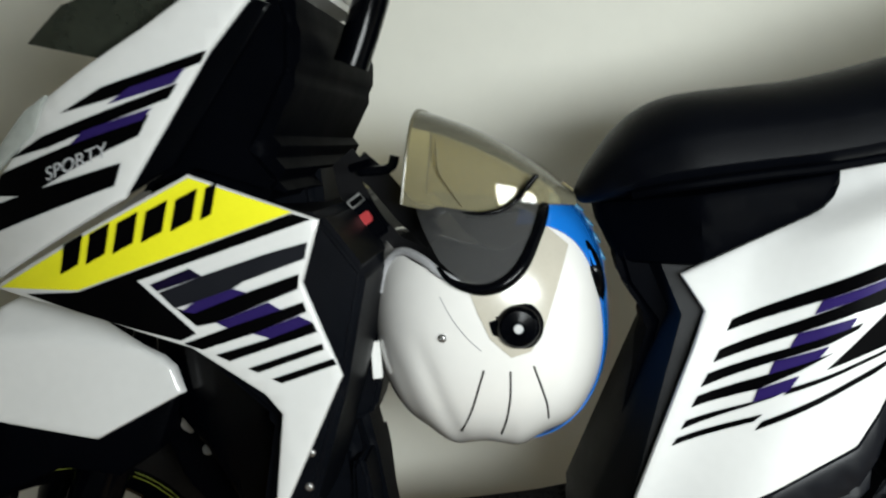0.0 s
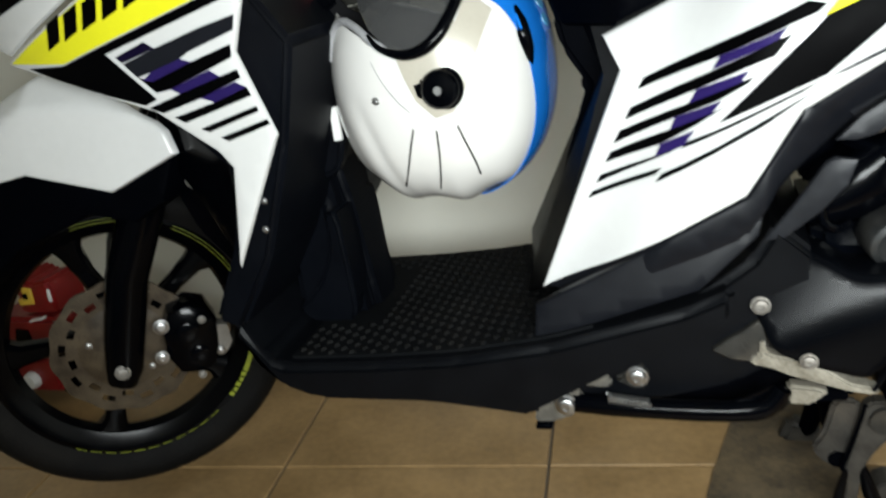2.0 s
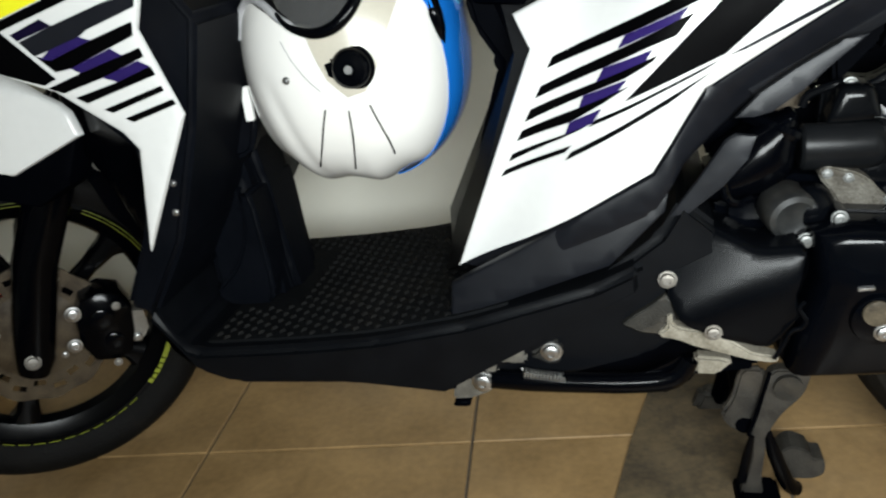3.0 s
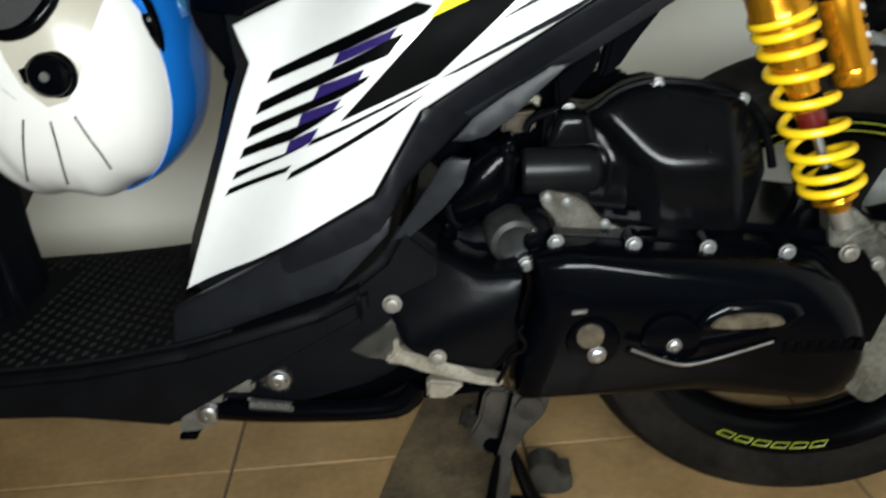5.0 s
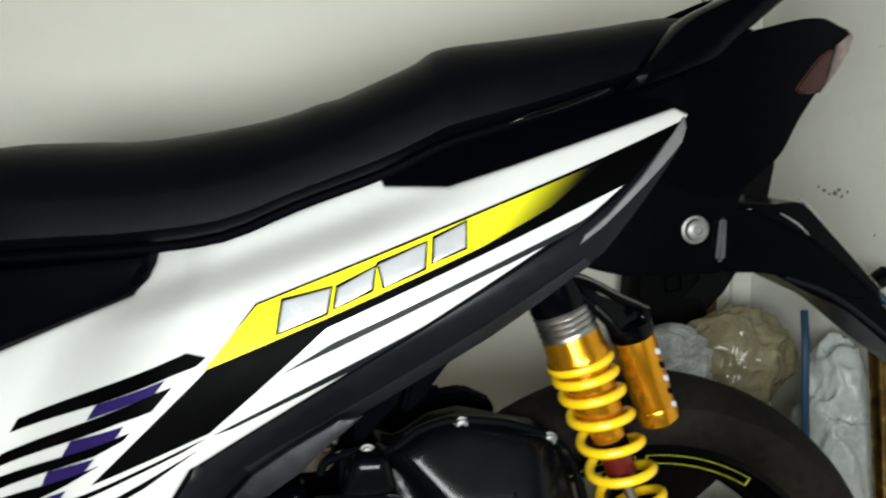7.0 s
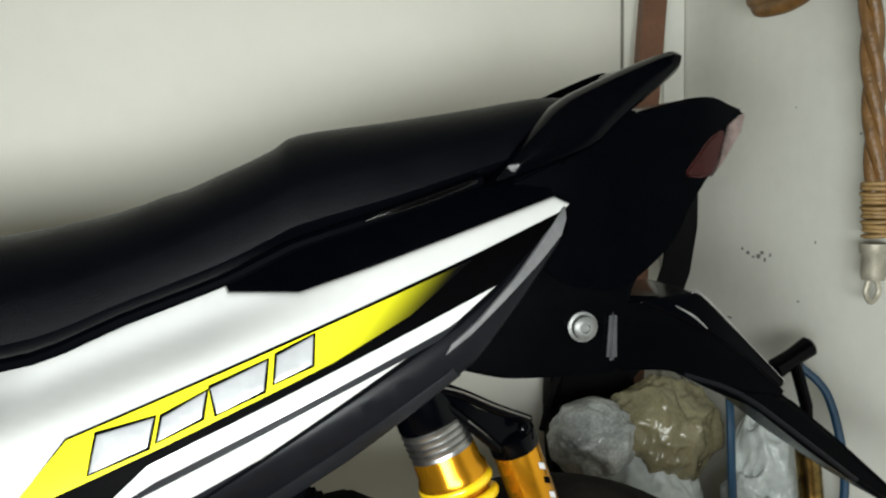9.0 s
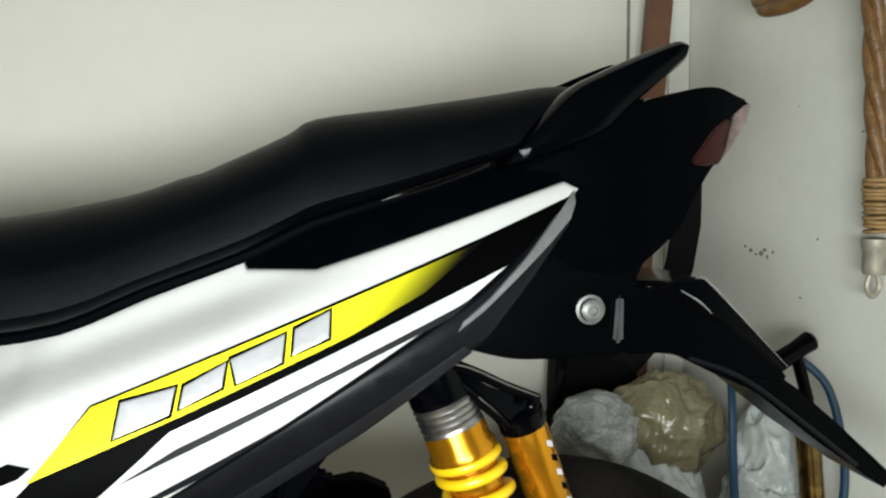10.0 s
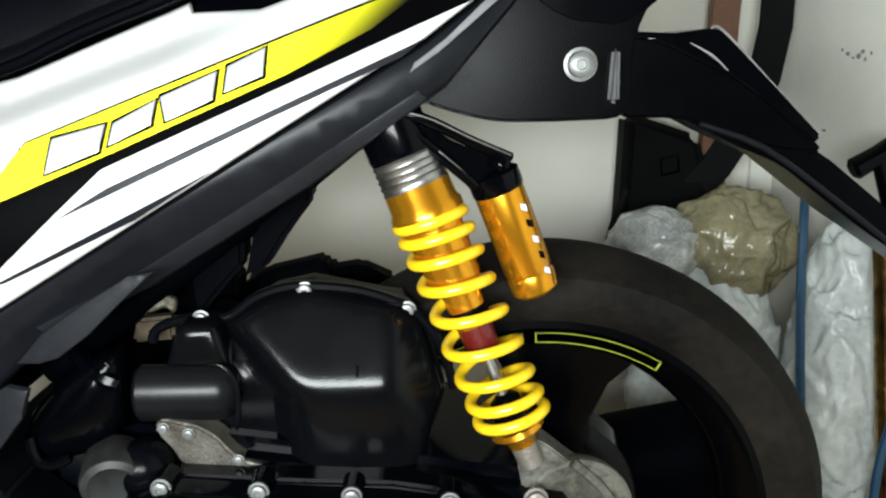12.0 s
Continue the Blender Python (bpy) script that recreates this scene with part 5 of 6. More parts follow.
part("clip_block", prism([(0.456, 0.462), (0.462, 0.482), (0.492, 0.484), (0.490, 0.464)], 0.800, 0.815, 0.003, 2), DISC, S, "rusty brown block under the clip")


def case_side(x, z):
    """A ridge runs up to the belt cover; above it the face leans back, below it falls away gently."""
    d = (z - 0.312 - 0.42 * (x - 0.385)) / 1.085
    soft = 0.006
    lean = 0.46 + 0.9 * max(0.0, 0.42 - x)
    up = soft * math.log1p(math.exp(min(40.0, d / soft)))
    down = soft * math.log1p(math.exp(min(40.0, -d / soft)))
    return 0.668 + min(lean * up, 0.034) + 0.16 * down


case_cover = part("case_cover", plate(smoothed([(0.346, 0.362), (0.368, 0.380), (0.389, 0.388), (0.412, 0.378), (0.430, 0.368), (0.472, 0.372), (0.466, 0.340), (0.462, 0.326), (0.469, 0.306), (0.452, 0.282), (0.441, 0.269), (0.418, 0.276), (0.398, 0.282), (0.361, 0.300), (0.348, 0.330)], 1), case_side, 0.05, step=0.008, round_=0.006), CASE, S, "glossy black crankcase side cover")
bolt("cover_bolt", case_cover, (0.352, 0.686, 0.341), (0, -1, 0), 0.0095, CAST)
bolt("cover_bolt", case_cover, (0.391, 0.671, 0.293), (0, -1, 0), 0.0085, CAST)
part("engine_hanger", prism([(0.309, 0.296), (0.321, 0.306), (0.337, 0.316), (0.35, 0.327), (0.361, 0.311), (0.361, 0.303), (0.352, 0.295), (0.343, 0.285), (0.325, 0.287)], 0.682, 0.692, 0.0015, 1), DARK_CAST, S, "worn dark engine hanger")
part("hanger_arm", prism([(0.342, 0.29), (0.35, 0.295), (0.351, 0.309), (0.355, 0.31), (0.356, 0.298), (0.366, 0.294), (0.383, 0.291), (0.399, 0.286), (0.411, 0.278), (0.427, 0.267), (0.444, 0.264), (0.451, 0.26), (0.445, 0.256), (0.425, 0.259), (0.402, 0.266), (0.376, 0.274), (0.359, 0.282), (0.343, 0.285)], 0.676, 0.694, 0.003, 2), SCRAPED, S, "pale scraped hanger arm")
part("hanger_step", prism([(0.376, 0.251), (0.401, 0.249), (0.413, 0.244), (0.404, 0.238), (0.398, 0.23), (0.376, 0.231)], 0.698, 0.715, 0.003, 2), SCRAPED, S, "pale scraped step")
part("case_lip", tube([(x, 0.672, z) for x, z in [(0.469, 0.322), (0.464, 0.315), (0.47, 0.304), (0.467, 0.296), (0.458, 0.292), (0.452, 0.279), (0.444, 0.264)]], 0.0022, 8, 4), CASE, S, "wavy lip on the crankcase cover")

# shock absorber with its reservoir
TOP, LOW = Vector((0.671, 0.762, 0.6375)), Vector((0.766, 0.744, 0.384))
AX = (LOW - TOP).normalized()
LONG = (LOW - TOP).length
shock = part("shock_body", lathe([(0.052, 0), (0.050, 0.0235), (0.052, 0.0245), (0.066, 0.0250), (0.070, 0.0272), (0.075, 0.0272), (0.078, 0.0222), (0.128, 0.0195), (0.132, 0.0145), (0.162, 0.0135), (0.162, 0)], TOP, AX, 32), GOLD, S, "gold shock absorber body")
part("shock_cap", lathe([(-0.004, 0), (-0.004, 0.020), (0.000, 0.0240), (0.026, 0.0250), (0.029, 0.0240), (0.031, 0.0225), (0.031, 0)], TOP, AX, 32), BLACK_GLOSS, shock)
part("adjuster_ring", lathe([(0.029, 0), (0.029, 0.0235)] + [(0.031 + 0.005 * i + d, 0.0250 - 0.0011 * (d > 0)) for i in range(4) for d in (0, 0.0022, 0.0036)] + [(0.0515, 0.0246), (0.053, 0.0238), (0.053, 0)], TOP, AX, 32), STEEL, shock, "ribbed steel preload ring")
part("bump_stop", lathe([(0.160, 0), (0.160, 0.0135), (0.182, 0.0125), (0.184, 0.009), (0.184, 0)], TOP, AX, 24), RED_RUBBER, shock)
part("shock_label", lathe([(0.148, 0.0142), (0.149, 0.0146), (0.158, 0.0144), (0.159, 0.0138)], TOP, AX, 24), DECAL_BLACK, shock)
part("shock_rod", lathe([(0.180, 0), (0.180, 0.0045), (LONG, 0.0045), (LONG, 0)], TOP, AX, 16), STEEL, shock)
part("lower_stop", lathe([(0.219, 0), (0.2195, 0.0060), (0.224, 0.0115), (0.231, 0.0138), (0.240, 0.0132), (0.246, 0.011), (0.252, 0.010), (0.252, 0)], TOP, AX, 20), BLACK_GLOSS, shock)
part("lower_seat", lathe([(0.246, 0), (0.246, 0.020), (0.250, 0.021), (0.256, 0.013), (0.262, 0.011), (0.262, 0)], TOP, AX, 24), GOLD, shock)
part("lower_eye", lathe([(0.260, 0), (0.260, 0.0105), (0.280, 0.0095), (0.280, 0)], TOP, AX, 20), CAST, shock)
side = AX.cross(Vector((0, 1, 0))).normalized()
face = side.cross(AX).normalized()
coil = []
PITCH = (0.009, 0.014, 0.018, 0.023, 0.026, 0.026, 0.024, 0.017, 0.012)
STEPS = 26
along, k = 0.072, 0
for step in PITCH:
    for i in range(STEPS):
        a = 2 * math.pi * i / STEPS + 0.6
        coil.append(TOP + AX * along + (side * math.cos(a) + face * math.sin(a)) * (0.0245 + 0.0012 * (along > 0.16)))
        along += step / STEPS
part("coil_spring", tube(coil, 0.0043, 10), SPRING, shock, "bright yellow coil spring")
RTOP, RLOW = Vector((0.745, 0.772, 0.592)), Vector((0.776, 0.776, 0.505))
RA = (RLOW - RTOP).normalized()
reservoir = part("reservoir", lathe([(0.008, 0), (0.008, 0.0175), (0.012, 0.0185), (0.075, 0.0185), (0.078, 0.0172), (0.081, 0.0185), (0.092, 0.0180), (0.095, 0.015), (0.095, 0)], RTOP, RA, 32), GOLD, S, "gold gas reservoir beside the shock")
part("reservoir_cap", lathe([(-0.008, 0), (-0.008, 0.010), (-0.002, 0.0195), (0.010, 0.0195), (0.012, 0.018), (0.012, 0)], RTOP, RA, 32), BLACK_GLOSS, reservoir)
part("reservoir_arm", loft([[(x, y - 0.005, z - h), (x, y + 0.005, z - h), (x, y + 0.005, z + h), (x, y - 0.005, z + h)] for x, y, z, h in ((0.668, 0.748, 0.630, 0.006), (0.690, 0.750, 0.630, 0.009), (0.715, 0.757, 0.610, 0.011), (0.748, 0.766, 0.594, 0.012))]), BLACK_GLOSS, reservoir, "black forged reservoir arm")
for rail in (((0.662, 0.745, 0.633), (0.683, 0.745, 0.640), (0.702, 0.747, 0.634), (0.728, 0.753, 0.620), (0.757, 0.762, 0.606)), ((0.690, 0.745, 0.626), (0.706, 0.748, 0.612), (0.720, 0.752, 0.599), (0.731, 0.758, 0.588))):
    part("arm_rail", tube(rail, 0.0042, 10, 3), BLACK_GLOSS, reservoir)
    # thin bright line that paints the highlight along each black rail
    part("arm_glint", tube([(x, y - 0.0035, z + 0.0026) for x, y, z in rail[1:]], 0.0008, 6, 3), STEEL, reservoir)
bolt("arm_bolt", reservoir, (0.750, 0.752, 0.604), (0.2, -1, 0.4), 0.006, BLACK_GLOSS)
for k in range(5):
    z = 0.574 - 0.012 * k
    x = 0.7645 + 0.0043 * k
    part("reservoir_mark", prism([(x - 0.0018, z), (x + 0.0030, z - 0.001), (x + 0.0042, z - 0.0062), (x - 0.0006, z - 0.0052)], 0.7575 + 0.0008 * k, 0.7595 + 0.0008 * k, 0.0003, 1), SILVER if k % 2 == 0 else DECAL_BLACK, reservoir)
part("swing_arm", prism(smoothed([(0.755, 0.395), (0.778, 0.392), (0.80, 0.372), (0.835, 0.345), (0.858, 0.29), (0.852, 0.20), (0.82, 0.175), (0.79, 0.20), (0.79, 0.30), (0.765, 0.335)], 2), 0.748, 0.775, 0.006, 3), MOTTLED, S, "grimy alloy rear arm")
part("arm_rib", tube([(0.800, 0.746, 0.375), (0.828, 0.745, 0.345), (0.850, 0.745, 0.29), (0.845, 0.745, 0.21)], 0.004, 8, 4), MOTTLED, S)
part("drum_plate", lathe([(-0.012, 0), (-0.012, 0.040), (-0.002, 0.043), (0.003, 0.043), (0.006, 0.040), (0.004, 0.030), (0.004, 0)], (0.805, 0.752, 0.332), (0, -1, 0), 40), MOTTLED, S, "round mottled alloy plate by the axle")
bolt("shock_bolt", S, (0.770, 0.728, 0.356), (0, -1, 0), 0.010, CAST)
bolt("arm_bolt", S, (0.806, 0.747, 0.335), (0, -1, 0), 0.008, CAST)

# side stand, centre stand
part("stand_plate", prism([(0.134, 0.211), (0.141, 0.256), (0.156, 0.263), (0.170, 0.268), (0.217, 0.273), (0.214, 0.255), (0.187, 0.254), (0.182, 0.232), (0.176, 0.222), (0.150, 0.212)], 0.680, 0.692, 0.003, 2), GRIMY, S, "dull steel stand bracket")
part("stand_lug", prism([(0.216, 0.262), (0.236, 0.280), (0.250, 0.276), (0.251, 0.258), (0.24, 0.25)], 0.682, 0.70, 0.004, 2), DARK_CAST, S)
part("stand_stop", prism([(0.134, 0.206), (0.152, 0.206), (0.153, 0.213), (0.136, 0.213)], 0.676, 0.695, 0.002, 1), BLACK_MATT, S)
bolt("stand_bolt", S, (0.169, 0.678, 0.237), (0, -1, 0), 0.0125)
bolt("stand_bolt", S, (0.240, 0.681, 0.269), (0, -1, 0), 0.0115)
spring = [Vector((0.211 + 0.041 * k / 90, 0.672 + 0.0045 * math.sin(k * 2 * math.pi / 7), 0.2495 - 0.006 * k / 90 + 0.0045 * math.cos(k * 2 * math.pi / 7))) for k in range(91)]
part("stand_spring", tube(spring, 0.0015, 6), STEEL, S, "small steel return spring")
part("spring_hook", tube([(0.252, 0.672, 0.243), (0.262, 0.672, 0.240), (0.268, 0.672, 0.243), (0.271, 0.672, 0.237)], 0.0015, 6, 3), STEEL, S)
part("side_stand", tube([(0.172, 0.684, 0.236), (0.215, 0.678, 0.237), (0.262, 0.676, 0.236), (0.32, 0.674, 0.237), (0.355, 0.674, 0.243), (0.370, 0.676, 0.262)], [0.010, 0.011, 0.0105, 0.0105, 0.011, 0.009], 12, 4), BLACK_GLOSS, S, "black side stand folded up")
part("stand_foot", prism([(0.300, 0.236), (0.341, 0.224), (0.366, 0.234), (0.378, 0.252), (0.368, 0.270), (0.345, 0.255)], 0.668, 0.684, 0.006, 2), BLACK_GLOSS, S)
stand = part("centre_stand", prism(smoothed([(0.459, 0.179), (0.504, 0.177), (0.497, 0.147), (0.474, 0.121), (0.46, 0.095), (0.457, 0.064), (0.454, 0.03), (0.457, 0.015), (0.456, 0.003), (0.431, 0.003), (0.433, 0.015), (0.437, 0.031), (0.444, 0.072), (0.44, 0.092), (0.451, 0.134)], 1), 0.792, 0.810, 0.004, 2), STAND, S, "grimy steel centre stand on the floor")
part("stand_wing", prism(smoothed([(0.431, 0.175), (0.46, 0.173), (0.451, 0.13), (0.439, 0.086), (0.421, 0.093), (0.409, 0.113), (0.422, 0.133)], 1), 0.802, 0.814, 0.004, 2), STAND, stand)
part("stand_seam", tube([(x, 0.792, z) for x, z in [(0.46, 0.175), (0.451, 0.136), (0.439, 0.093)]], 0.0022, 8, 3), BLACK_MATT, stand)
part("stand_edge", tube([(x, 0.791, z) for x, z in [(0.443, 0.093), (0.438, 0.067), (0.432, 0.031)]], [0.003, 0.0055, 0.006], 8, 3), BLACK_GLOSS, stand)
part("stand_lug", lathe([(0, 0), (0, 0.012), (0.004, 0.015), (0.012, 0.015), (0.012, 0)], (0.479, 0.798, 0.158), (0, -1, 0), 20), DARK_CAST, stand)
part("stand_leg", tube([(0.450, 0.955, 0.270), (0.456, 0.958, 0.20), (0.440, 0.965, 0.10), (0.428, 0.975, 0.035), (0.422, 0.985, 0.012)], [0.013, 0.014, 0.013, 0.012, 0.011], 12, 3), BLACK_MATT, stand)
part("stand_brace", tube([(x, 0.796, z) for x, z in [(0.46, 0.096), (0.467, 0.069), (0.477, 0.04)]] + [(0.486, 0.800, 0.019), (0.494, 0.806, 0.010)], [0.004, 0.008, 0.009, 0.009, 0.009], 10, 3), BLACK_GLOSS, stand)
part("stand_brace", tube([(0.436, 0.80, 0.10), (0.438, 0.88, 0.10), (0.440, 0.965, 0.10)], 0.010, 10), BLACK_MATT, stand)
part("stand_shoe", prism([(0.424, 0.0), (0.478, 0.0), (0.474, 0.012), (0.430, 0.014)], 0.775, 0.825, 0.004, 2), BLACK_MATT, stand)
part("stand_shoe", prism([(0.388, 0.0), (0.444, 0.0), (0.440, 0.032), (0.402, 0.036)], 0.970, 1.0, 0.008, 3), STAND, stand)
part("stand_tread", prism(smoothed([(0.479, 0.037), (0.493, 0.048), (0.514, 0.04), (0.517, 0.029), (0.531, 0.03), (0.532, 0.008), (0.518, 0.0), (0.489, 0.001), (0.483, 0.016)], 1), 0.835, 0.87, 0.006, 2), STAND, stand)
part("belly_pan", prism([(0.17, 0.262), (0.30, 0.300), (0.345, 0.296), (0.44, 0.27), (0.44, 0.212), (0.372, 0.205), (0.22, 0.205)], 0.735, 0.80, 0.006, 2), BLACK_MATT, S, "black belly pan under the floorboard")
settle(scooter)


# ---- helmet hanging from the hook ----
helmet = thing("helmet", (0.044, 0.85, 0.415), "white and blue open-face helmet with tinted visors, hanging from the scooter", "helmet")
HC, HR = Vector((0.039, 0.85, 0.551)), Vector((0.117, 0.132, 0.136))


POWER, BULGE = 2.35, 2.5


def ellipsoid(grow=0.0, u=128, v=72):
    """The helmet's rounded-square ball, turned about y."""
    bm = bmesh.new()
    bmesh.ops.create_uvsphere(bm, u_segments=u, v_segments=v, radius=1.0)
    for p in bm.verts:
        x, y, z = p.co.x, p.co.z, p.co.y
        r = math.hypot(x, z)
        if r > 1e-6:
            fit = r / (abs(x) ** POWER + abs(z) ** POWER) ** (1 / POWER)
            full = 1 / (r ** BULGE + abs(y) ** BULGE) ** (1 / BULGE)
            x, z, y = x * fit * full, z * fit * full, y * full
        p.co = Vector((HC.x + (HR.x + grow) * x, HC.y + (HR.y + grow) * y, HC.z + (HR.z + grow) * z))
        low = max(0.0, min(1.0, (0.470 - p.co.z) / 0.05))
        p.co.z += 0.0035 * low * math.sin(2 * math.pi * (p.co.x - 0.012) / 0.062)
        if p.co.y < HC.y:
            fade = max(0.0, min(1.0, (0.556 - p.co.z) / 0.04))
            for x0, slope, deep, wide in ((-0.020, 0.27, 0.0026, 0.0075), (-0.052, 0.27, 0.0018, 0.0080), (0.070, -0.20, 0.0025, 0.0090)):
                off = p.co.x - (x0 + slope * (0.538 - p.co.z))
                strength = fade if x0 < 0.05 else max(0.0, min(1.0, (0.468 - p.co.z) / 0.02))
                p.co.y += deep * strength * math.exp(-(off / wide) ** 2)
    return bm


def split(bm, region, y_most=None):
    """Cuts bm along the sides of a convex region of the x-z plane. Returns the faces inside it."""
    n = len(region)
    planes = []
    for i in range(n):
        (x0, z0), (x1, z1) = region[i], region[(i + 1) % n]
        planes.append((Vector((x0, 0, z0)), Vector((z1 - z0, 0, x0 - x1)).normalized()))
    cx, cz = sum(x for x, z in region) / n, sum(z for x, z in region) / n
    middle = Vector((cx, 0, cz))
    for co, no in planes:
        bmesh.ops.bisect_plane(bm, geom=bm.verts[:] + bm.edges[:] + bm.faces[:], dist=1e-5, plane_co=co, plane_no=no)
    inside = []
    for f in bm.faces:
        c = f.calc_center_median()
        if (y_most is None or c.y < y_most) and all(((c - co).dot(no) > 0) == ((middle - co).dot(no) > 0) for co, no in planes):
            inside.append(f)
    return inside


def keep(bm, faces):
    chosen = set(faces)
    bmesh.ops.delete(bm, geom=[f for f in bm.faces if f not in chosen], context="FACES")
    return bm


def thicken(bm, by):
    bmesh.ops.recalc_face_normals(bm, faces=bm.faces)
    out = bmesh.ops.extrude_face_region(bm, geom=bm.faces[:])
    for v in out["geom"]:
        if isinstance(v, bmesh.types.BMVert):
            v.co += (HC - v.co).normalized() * by
    return bm


OPENING = [(-0.30, 0.76), (-0.04, 0.626), (0.0, 0.606), (0.05, 0.590), (0.083, 0.606), (0.097, 0.645), (0.100, 0.69), (0.06, 0.95), (-0.30, 0.95)]
bm = ellipsoid()
bmesh.ops.delete(bm, geom=split(bm, OPENING), context="FACES")
shell = part("shell", thicken(bm, 0.004), HELMET_WHITE, helmet, "glossy white helmet shell")
bm = ellipsoid(-0.012, 40, 24)
bmesh.ops.delete(bm, geom=split(bm, OPENING), context="FACES")
part("lining", bm, FOAM, helmet, "black foam lining")


def shell_y(x, z, grow=0.0):
    q = 1 - (abs((x - HC.x) / (HR.x + grow)) ** POWER + abs((z - HC.z) / (HR.z + grow)) ** POWER) ** (BULGE / POWER)
    return HC.y - (HR.y + grow) * max(q, 0.0004) ** (1 / BULGE)


CREAM = [(0.026, 0.600), (0.050, 0.5885), (0.072, 0.596), (0.090, 0.616), (0.099, 0.640), (0.120, 0.619), (0.106, 0.583), (0.094, 0.553), (0.080, 0.531), (0.062, 0.527), (0.045, 0.545), (0.036, 0.568)]
decal("stripe", CREAM, lambda x, z: shell_y(x, z), HELMET_CREAM, helmet, 0.0010, "cream stripe")
# the blue band wraps the back of the shell
rows = []
for k in range(41):
    deg = -74 + 140 * k / 40
    a = radians(deg)
    half = float(np.interp(deg, (-74, -66, -38, -19, -4, 13, 34, 66), (0.27, 0.32, 0.43, 0.47, 0.50, 0.55, 0.64, 0.86)))
    fit = 1 / (abs(math.cos(a)) ** POWER + abs(math.sin(a)) ** POWER) ** (1 / POWER)
    ring = []
    for j in range(17):
        t = -half + 2 * half * j / 16
        c, s = math.cos(t), math.sin(t)
        full = 1 / (abs(c) ** BULGE + abs(s) ** BULGE) ** (1 / BULGE)
        c, s = c * full, s * full
        ring.append((HC.x + (HR.x + 0.0018) * c * math.cos(a) * fit, HC.y + (HR.y + 0.0018) * s, HC.z + (HR.z + 0.0018) * c * math.sin(a) * fit))
    rows.append(ring)
bm = bmesh.new()
made = [[bm.verts.new(p) for p in r] for r in rows]
for a, b in zip(made, made[1:]):
    for j in range(16):
        bm.faces.new((a[j], a[j + 1], b[j + 1], b[j]))
blue = part("blue_band", thicken(bm, 0.0012), HELMET_BLUE, helmet, "glossy blue band round the back")
vent = part("vent", tube([(0.1364, 0.7815, 0.618), (0.1402, 0.7805, 0.6026), (0.1424, 0.7790, 0.5894), (0.1452, 0.7805, 0.5754), (0.1472, 0.7835, 0.5600)], [0.002, 0.0070, 0.0085, 0.0070, 0.002], 10, 4), BLACK_GLOSS, helmet, "black vent slot")
part("vent_fin", tube([(0.1385, 0.7745, 0.610), (0.1430, 0.7725, 0.596)], 0.0014, 6), HELMET_BLUE, helmet)
sticker = []
for k in range(15):
    a = radians(14 + 34 * k / 14)
    fit = 1 / (abs(math.cos(a)) ** POWER + abs(math.sin(a)) ** POWER) ** (1 / POWER)
    wave = 0.020 * math.sin(k * 1.9)
    ring = []
    for t in (-0.20 + wave, -0.10, 0.0, 0.10 + wave):
        ring.append((HC.x + (HR.x + 0.0030) * math.cos(t) * math.cos(a) * fit, HC.y + (HR.y + 0.0030) * math.sin(t), HC.z + (HR.z + 0.0030) * math.cos(t) * math.sin(a) * fit))
    sticker.append(ring)
bm = bmesh.new()
made = [[bm.verts.new(p) for p in r] for r in sticker]
for a, b in zip(made, made[1:]):
    for j in range(3):
        bm.faces.new((a[j], a[j + 1], b[j + 1], b[j]))
part("sticker", thicken(bm, 0.0010), material("pale_blue_sticker", (0.13, 0.24, 0.52), 0.35, vary=0.6, scale=70, second=(0.03, 0.10, 0.40)), helmet, "pale blue scribbled sticker")
for k in (2, 5, 8, 11):
    p = Vector(sticker[k][1])
    part("sticker_mark", lathe([(0, 0.0075), (0.0012, 0.0070), (0.0012, 0.0036), (0.0008, 0)], p, p - HC, 16), material("teal_sticker_mark", (0.05, 0.20, 0.36), 0.4, vary=0.4, scale=120), helmet)
part("visor_clip", loft([[(x, y + 0.030 * (x - 0.10) / 0.03, z) for x, z in ((0.101, 0.664), (0.108, 0.672), (0.122, 0.672), (0.131, 0.664), (0.128, 0.656), (0.112, 0.652))] for y in (0.795, 0.815)]), material("tan_hinge_plastic", (0.20, 0.175, 0.10), 0.3, vary=0.4, scale=60), helmet, "tan visor hinge clip")
knob = part("pivot_knob", lathe([(-0.004, 0.0225), (0.001, 0.0225), (0.003, 0.0195), (0.009, 0.0185), (0.0125, 0.015), (0.0135, 0.006), (0.012, 0.005), (0.012, 0)], (0.070, 0.7225, 0.5545), (0.05, -1, 0.02), 40), BLACK_GLOSS, helmet, "black visor pivot knob")
part("knob_screw", lathe([(0.0135, 0.0045), (0.0150, 0.004), (0.0150, 0)], (0.070, 0.7225, 0.5545), (0.05, -1, 0.02), 16), STEEL, knob)
part("knob_ear", prism([(0.043, 0.562), (0.056, 0.566), (0.056, 0.543), (0.046, 0.548)], 0.7155, 0.725, 0.002, 2), BLACK_GLOSS, knob)
bolt("snap", helmet, (0.0025, 0.7205, 0.548), (-0.2, -1, 0), 0.0042)
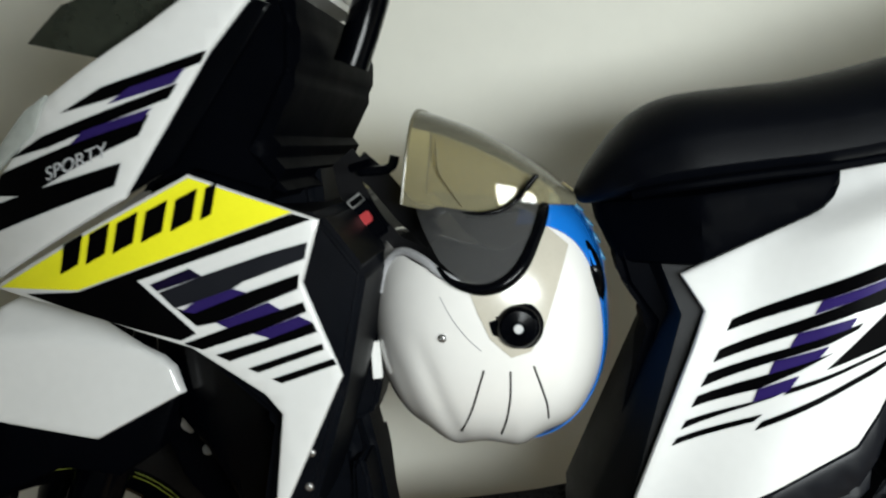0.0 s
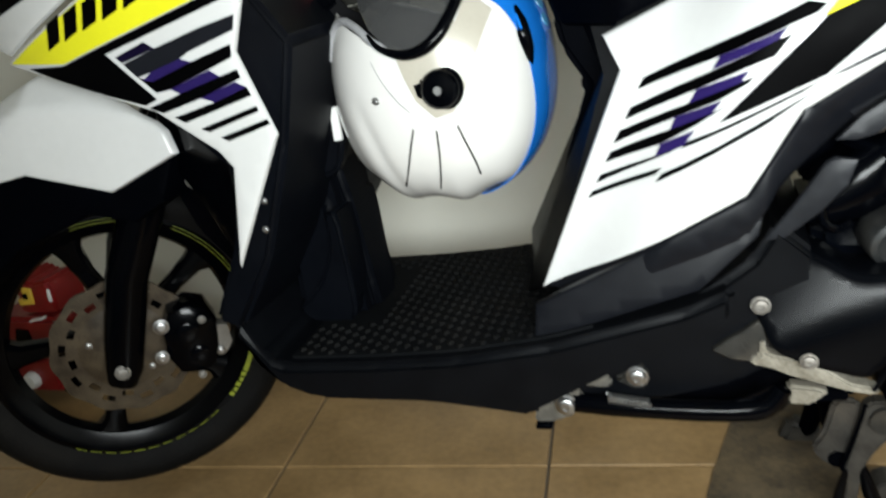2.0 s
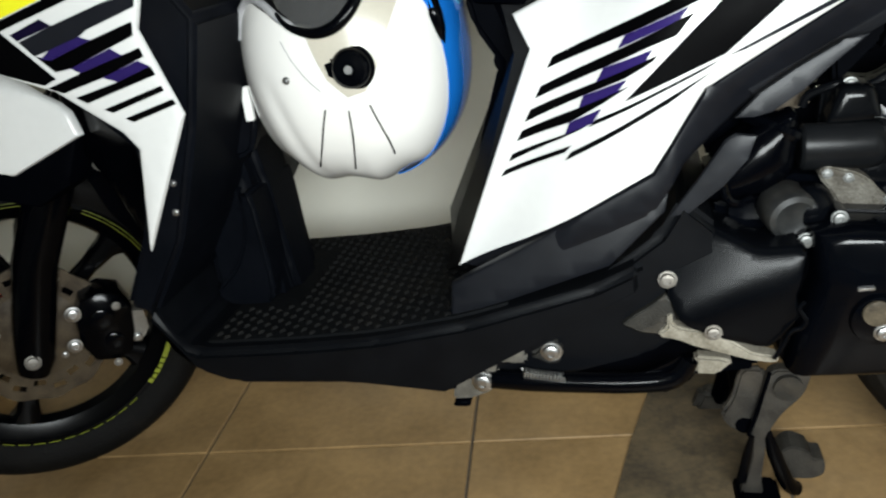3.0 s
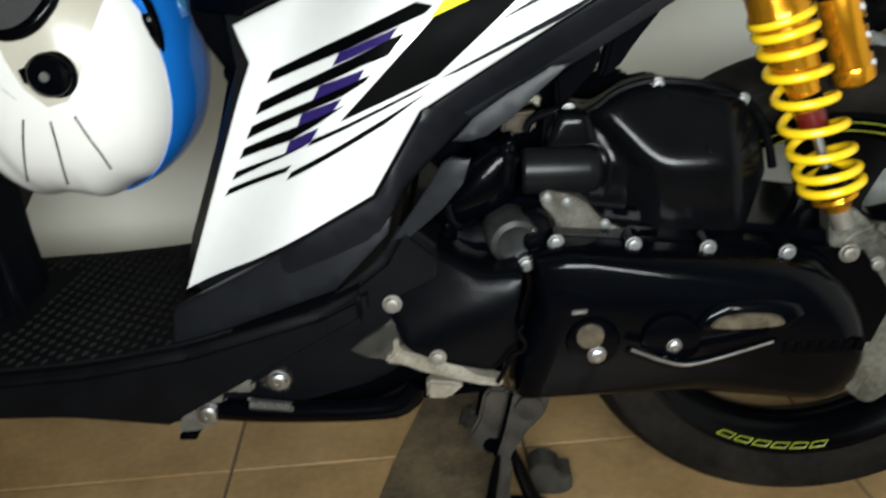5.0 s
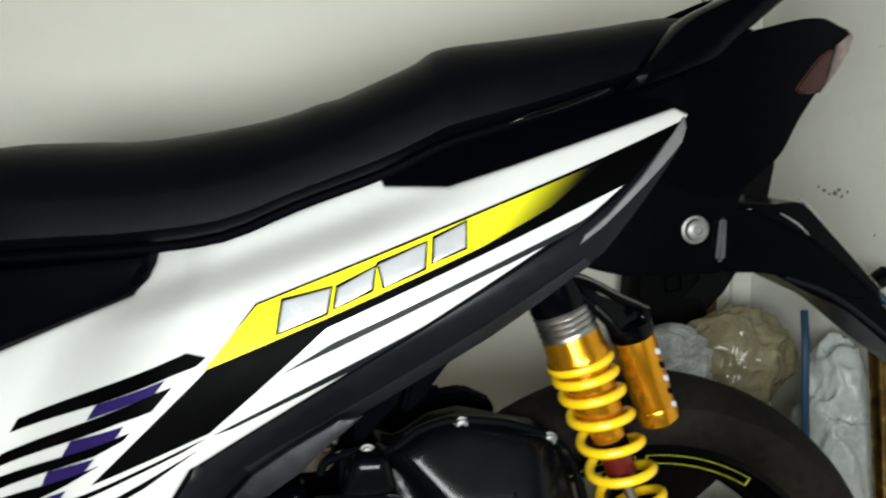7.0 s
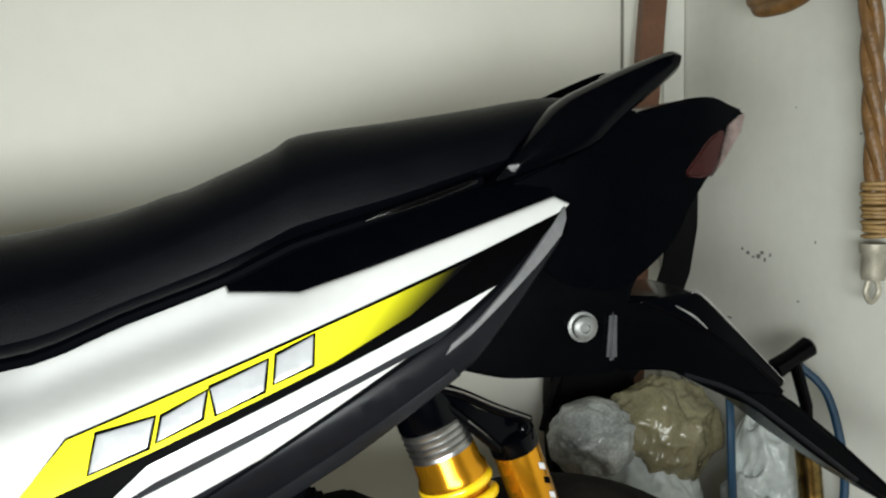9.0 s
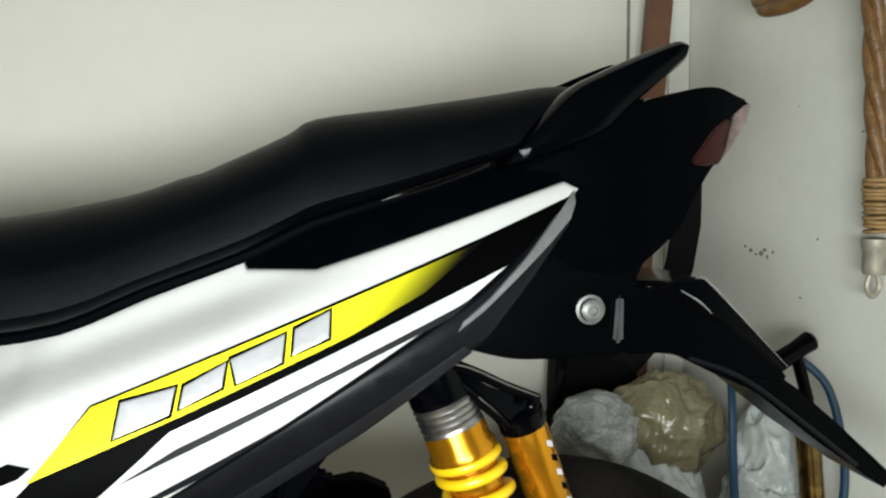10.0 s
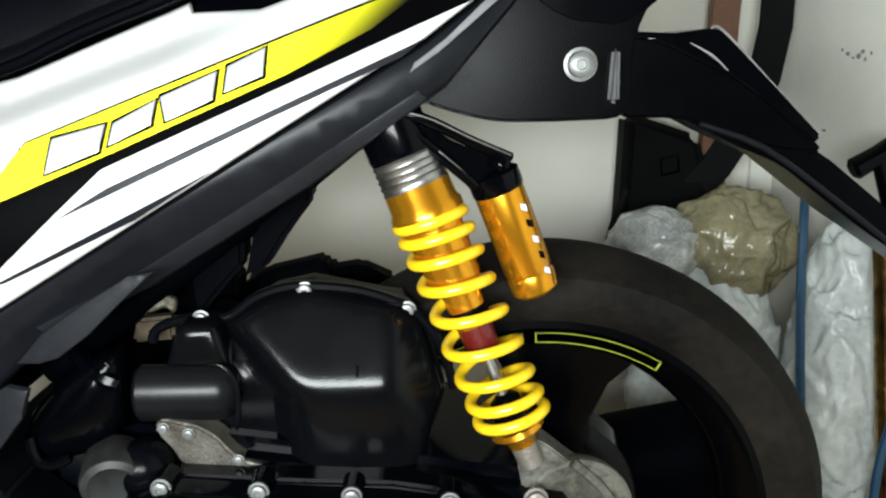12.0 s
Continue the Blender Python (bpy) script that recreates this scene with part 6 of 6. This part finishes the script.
for pts in (((0.037, 0.517), (0.030, 0.498), (0.021, 0.475), (0.009, 0.452)), ((0.060, 0.514), (0.058, 0.49), (0.053, 0.467), (0.046, 0.447)), ((0.081, 0.517), (0.086, 0.497), (0.090, 0.477), (0.0905, 0.460)), ((0.003, 0.585), (0.012, 0.566), (0.024, 0.548), (0.036, 0.535))):
    dark = pts[0][1] < 0.55
    part("groove", tube([(x, shell_y(x, z), z) for x, z in pts], 0.0011 if dark else 0.0005, 6, 5), material("grey_groove", (0.022, 0.021, 0.020), 0.6) if dark else GREY_PIPING, helmet)
part("shell_edge", tube([(HC.x + (HR.x - 0.001) * math.cos(radians(a)) / (abs(math.cos(radians(a))) ** POWER + abs(math.sin(radians(a))) ** POWER) ** (1 / POWER) * 0.985, HC.y - 0.022, HC.z + (HR.z - 0.001) * math.sin(radians(a)) / (abs(math.cos(radians(a))) ** POWER + abs(math.sin(radians(a))) ** POWER) ** (1 / POWER) * 0.985) for a in range(212, 300, 4)], 0.003, 6, 2), material("grey_rubber_edge", (0.03, 0.03, 0.04), 0.5), helmet)
part("edge_piping", tube([(x, shell_y(x, z) - 0.001, z) for x, z in ((-0.058, 0.586), (-0.053, 0.604), (-0.042, 0.620), (-0.028, 0.6245), (-0.010, 0.617), (0.004, 0.606), (0.020, 0.597))], 0.0042, 10, 5), GREY_PIPING, helmet, "grey knitted edge piping")
part("visor_seal", tube([(x, shell_y(x, z, 0.004) - 0.001, z) for x, z in ((0.096, 0.684), (0.1015, 0.679), (0.0995, 0.652), (0.090, 0.629), (0.077, 0.607), (0.061, 0.594), (0.040, 0.590), (0.016, 0.598), (0.004, 0.611))], [0.002, 0.0045, 0.0056, 0.0056, 0.0062, 0.0062, 0.0052, 0.003, 0.0015], 12, 5), BLACK_GLOSS, helmet, "black visor seal")
part("lens_edge", tube([(x, min(0.746, shell_y(x, z, 0.008) - 0.001), z) for x, z in ((0.0965, 0.684), (0.0855, 0.673), (0.0745, 0.662), (0.060, 0.6555), (0.043, 0.6545), (0.029, 0.6565))], [0.0022, 0.0030, 0.0026, 0.0022, 0.0018, 0.0008], 10, 5), BLACK_GLOSS, helmet, "dark edge of the inner visor")
# clear inner visor: the shell's own curve carried across the opening
VISOR_FIELDS = ([(-0.020, 0.668), (-0.008, 0.642), (0.006, 0.616), (0.026, 0.597), (0.052, 0.588), (0.070, 0.597), (0.070, 0.659), (0.045, 0.655)],
                [(0.070, 0.659), (0.070, 0.597), (0.086, 0.609), (0.099, 0.646), (0.104, 0.678), (0.099, 0.686), (0.086, 0.676)])
bm = ellipsoid(0.006)
for field in VISOR_FIELDS:
    split(bm, field)
keep(bm, [f for f in bm.faces if any(within(f.calc_center_median().x, f.calc_center_median().z, field) for field in VISOR_FIELDS)])
part("inner_visor", thicken(bm, 0.0015), VISOR_CLEAR, helmet, "smoke-grey inner visor")
VISOR = ((-0.013, 0.754, 0.667, 0.090), (0.002, 0.748, 0.662, 0.094), (0.022, 0.7395, 0.658, 0.097), (0.045, 0.728, 0.656, 0.098), (0.066, 0.715, 0.656, 0.097), (0.085, 0.7015, 0.657, 0.094), (0.104, 0.687, 0.657, 0.088), (0.119, 0.673, 0.655, 0.078), (0.131, 0.662, 0.652, 0.062))


def visor_row(k):
    """One bow of the visor from its near lower edge over the top; the front bows lean."""
    x, top, low, half = VISOR[k]
    row = []
    for j in range(25):
        t = math.pi * j / 24
        c, s = math.cos(t), max(0.0, math.sin(t))
        z = low + (top - low) * s ** 0.5
        row.append((x - 0.19 * max(0, 1 - k / 5) * (top - z), HC.y - half * math.copysign(abs(c) ** 0.5, c), z))
    return row


bm = bmesh.new()
made = [[bm.verts.new(p) for p in visor_row(k)] for k in range(len(VISOR))]
for a, b in zip(made, made[1:]):
    for j in range(24):
        bm.faces.new((a[j], a[j + 1], b[j + 1], b[j]))
part("visor", thicken(bm, 0.0016), VISOR_SMOKE, helmet, "amber tinted visor flipped up")
part("visor_crease", tube([(0.008, 0.7515, 0.722), (0.0075, 0.7515, 0.697), (0.013, 0.7515, 0.684), (0.027, 0.7515, 0.6605)], [0.0004, 0.0008, 0.0009, 0.0005], 6, 3), material("amber_crease", (0.07, 0.06, 0.032), 0.3), helmet)
part("visor_rim", tube(visor_row(0), 0.0015, 6), material("dull_amber_rim", (0.10, 0.088, 0.05), 0.3), helmet)

# chin strap with its buckle
def strap(points, width, thick, lean=(0, 1, 0)):
    rings = []
    for i, p in enumerate(points):
        p = Vector(p)
        d = (Vector(points[min(i + 1, len(points) - 1)]) - Vector(points[max(i - 1, 0)])).normalized()
        n = Vector(lean)
        n = (n - d * n.dot(d)).normalized()
        w = d.cross(n).normalized()
        rings.append([p + w * width / 2 + n * thick / 2, p - w * width / 2 + n * thick / 2, p - w * width / 2 - n * thick / 2, p + w * width / 2 - n * thick / 2])
    return loft(rings)


chin = part("chin_strap", strap([(-0.020, 0.79, 0.610), (-0.045, 0.785, 0.625), (-0.066, 0.79, 0.650), (-0.084, 0.80, 0.684), (-0.090, 0.81, 0.703), (-0.075, 0.815, 0.712)], 0.026, 0.003), WEBBING, helmet, "black webbing chin strap")
part("chin_strap", strap([(-0.010, 0.83, 0.625), (-0.035, 0.82, 0.655), (-0.060, 0.82, 0.690), (-0.080, 0.82, 0.710)], 0.024, 0.003), WEBBING, helmet)
part("buckle", prism([(-0.088, 0.664), (-0.064, 0.678), (-0.044, 0.643), (-0.066, 0.630)], 0.774, 0.786, 0.004, 3), BLACK_MATT, helmet, "black plastic buckle")
part("buckle_button", prism([(-0.074, 0.658), (-0.064, 0.664), (-0.059, 0.654), (-0.069, 0.648)], 0.7705, 0.776, 0.0015, 2), RED_BUTTON, helmet, "red release button")
part("buckle_slot", tube([(-0.083, 0.772, 0.672), (-0.070, 0.772, 0.680), (-0.066, 0.772, 0.674), (-0.078, 0.772, 0.666), (-0.083, 0.772, 0.672)], 0.0012, 6), STEEL, helmet)
part("strap_end", strap([(-0.094, 0.785, 0.660), (-0.086, 0.785, 0.643), (-0.082, 0.785, 0.632)], 0.012, 0.003), GREY_PIPING, helmet)
settle(helmet)

# ---- things in the corner ----
def leaning_board():
    t = thing("wooden_plank", (1.09, 1.42, 0), "brown wooden plank leaning in the room's corner", "plank")
    part("board", loft([[(x + dx, y + dy, z) for dx, dy in ((-0.020, 0.012), (-0.020, -0.010), (0.020, -0.010), (0.020, 0.012))] for x, y, z in ((1.098, 1.425, 0.0), (1.122, 1.435, 0.40), (1.138, 1.445, 0.72), (1.172, 1.46, 1.07), (1.196, 1.47, 1.42))]), WOOD, t, smooth=False)
    settle(t)


def shoulder_bag():
    t = thing("shoulder_bag", (1.06, 1.43, 0.30), "black nylon bag with a long strap, hanging on the wall", "bag")
    part("bag_body", prism([(0.985, 0.585), (1.095, 0.545), (1.120, 0.46), (1.115, 0.26), (0.985, 0.25), (0.975, 0.40)], 1.395, 1.462, 0.014, 3), BAG_BLACK, t)
    part("bag_strap", strap([(1.085, 1.40, 0.46), (1.120, 1.395, 0.50), (1.158, 1.395, 0.56), (1.186, 1.40, 0.63), (1.200, 1.405, 0.70), (1.208, 1.42, 0.78), (1.212, 1.46, 0.85), (1.214, 1.49, 0.87)], 0.048, 0.006, (0, 1, 0.1)), WEBBING, t)
    part("strap_buckle", tube([(1.035, 1.388, 0.515), (1.060, 1.388, 0.52), (1.062, 1.388, 0.495), (1.037, 1.388, 0.49), (1.035, 1.388, 0.515)], 0.0022, 8), BLACK_GLOSS, t)
    part("strap_tail", tube([(0.985, 1.39, 0.47), (0.968, 1.385, 0.43), (0.955, 1.385, 0.385)], 0.005, 8, 4), WEBBING, t)
    part("strap_hook", tube([(1.214, 1.514, 0.872), (1.214, 1.49, 0.868), (1.214, 1.483, 0.878)], 0.004, 8, 3), STEEL, t)
    settle(t)


leaning_board()
shoulder_bag()
for seed, centre, size, mat, name, label in (
        (3.1, (1.100, 1.27, 0.410), (0.086, 0.07, 0.076), BAG_TAN, "plastic_bag", "crumpled tan plastic bag lying on the heap"),
        (7.7, (0.990, 1.25, 0.412), (0.062, 0.06, 0.056), BAG_THIN, "plastic_bag", "crumpled clear plastic bag lying on the heap"),
        (1.9, (1.070, 1.265, 0.198), (0.105, 0.085, 0.212), BAG_CLEAR, "plastic_sack", "full translucent plastic sack standing on the floor"),
        (5.3, (1.227, 1.205, 0.212), (0.062, 0.072, 0.232), BAG_CLEAR, "plastic_sack", "tall translucent plastic sack standing on the floor")):
    t = thing(name, (centre[0], centre[1], max(0.0, centre[2] - size[2])), label, "bag", "heap of plastic bags")
    part("film", crumple(centre, size, seed, 0.21 if mat is BAG_TAN else 0.17, 6), mat, t, sharp=180)
    top = Vector(centre) + Vector((0.1 * size[0], 0.25 * size[1], 0.78 * size[2]))
    part("tied_neck", crumple(top, (size[0] * 0.28, size[1] * 0.28, size[2] * 0.22), seed + 2, 0.5, 4), mat, t, sharp=75)
    settle(t)
cord = tagged(part("cord", tube([(1.168, 1.20, 0.495), (1.158, 1.175, 0.45), (1.156, 1.165, 0.37), (1.160, 1.160, 0.28), (1.168, 1.160, 0.18), (1.178, 1.165, 0.06), (1.18, 1.17, 0.004)], 0.0056, 8, 5), BLUE_CORD), "blue nylon cord tied round the plastic sack", "cord")
tagged(part("cord", tube([(1.222, 1.118, 0.535), (1.252, 1.105, 0.50), (1.268, 1.095, 0.43), (1.270, 1.09, 0.36), (1.250, 1.085, 0.27), (1.232, 1.085, 0.18), (1.228, 1.085, 0.08), (1.225, 1.085, 0.004)], 0.0056, 8, 5), BLUE_CORD), "blue nylon cord hanging from the pump", "cord")
pump = thing("hand_pump", (1.262, 1.11, 0), "worn brass hand pump with a black handle, leaning on the wall", "pump")
part("barrel", lathe([(0, 0), (0, 0.016), (0.46, 0.016), (0.465, 0.012), (0.47, 0)], (1.272, 1.102, 0.0), (-0.048, 0.012, 0.50), 24), BRASS, pump)
part("rod", tube([(1.230, 1.112, 0.45), (1.228, 1.112, 0.485), (1.209, 1.112, 0.546)], 0.008, 10), BLACK_GLOSS, pump)
part("handle", tube([(1.180, 1.112, 0.533), (1.183, 1.112, 0.5345), (1.207, 1.112, 0.5485), (1.230, 1.112, 0.562), (1.233, 1.112, 0.5635)], [0.010, 0.0135, 0.012, 0.0135, 0.010], 14), BLACK_GLOSS, pump, "thick black pump handle")
part("foot", prism([(1.235, 0.0), (1.285, 0.0), (1.285, 0.012), (1.235, 0.012)], 1.06, 1.14, 0.003, 2), BLACK_MATT, pump)
settle(pump)

# rope bundle on the east wall
rope = thing("rope", (1.262, 1.05, 0.62), "thick brown twisted rope hanging from a nail on the wall", "rope")
spine = [Vector((1.247 + 0.016 * k / 40, 1.058 - 0.012 * k / 40, 1.12 - 0.36 * k / 40)) for k in range(41)]
for s in range(3):
    pts = []
    for k, p in enumerate(spine):
        a = 2 * math.pi * (k / 21 + s / 3)
        pts.append(p + Vector((0.006 + 0.0062 * math.cos(a), 0.0062 * math.sin(a), 0)))
    part("strand", tube(pts, 0.0080, 10), ROPE, rope)
for k in range(12):
    part("binding", lathe([(-0.0026, 0.0155), (-0.0012, 0.0172 + 0.0008 * (k % 3)), (0.0012, 0.0172 + 0.0008 * (k % 3)), (0.0026, 0.0155)], (1.268 + 0.0004 * k, 1.046, 0.770 - 0.0056 * k), (0.06 * math.sin(2.1 * k), 0.05 * math.cos(1.7 * k), 1), 20), TWINE, rope)
part("end_fitting", lathe([(0, 0), (0, 0.0125), (0.006, 0.0145), (0.030, 0.0140), (0.034, 0.0165), (0.044, 0.0165), (0.046, 0)], (1.268, 1.046, 0.655), (0, 0, 1), 20), material("pale_corroded_metal", (0.45, 0.42, 0.34), 0.5, metal=0.4, vary=0.4, scale=70), rope)
part("end_ring", tube([(1.262, 1.046, 0.655), (1.258, 1.046, 0.640), (1.266, 1.046, 0.628), (1.276, 1.046, 0.640), (1.272, 1.046, 0.655)], 0.0035, 8, 4), material("pale_ring_metal", (0.45, 0.42, 0.34), 0.5, metal=0.4, vary=0.4), rope)
for s in range(2):
    loop = [Vector(p) for p in ((1.250, 1.06, 1.09), (1.236, 1.10, 1.035), (1.225, 1.15, 1.004), (1.210, 1.20, 1.000), (1.215, 1.225, 1.012), (1.228, 1.215, 1.05), (1.245, 1.15, 1.10))]
    part("strand", tube([p + Vector((0, 0.006 * (1 if s else -1), 0.012 * s)) for p in loop], 0.0105, 10, 5), ROPE, rope)
part("nail", tube([(1.30, 1.075, 1.105), (1.255, 1.07, 1.115)], 0.003, 8), STEEL, rope)
settle(rope)

# specks and scuffs on the walls
SPECK = material("grey_wall_scuff", (0.27, 0.27, 0.24), 0.9, vary=0.4, scale=200)
for a, b, z, w, h in ((0, 0.2195, 0.656, 0.011, 0.008), (0, 0.194, 0.659, 0.009, 0.006), (0, 0.235, 0.652, 0.006, 0.006), (0, 0.180, 0.664, 0.006, 0.005), (0, 0.2965, 0.874, 0.0028, 0.0028), (0, 0.342, 0.687, 0.004, 0.004), (0, 0.419, 0.832, 0.005, 0.003), (0, 0.228, 0.662, 0.010, 0.006), (0, 0.207, 0.654, 0.007, 0.004), (0, 0.247, 0.660, 0.005, 0.007), (0, 0.31, 0.60, 0.006, 0.003), (0, 0.150, 0.55, 0.012, 0.004)):
    bm = bmesh.new()
    ring = []
    for k in range(9):
        t = 2 * math.pi * k / 9
        r = 1 + 0.4 * noise.noise(Vector((b * 50 + k, z * 40, 0)))
        ring.append(bm.verts.new(room(-0.0012, b + w * r * 0.5 * math.cos(t), z + h * r * 0.5 * math.sin(t))))
    bm.faces.new(ring)
    tagged(part("scuff", bm, SPECK), "small grey scuff on the white wall", "stain", kind="structure")
bm = lathe([(0, 0.005), (0.0015, 0.004), (0.0015, 0)], room(-1.332, 0.0, 0.713), -UY, 10)
tagged(part("wall_plug", bm, SPECK), "small dark plug in the cream wall", "plug", kind="structure")
tagged(part("trim", slab(-0.118, -0.114, -0.002, 0.004, 0.0, 2.39), material("grey_gap_filler", (0.25, 0.24, 0.21), 0.8, vary=0.2), smooth=False), "thin grey joint strip on the cream wall", "trim", kind="structure")
tagged(part("trim", slab(-0.040, -0.002, 0.0, 0.010, 0.0, 2.39), WALL_SIDE, smooth=False), "painted strip in the room's corner", "trim", kind="structure")

# red toy behind the front wheel
toy = thing("toy_truck", (-0.87, 1.06, 0), "red plastic toy truck with a yellow badge, on the floor", "toy")
part("chassis", prism([(-0.975, 0.018), (-0.78, 0.018), (-0.78, 0.108), (-0.96, 0.108)], 1.03, 1.10, 0.004, 2), BLACK_MATT, toy)
part("bumper", prism([(-0.965, 0.022), (-0.815, 0.022), (-0.815, 0.088), (-0.935, 0.088)], 1.008, 1.034, 0.006, 2), RED_TOY, toy)
part("body", prism([(-0.955, 0.110), (-0.775, 0.110), (-0.772, 0.150), (-0.785, 0.168), (-0.93, 0.172), (-0.950, 0.150)], 1.01, 1.11, 0.008, 2), RED_TOY, toy)
part("cab", prism([(-0.862, 0.174), (-0.782, 0.176), (-0.778, 0.205), (-0.788, 0.238), (-0.825, 0.230), (-0.838, 0.246), (-0.858, 0.240)], 1.02, 1.10, 0.006, 2), RED_TOY, toy, "red toy cab")
part("badge", prism([(-0.856, 0.192), (-0.824, 0.194), (-0.822, 0.224), (-0.842, 0.226), (-0.844, 0.206), (-0.856, 0.204)], 1.0165, 1.021, 0.001, 1), TOY_YELLOW, toy)
part("badge", prism([(-0.842, 0.204), (-0.832, 0.205), (-0.832, 0.216), (-0.842, 0.215)], 1.0145, 1.017, 0.0006, 1), BLACK_GLOSS, toy)
part("wing", prism([(-0.790, 0.198), (-0.784, 0.198), (-0.782, 0.222), (-0.788, 0.222)], 1.0165, 1.021, 0.001, 1), WHITE_CAP, toy)
part("grille", prism([(-0.89, 0.112), (-0.845, 0.112), (-0.848, 0.148), (-0.875, 0.150)], 1.0075, 1.0115, 0.001, 1), BLACK_GLOSS, toy)
part("wiper", prism([(-0.835, 0.164), (-0.80, 0.171), (-0.798, 0.176), (-0.835, 0.168)], 1.004, 1.012, 0.001, 1), WHITE_CAP, toy)
for x in (-0.945, -0.83):
    part("wheel", lathe([(0, 0), (0, 0.012), (0.002, 0.020), (0.012, 0.020), (0.012, 0)], (x, 1.038, 0.020), (0, 1, 0), 20), BLACK_GLOSS, toy)
part("lamp", lathe([(-0.004, 0), (-0.004, 0.013), (0.004, 0.0165), (0.012, 0.0165), (0.012, 0)], (-0.872, 0.998, 0.048), (0, 1, 0), 24), WHITE_CAP, toy, "round white toy lamp")
settle(toy)

# thin strip under the stand, darker than the tiles
left = [(0.3425, 1.085), (0.335, 1.043), (0.308, 0.90), (0.281, 0.753), (0.262, 0.65), (0.24, 0.53)]
rings = []
for i, (x, y) in enumerate(left):
    wob = 0.002 * math.sin(i * 2.3)
    rings.append([(x + wob, y, 0.0035), (x + 0.145 - wob, y - 0.014, 0.0035), (x + 0.145 - wob, y - 0.014, 0.0005), (x + wob, y, 0.0005)])
tagged(part("floor_strip", loft(rings), STRIP_BROWN), "thin blotchy brown strip on the floor under the centre stand", "mat")

# ---- floor tiles ----
A0 = Vector((0.092, 0.897, 0)) - CORNER
a0, b0 = A0.dot(UX), -A0.dot(UY)
SIZE, GAP = 0.388, 0.004
bm = bmesh.new()
h = (SIZE - GAP) / 2
f = bm.faces.new([bm.verts.new((x * h, y * h, -0.006)) for x, y in ((-1, -1), (1, -1), (1, 1), (-1, 1))])
out = bmesh.ops.extrude_face_region(bm, geom=[f])
bmesh.ops.translate(bm, verts=[v for v in out["geom"] if isinstance(v, bmesh.types.BMVert)], vec=(0, 0, 0.006))
bmesh.ops.bevel(bm, geom=[e for e in bm.edges if all(v.co.z > -0.001 for v in e.verts)], offset=0.0012, segments=1, affect="EDGES")
bmesh.ops.recalc_face_normals(bm, faces=bm.faces)
tile_mesh = bpy.data.meshes.new("tile")
bm.to_mesh(tile_mesh)
bm.free()
tile_mesh.materials.append(TILE)
for i in range(-8, 5):
    for j in range(-4, 9):
        a, b = a0 + (i + 0.5) * SIZE, b0 + (j + 0.5) * SIZE
        if -3.3 + SIZE / 2 < a < -SIZE / 2 + 0.30 and -0.30 + SIZE / 2 < b < 2.6:
            t = new("tile", tile_mesh)
            t.parent = floor
            t.matrix_basis = Matrix.Translation(room(a, b, 0.0)) @ Matrix.Rotation(TURN + math.pi / 2 * ((i * 7 + j * 3) % 4), 4, "Z")
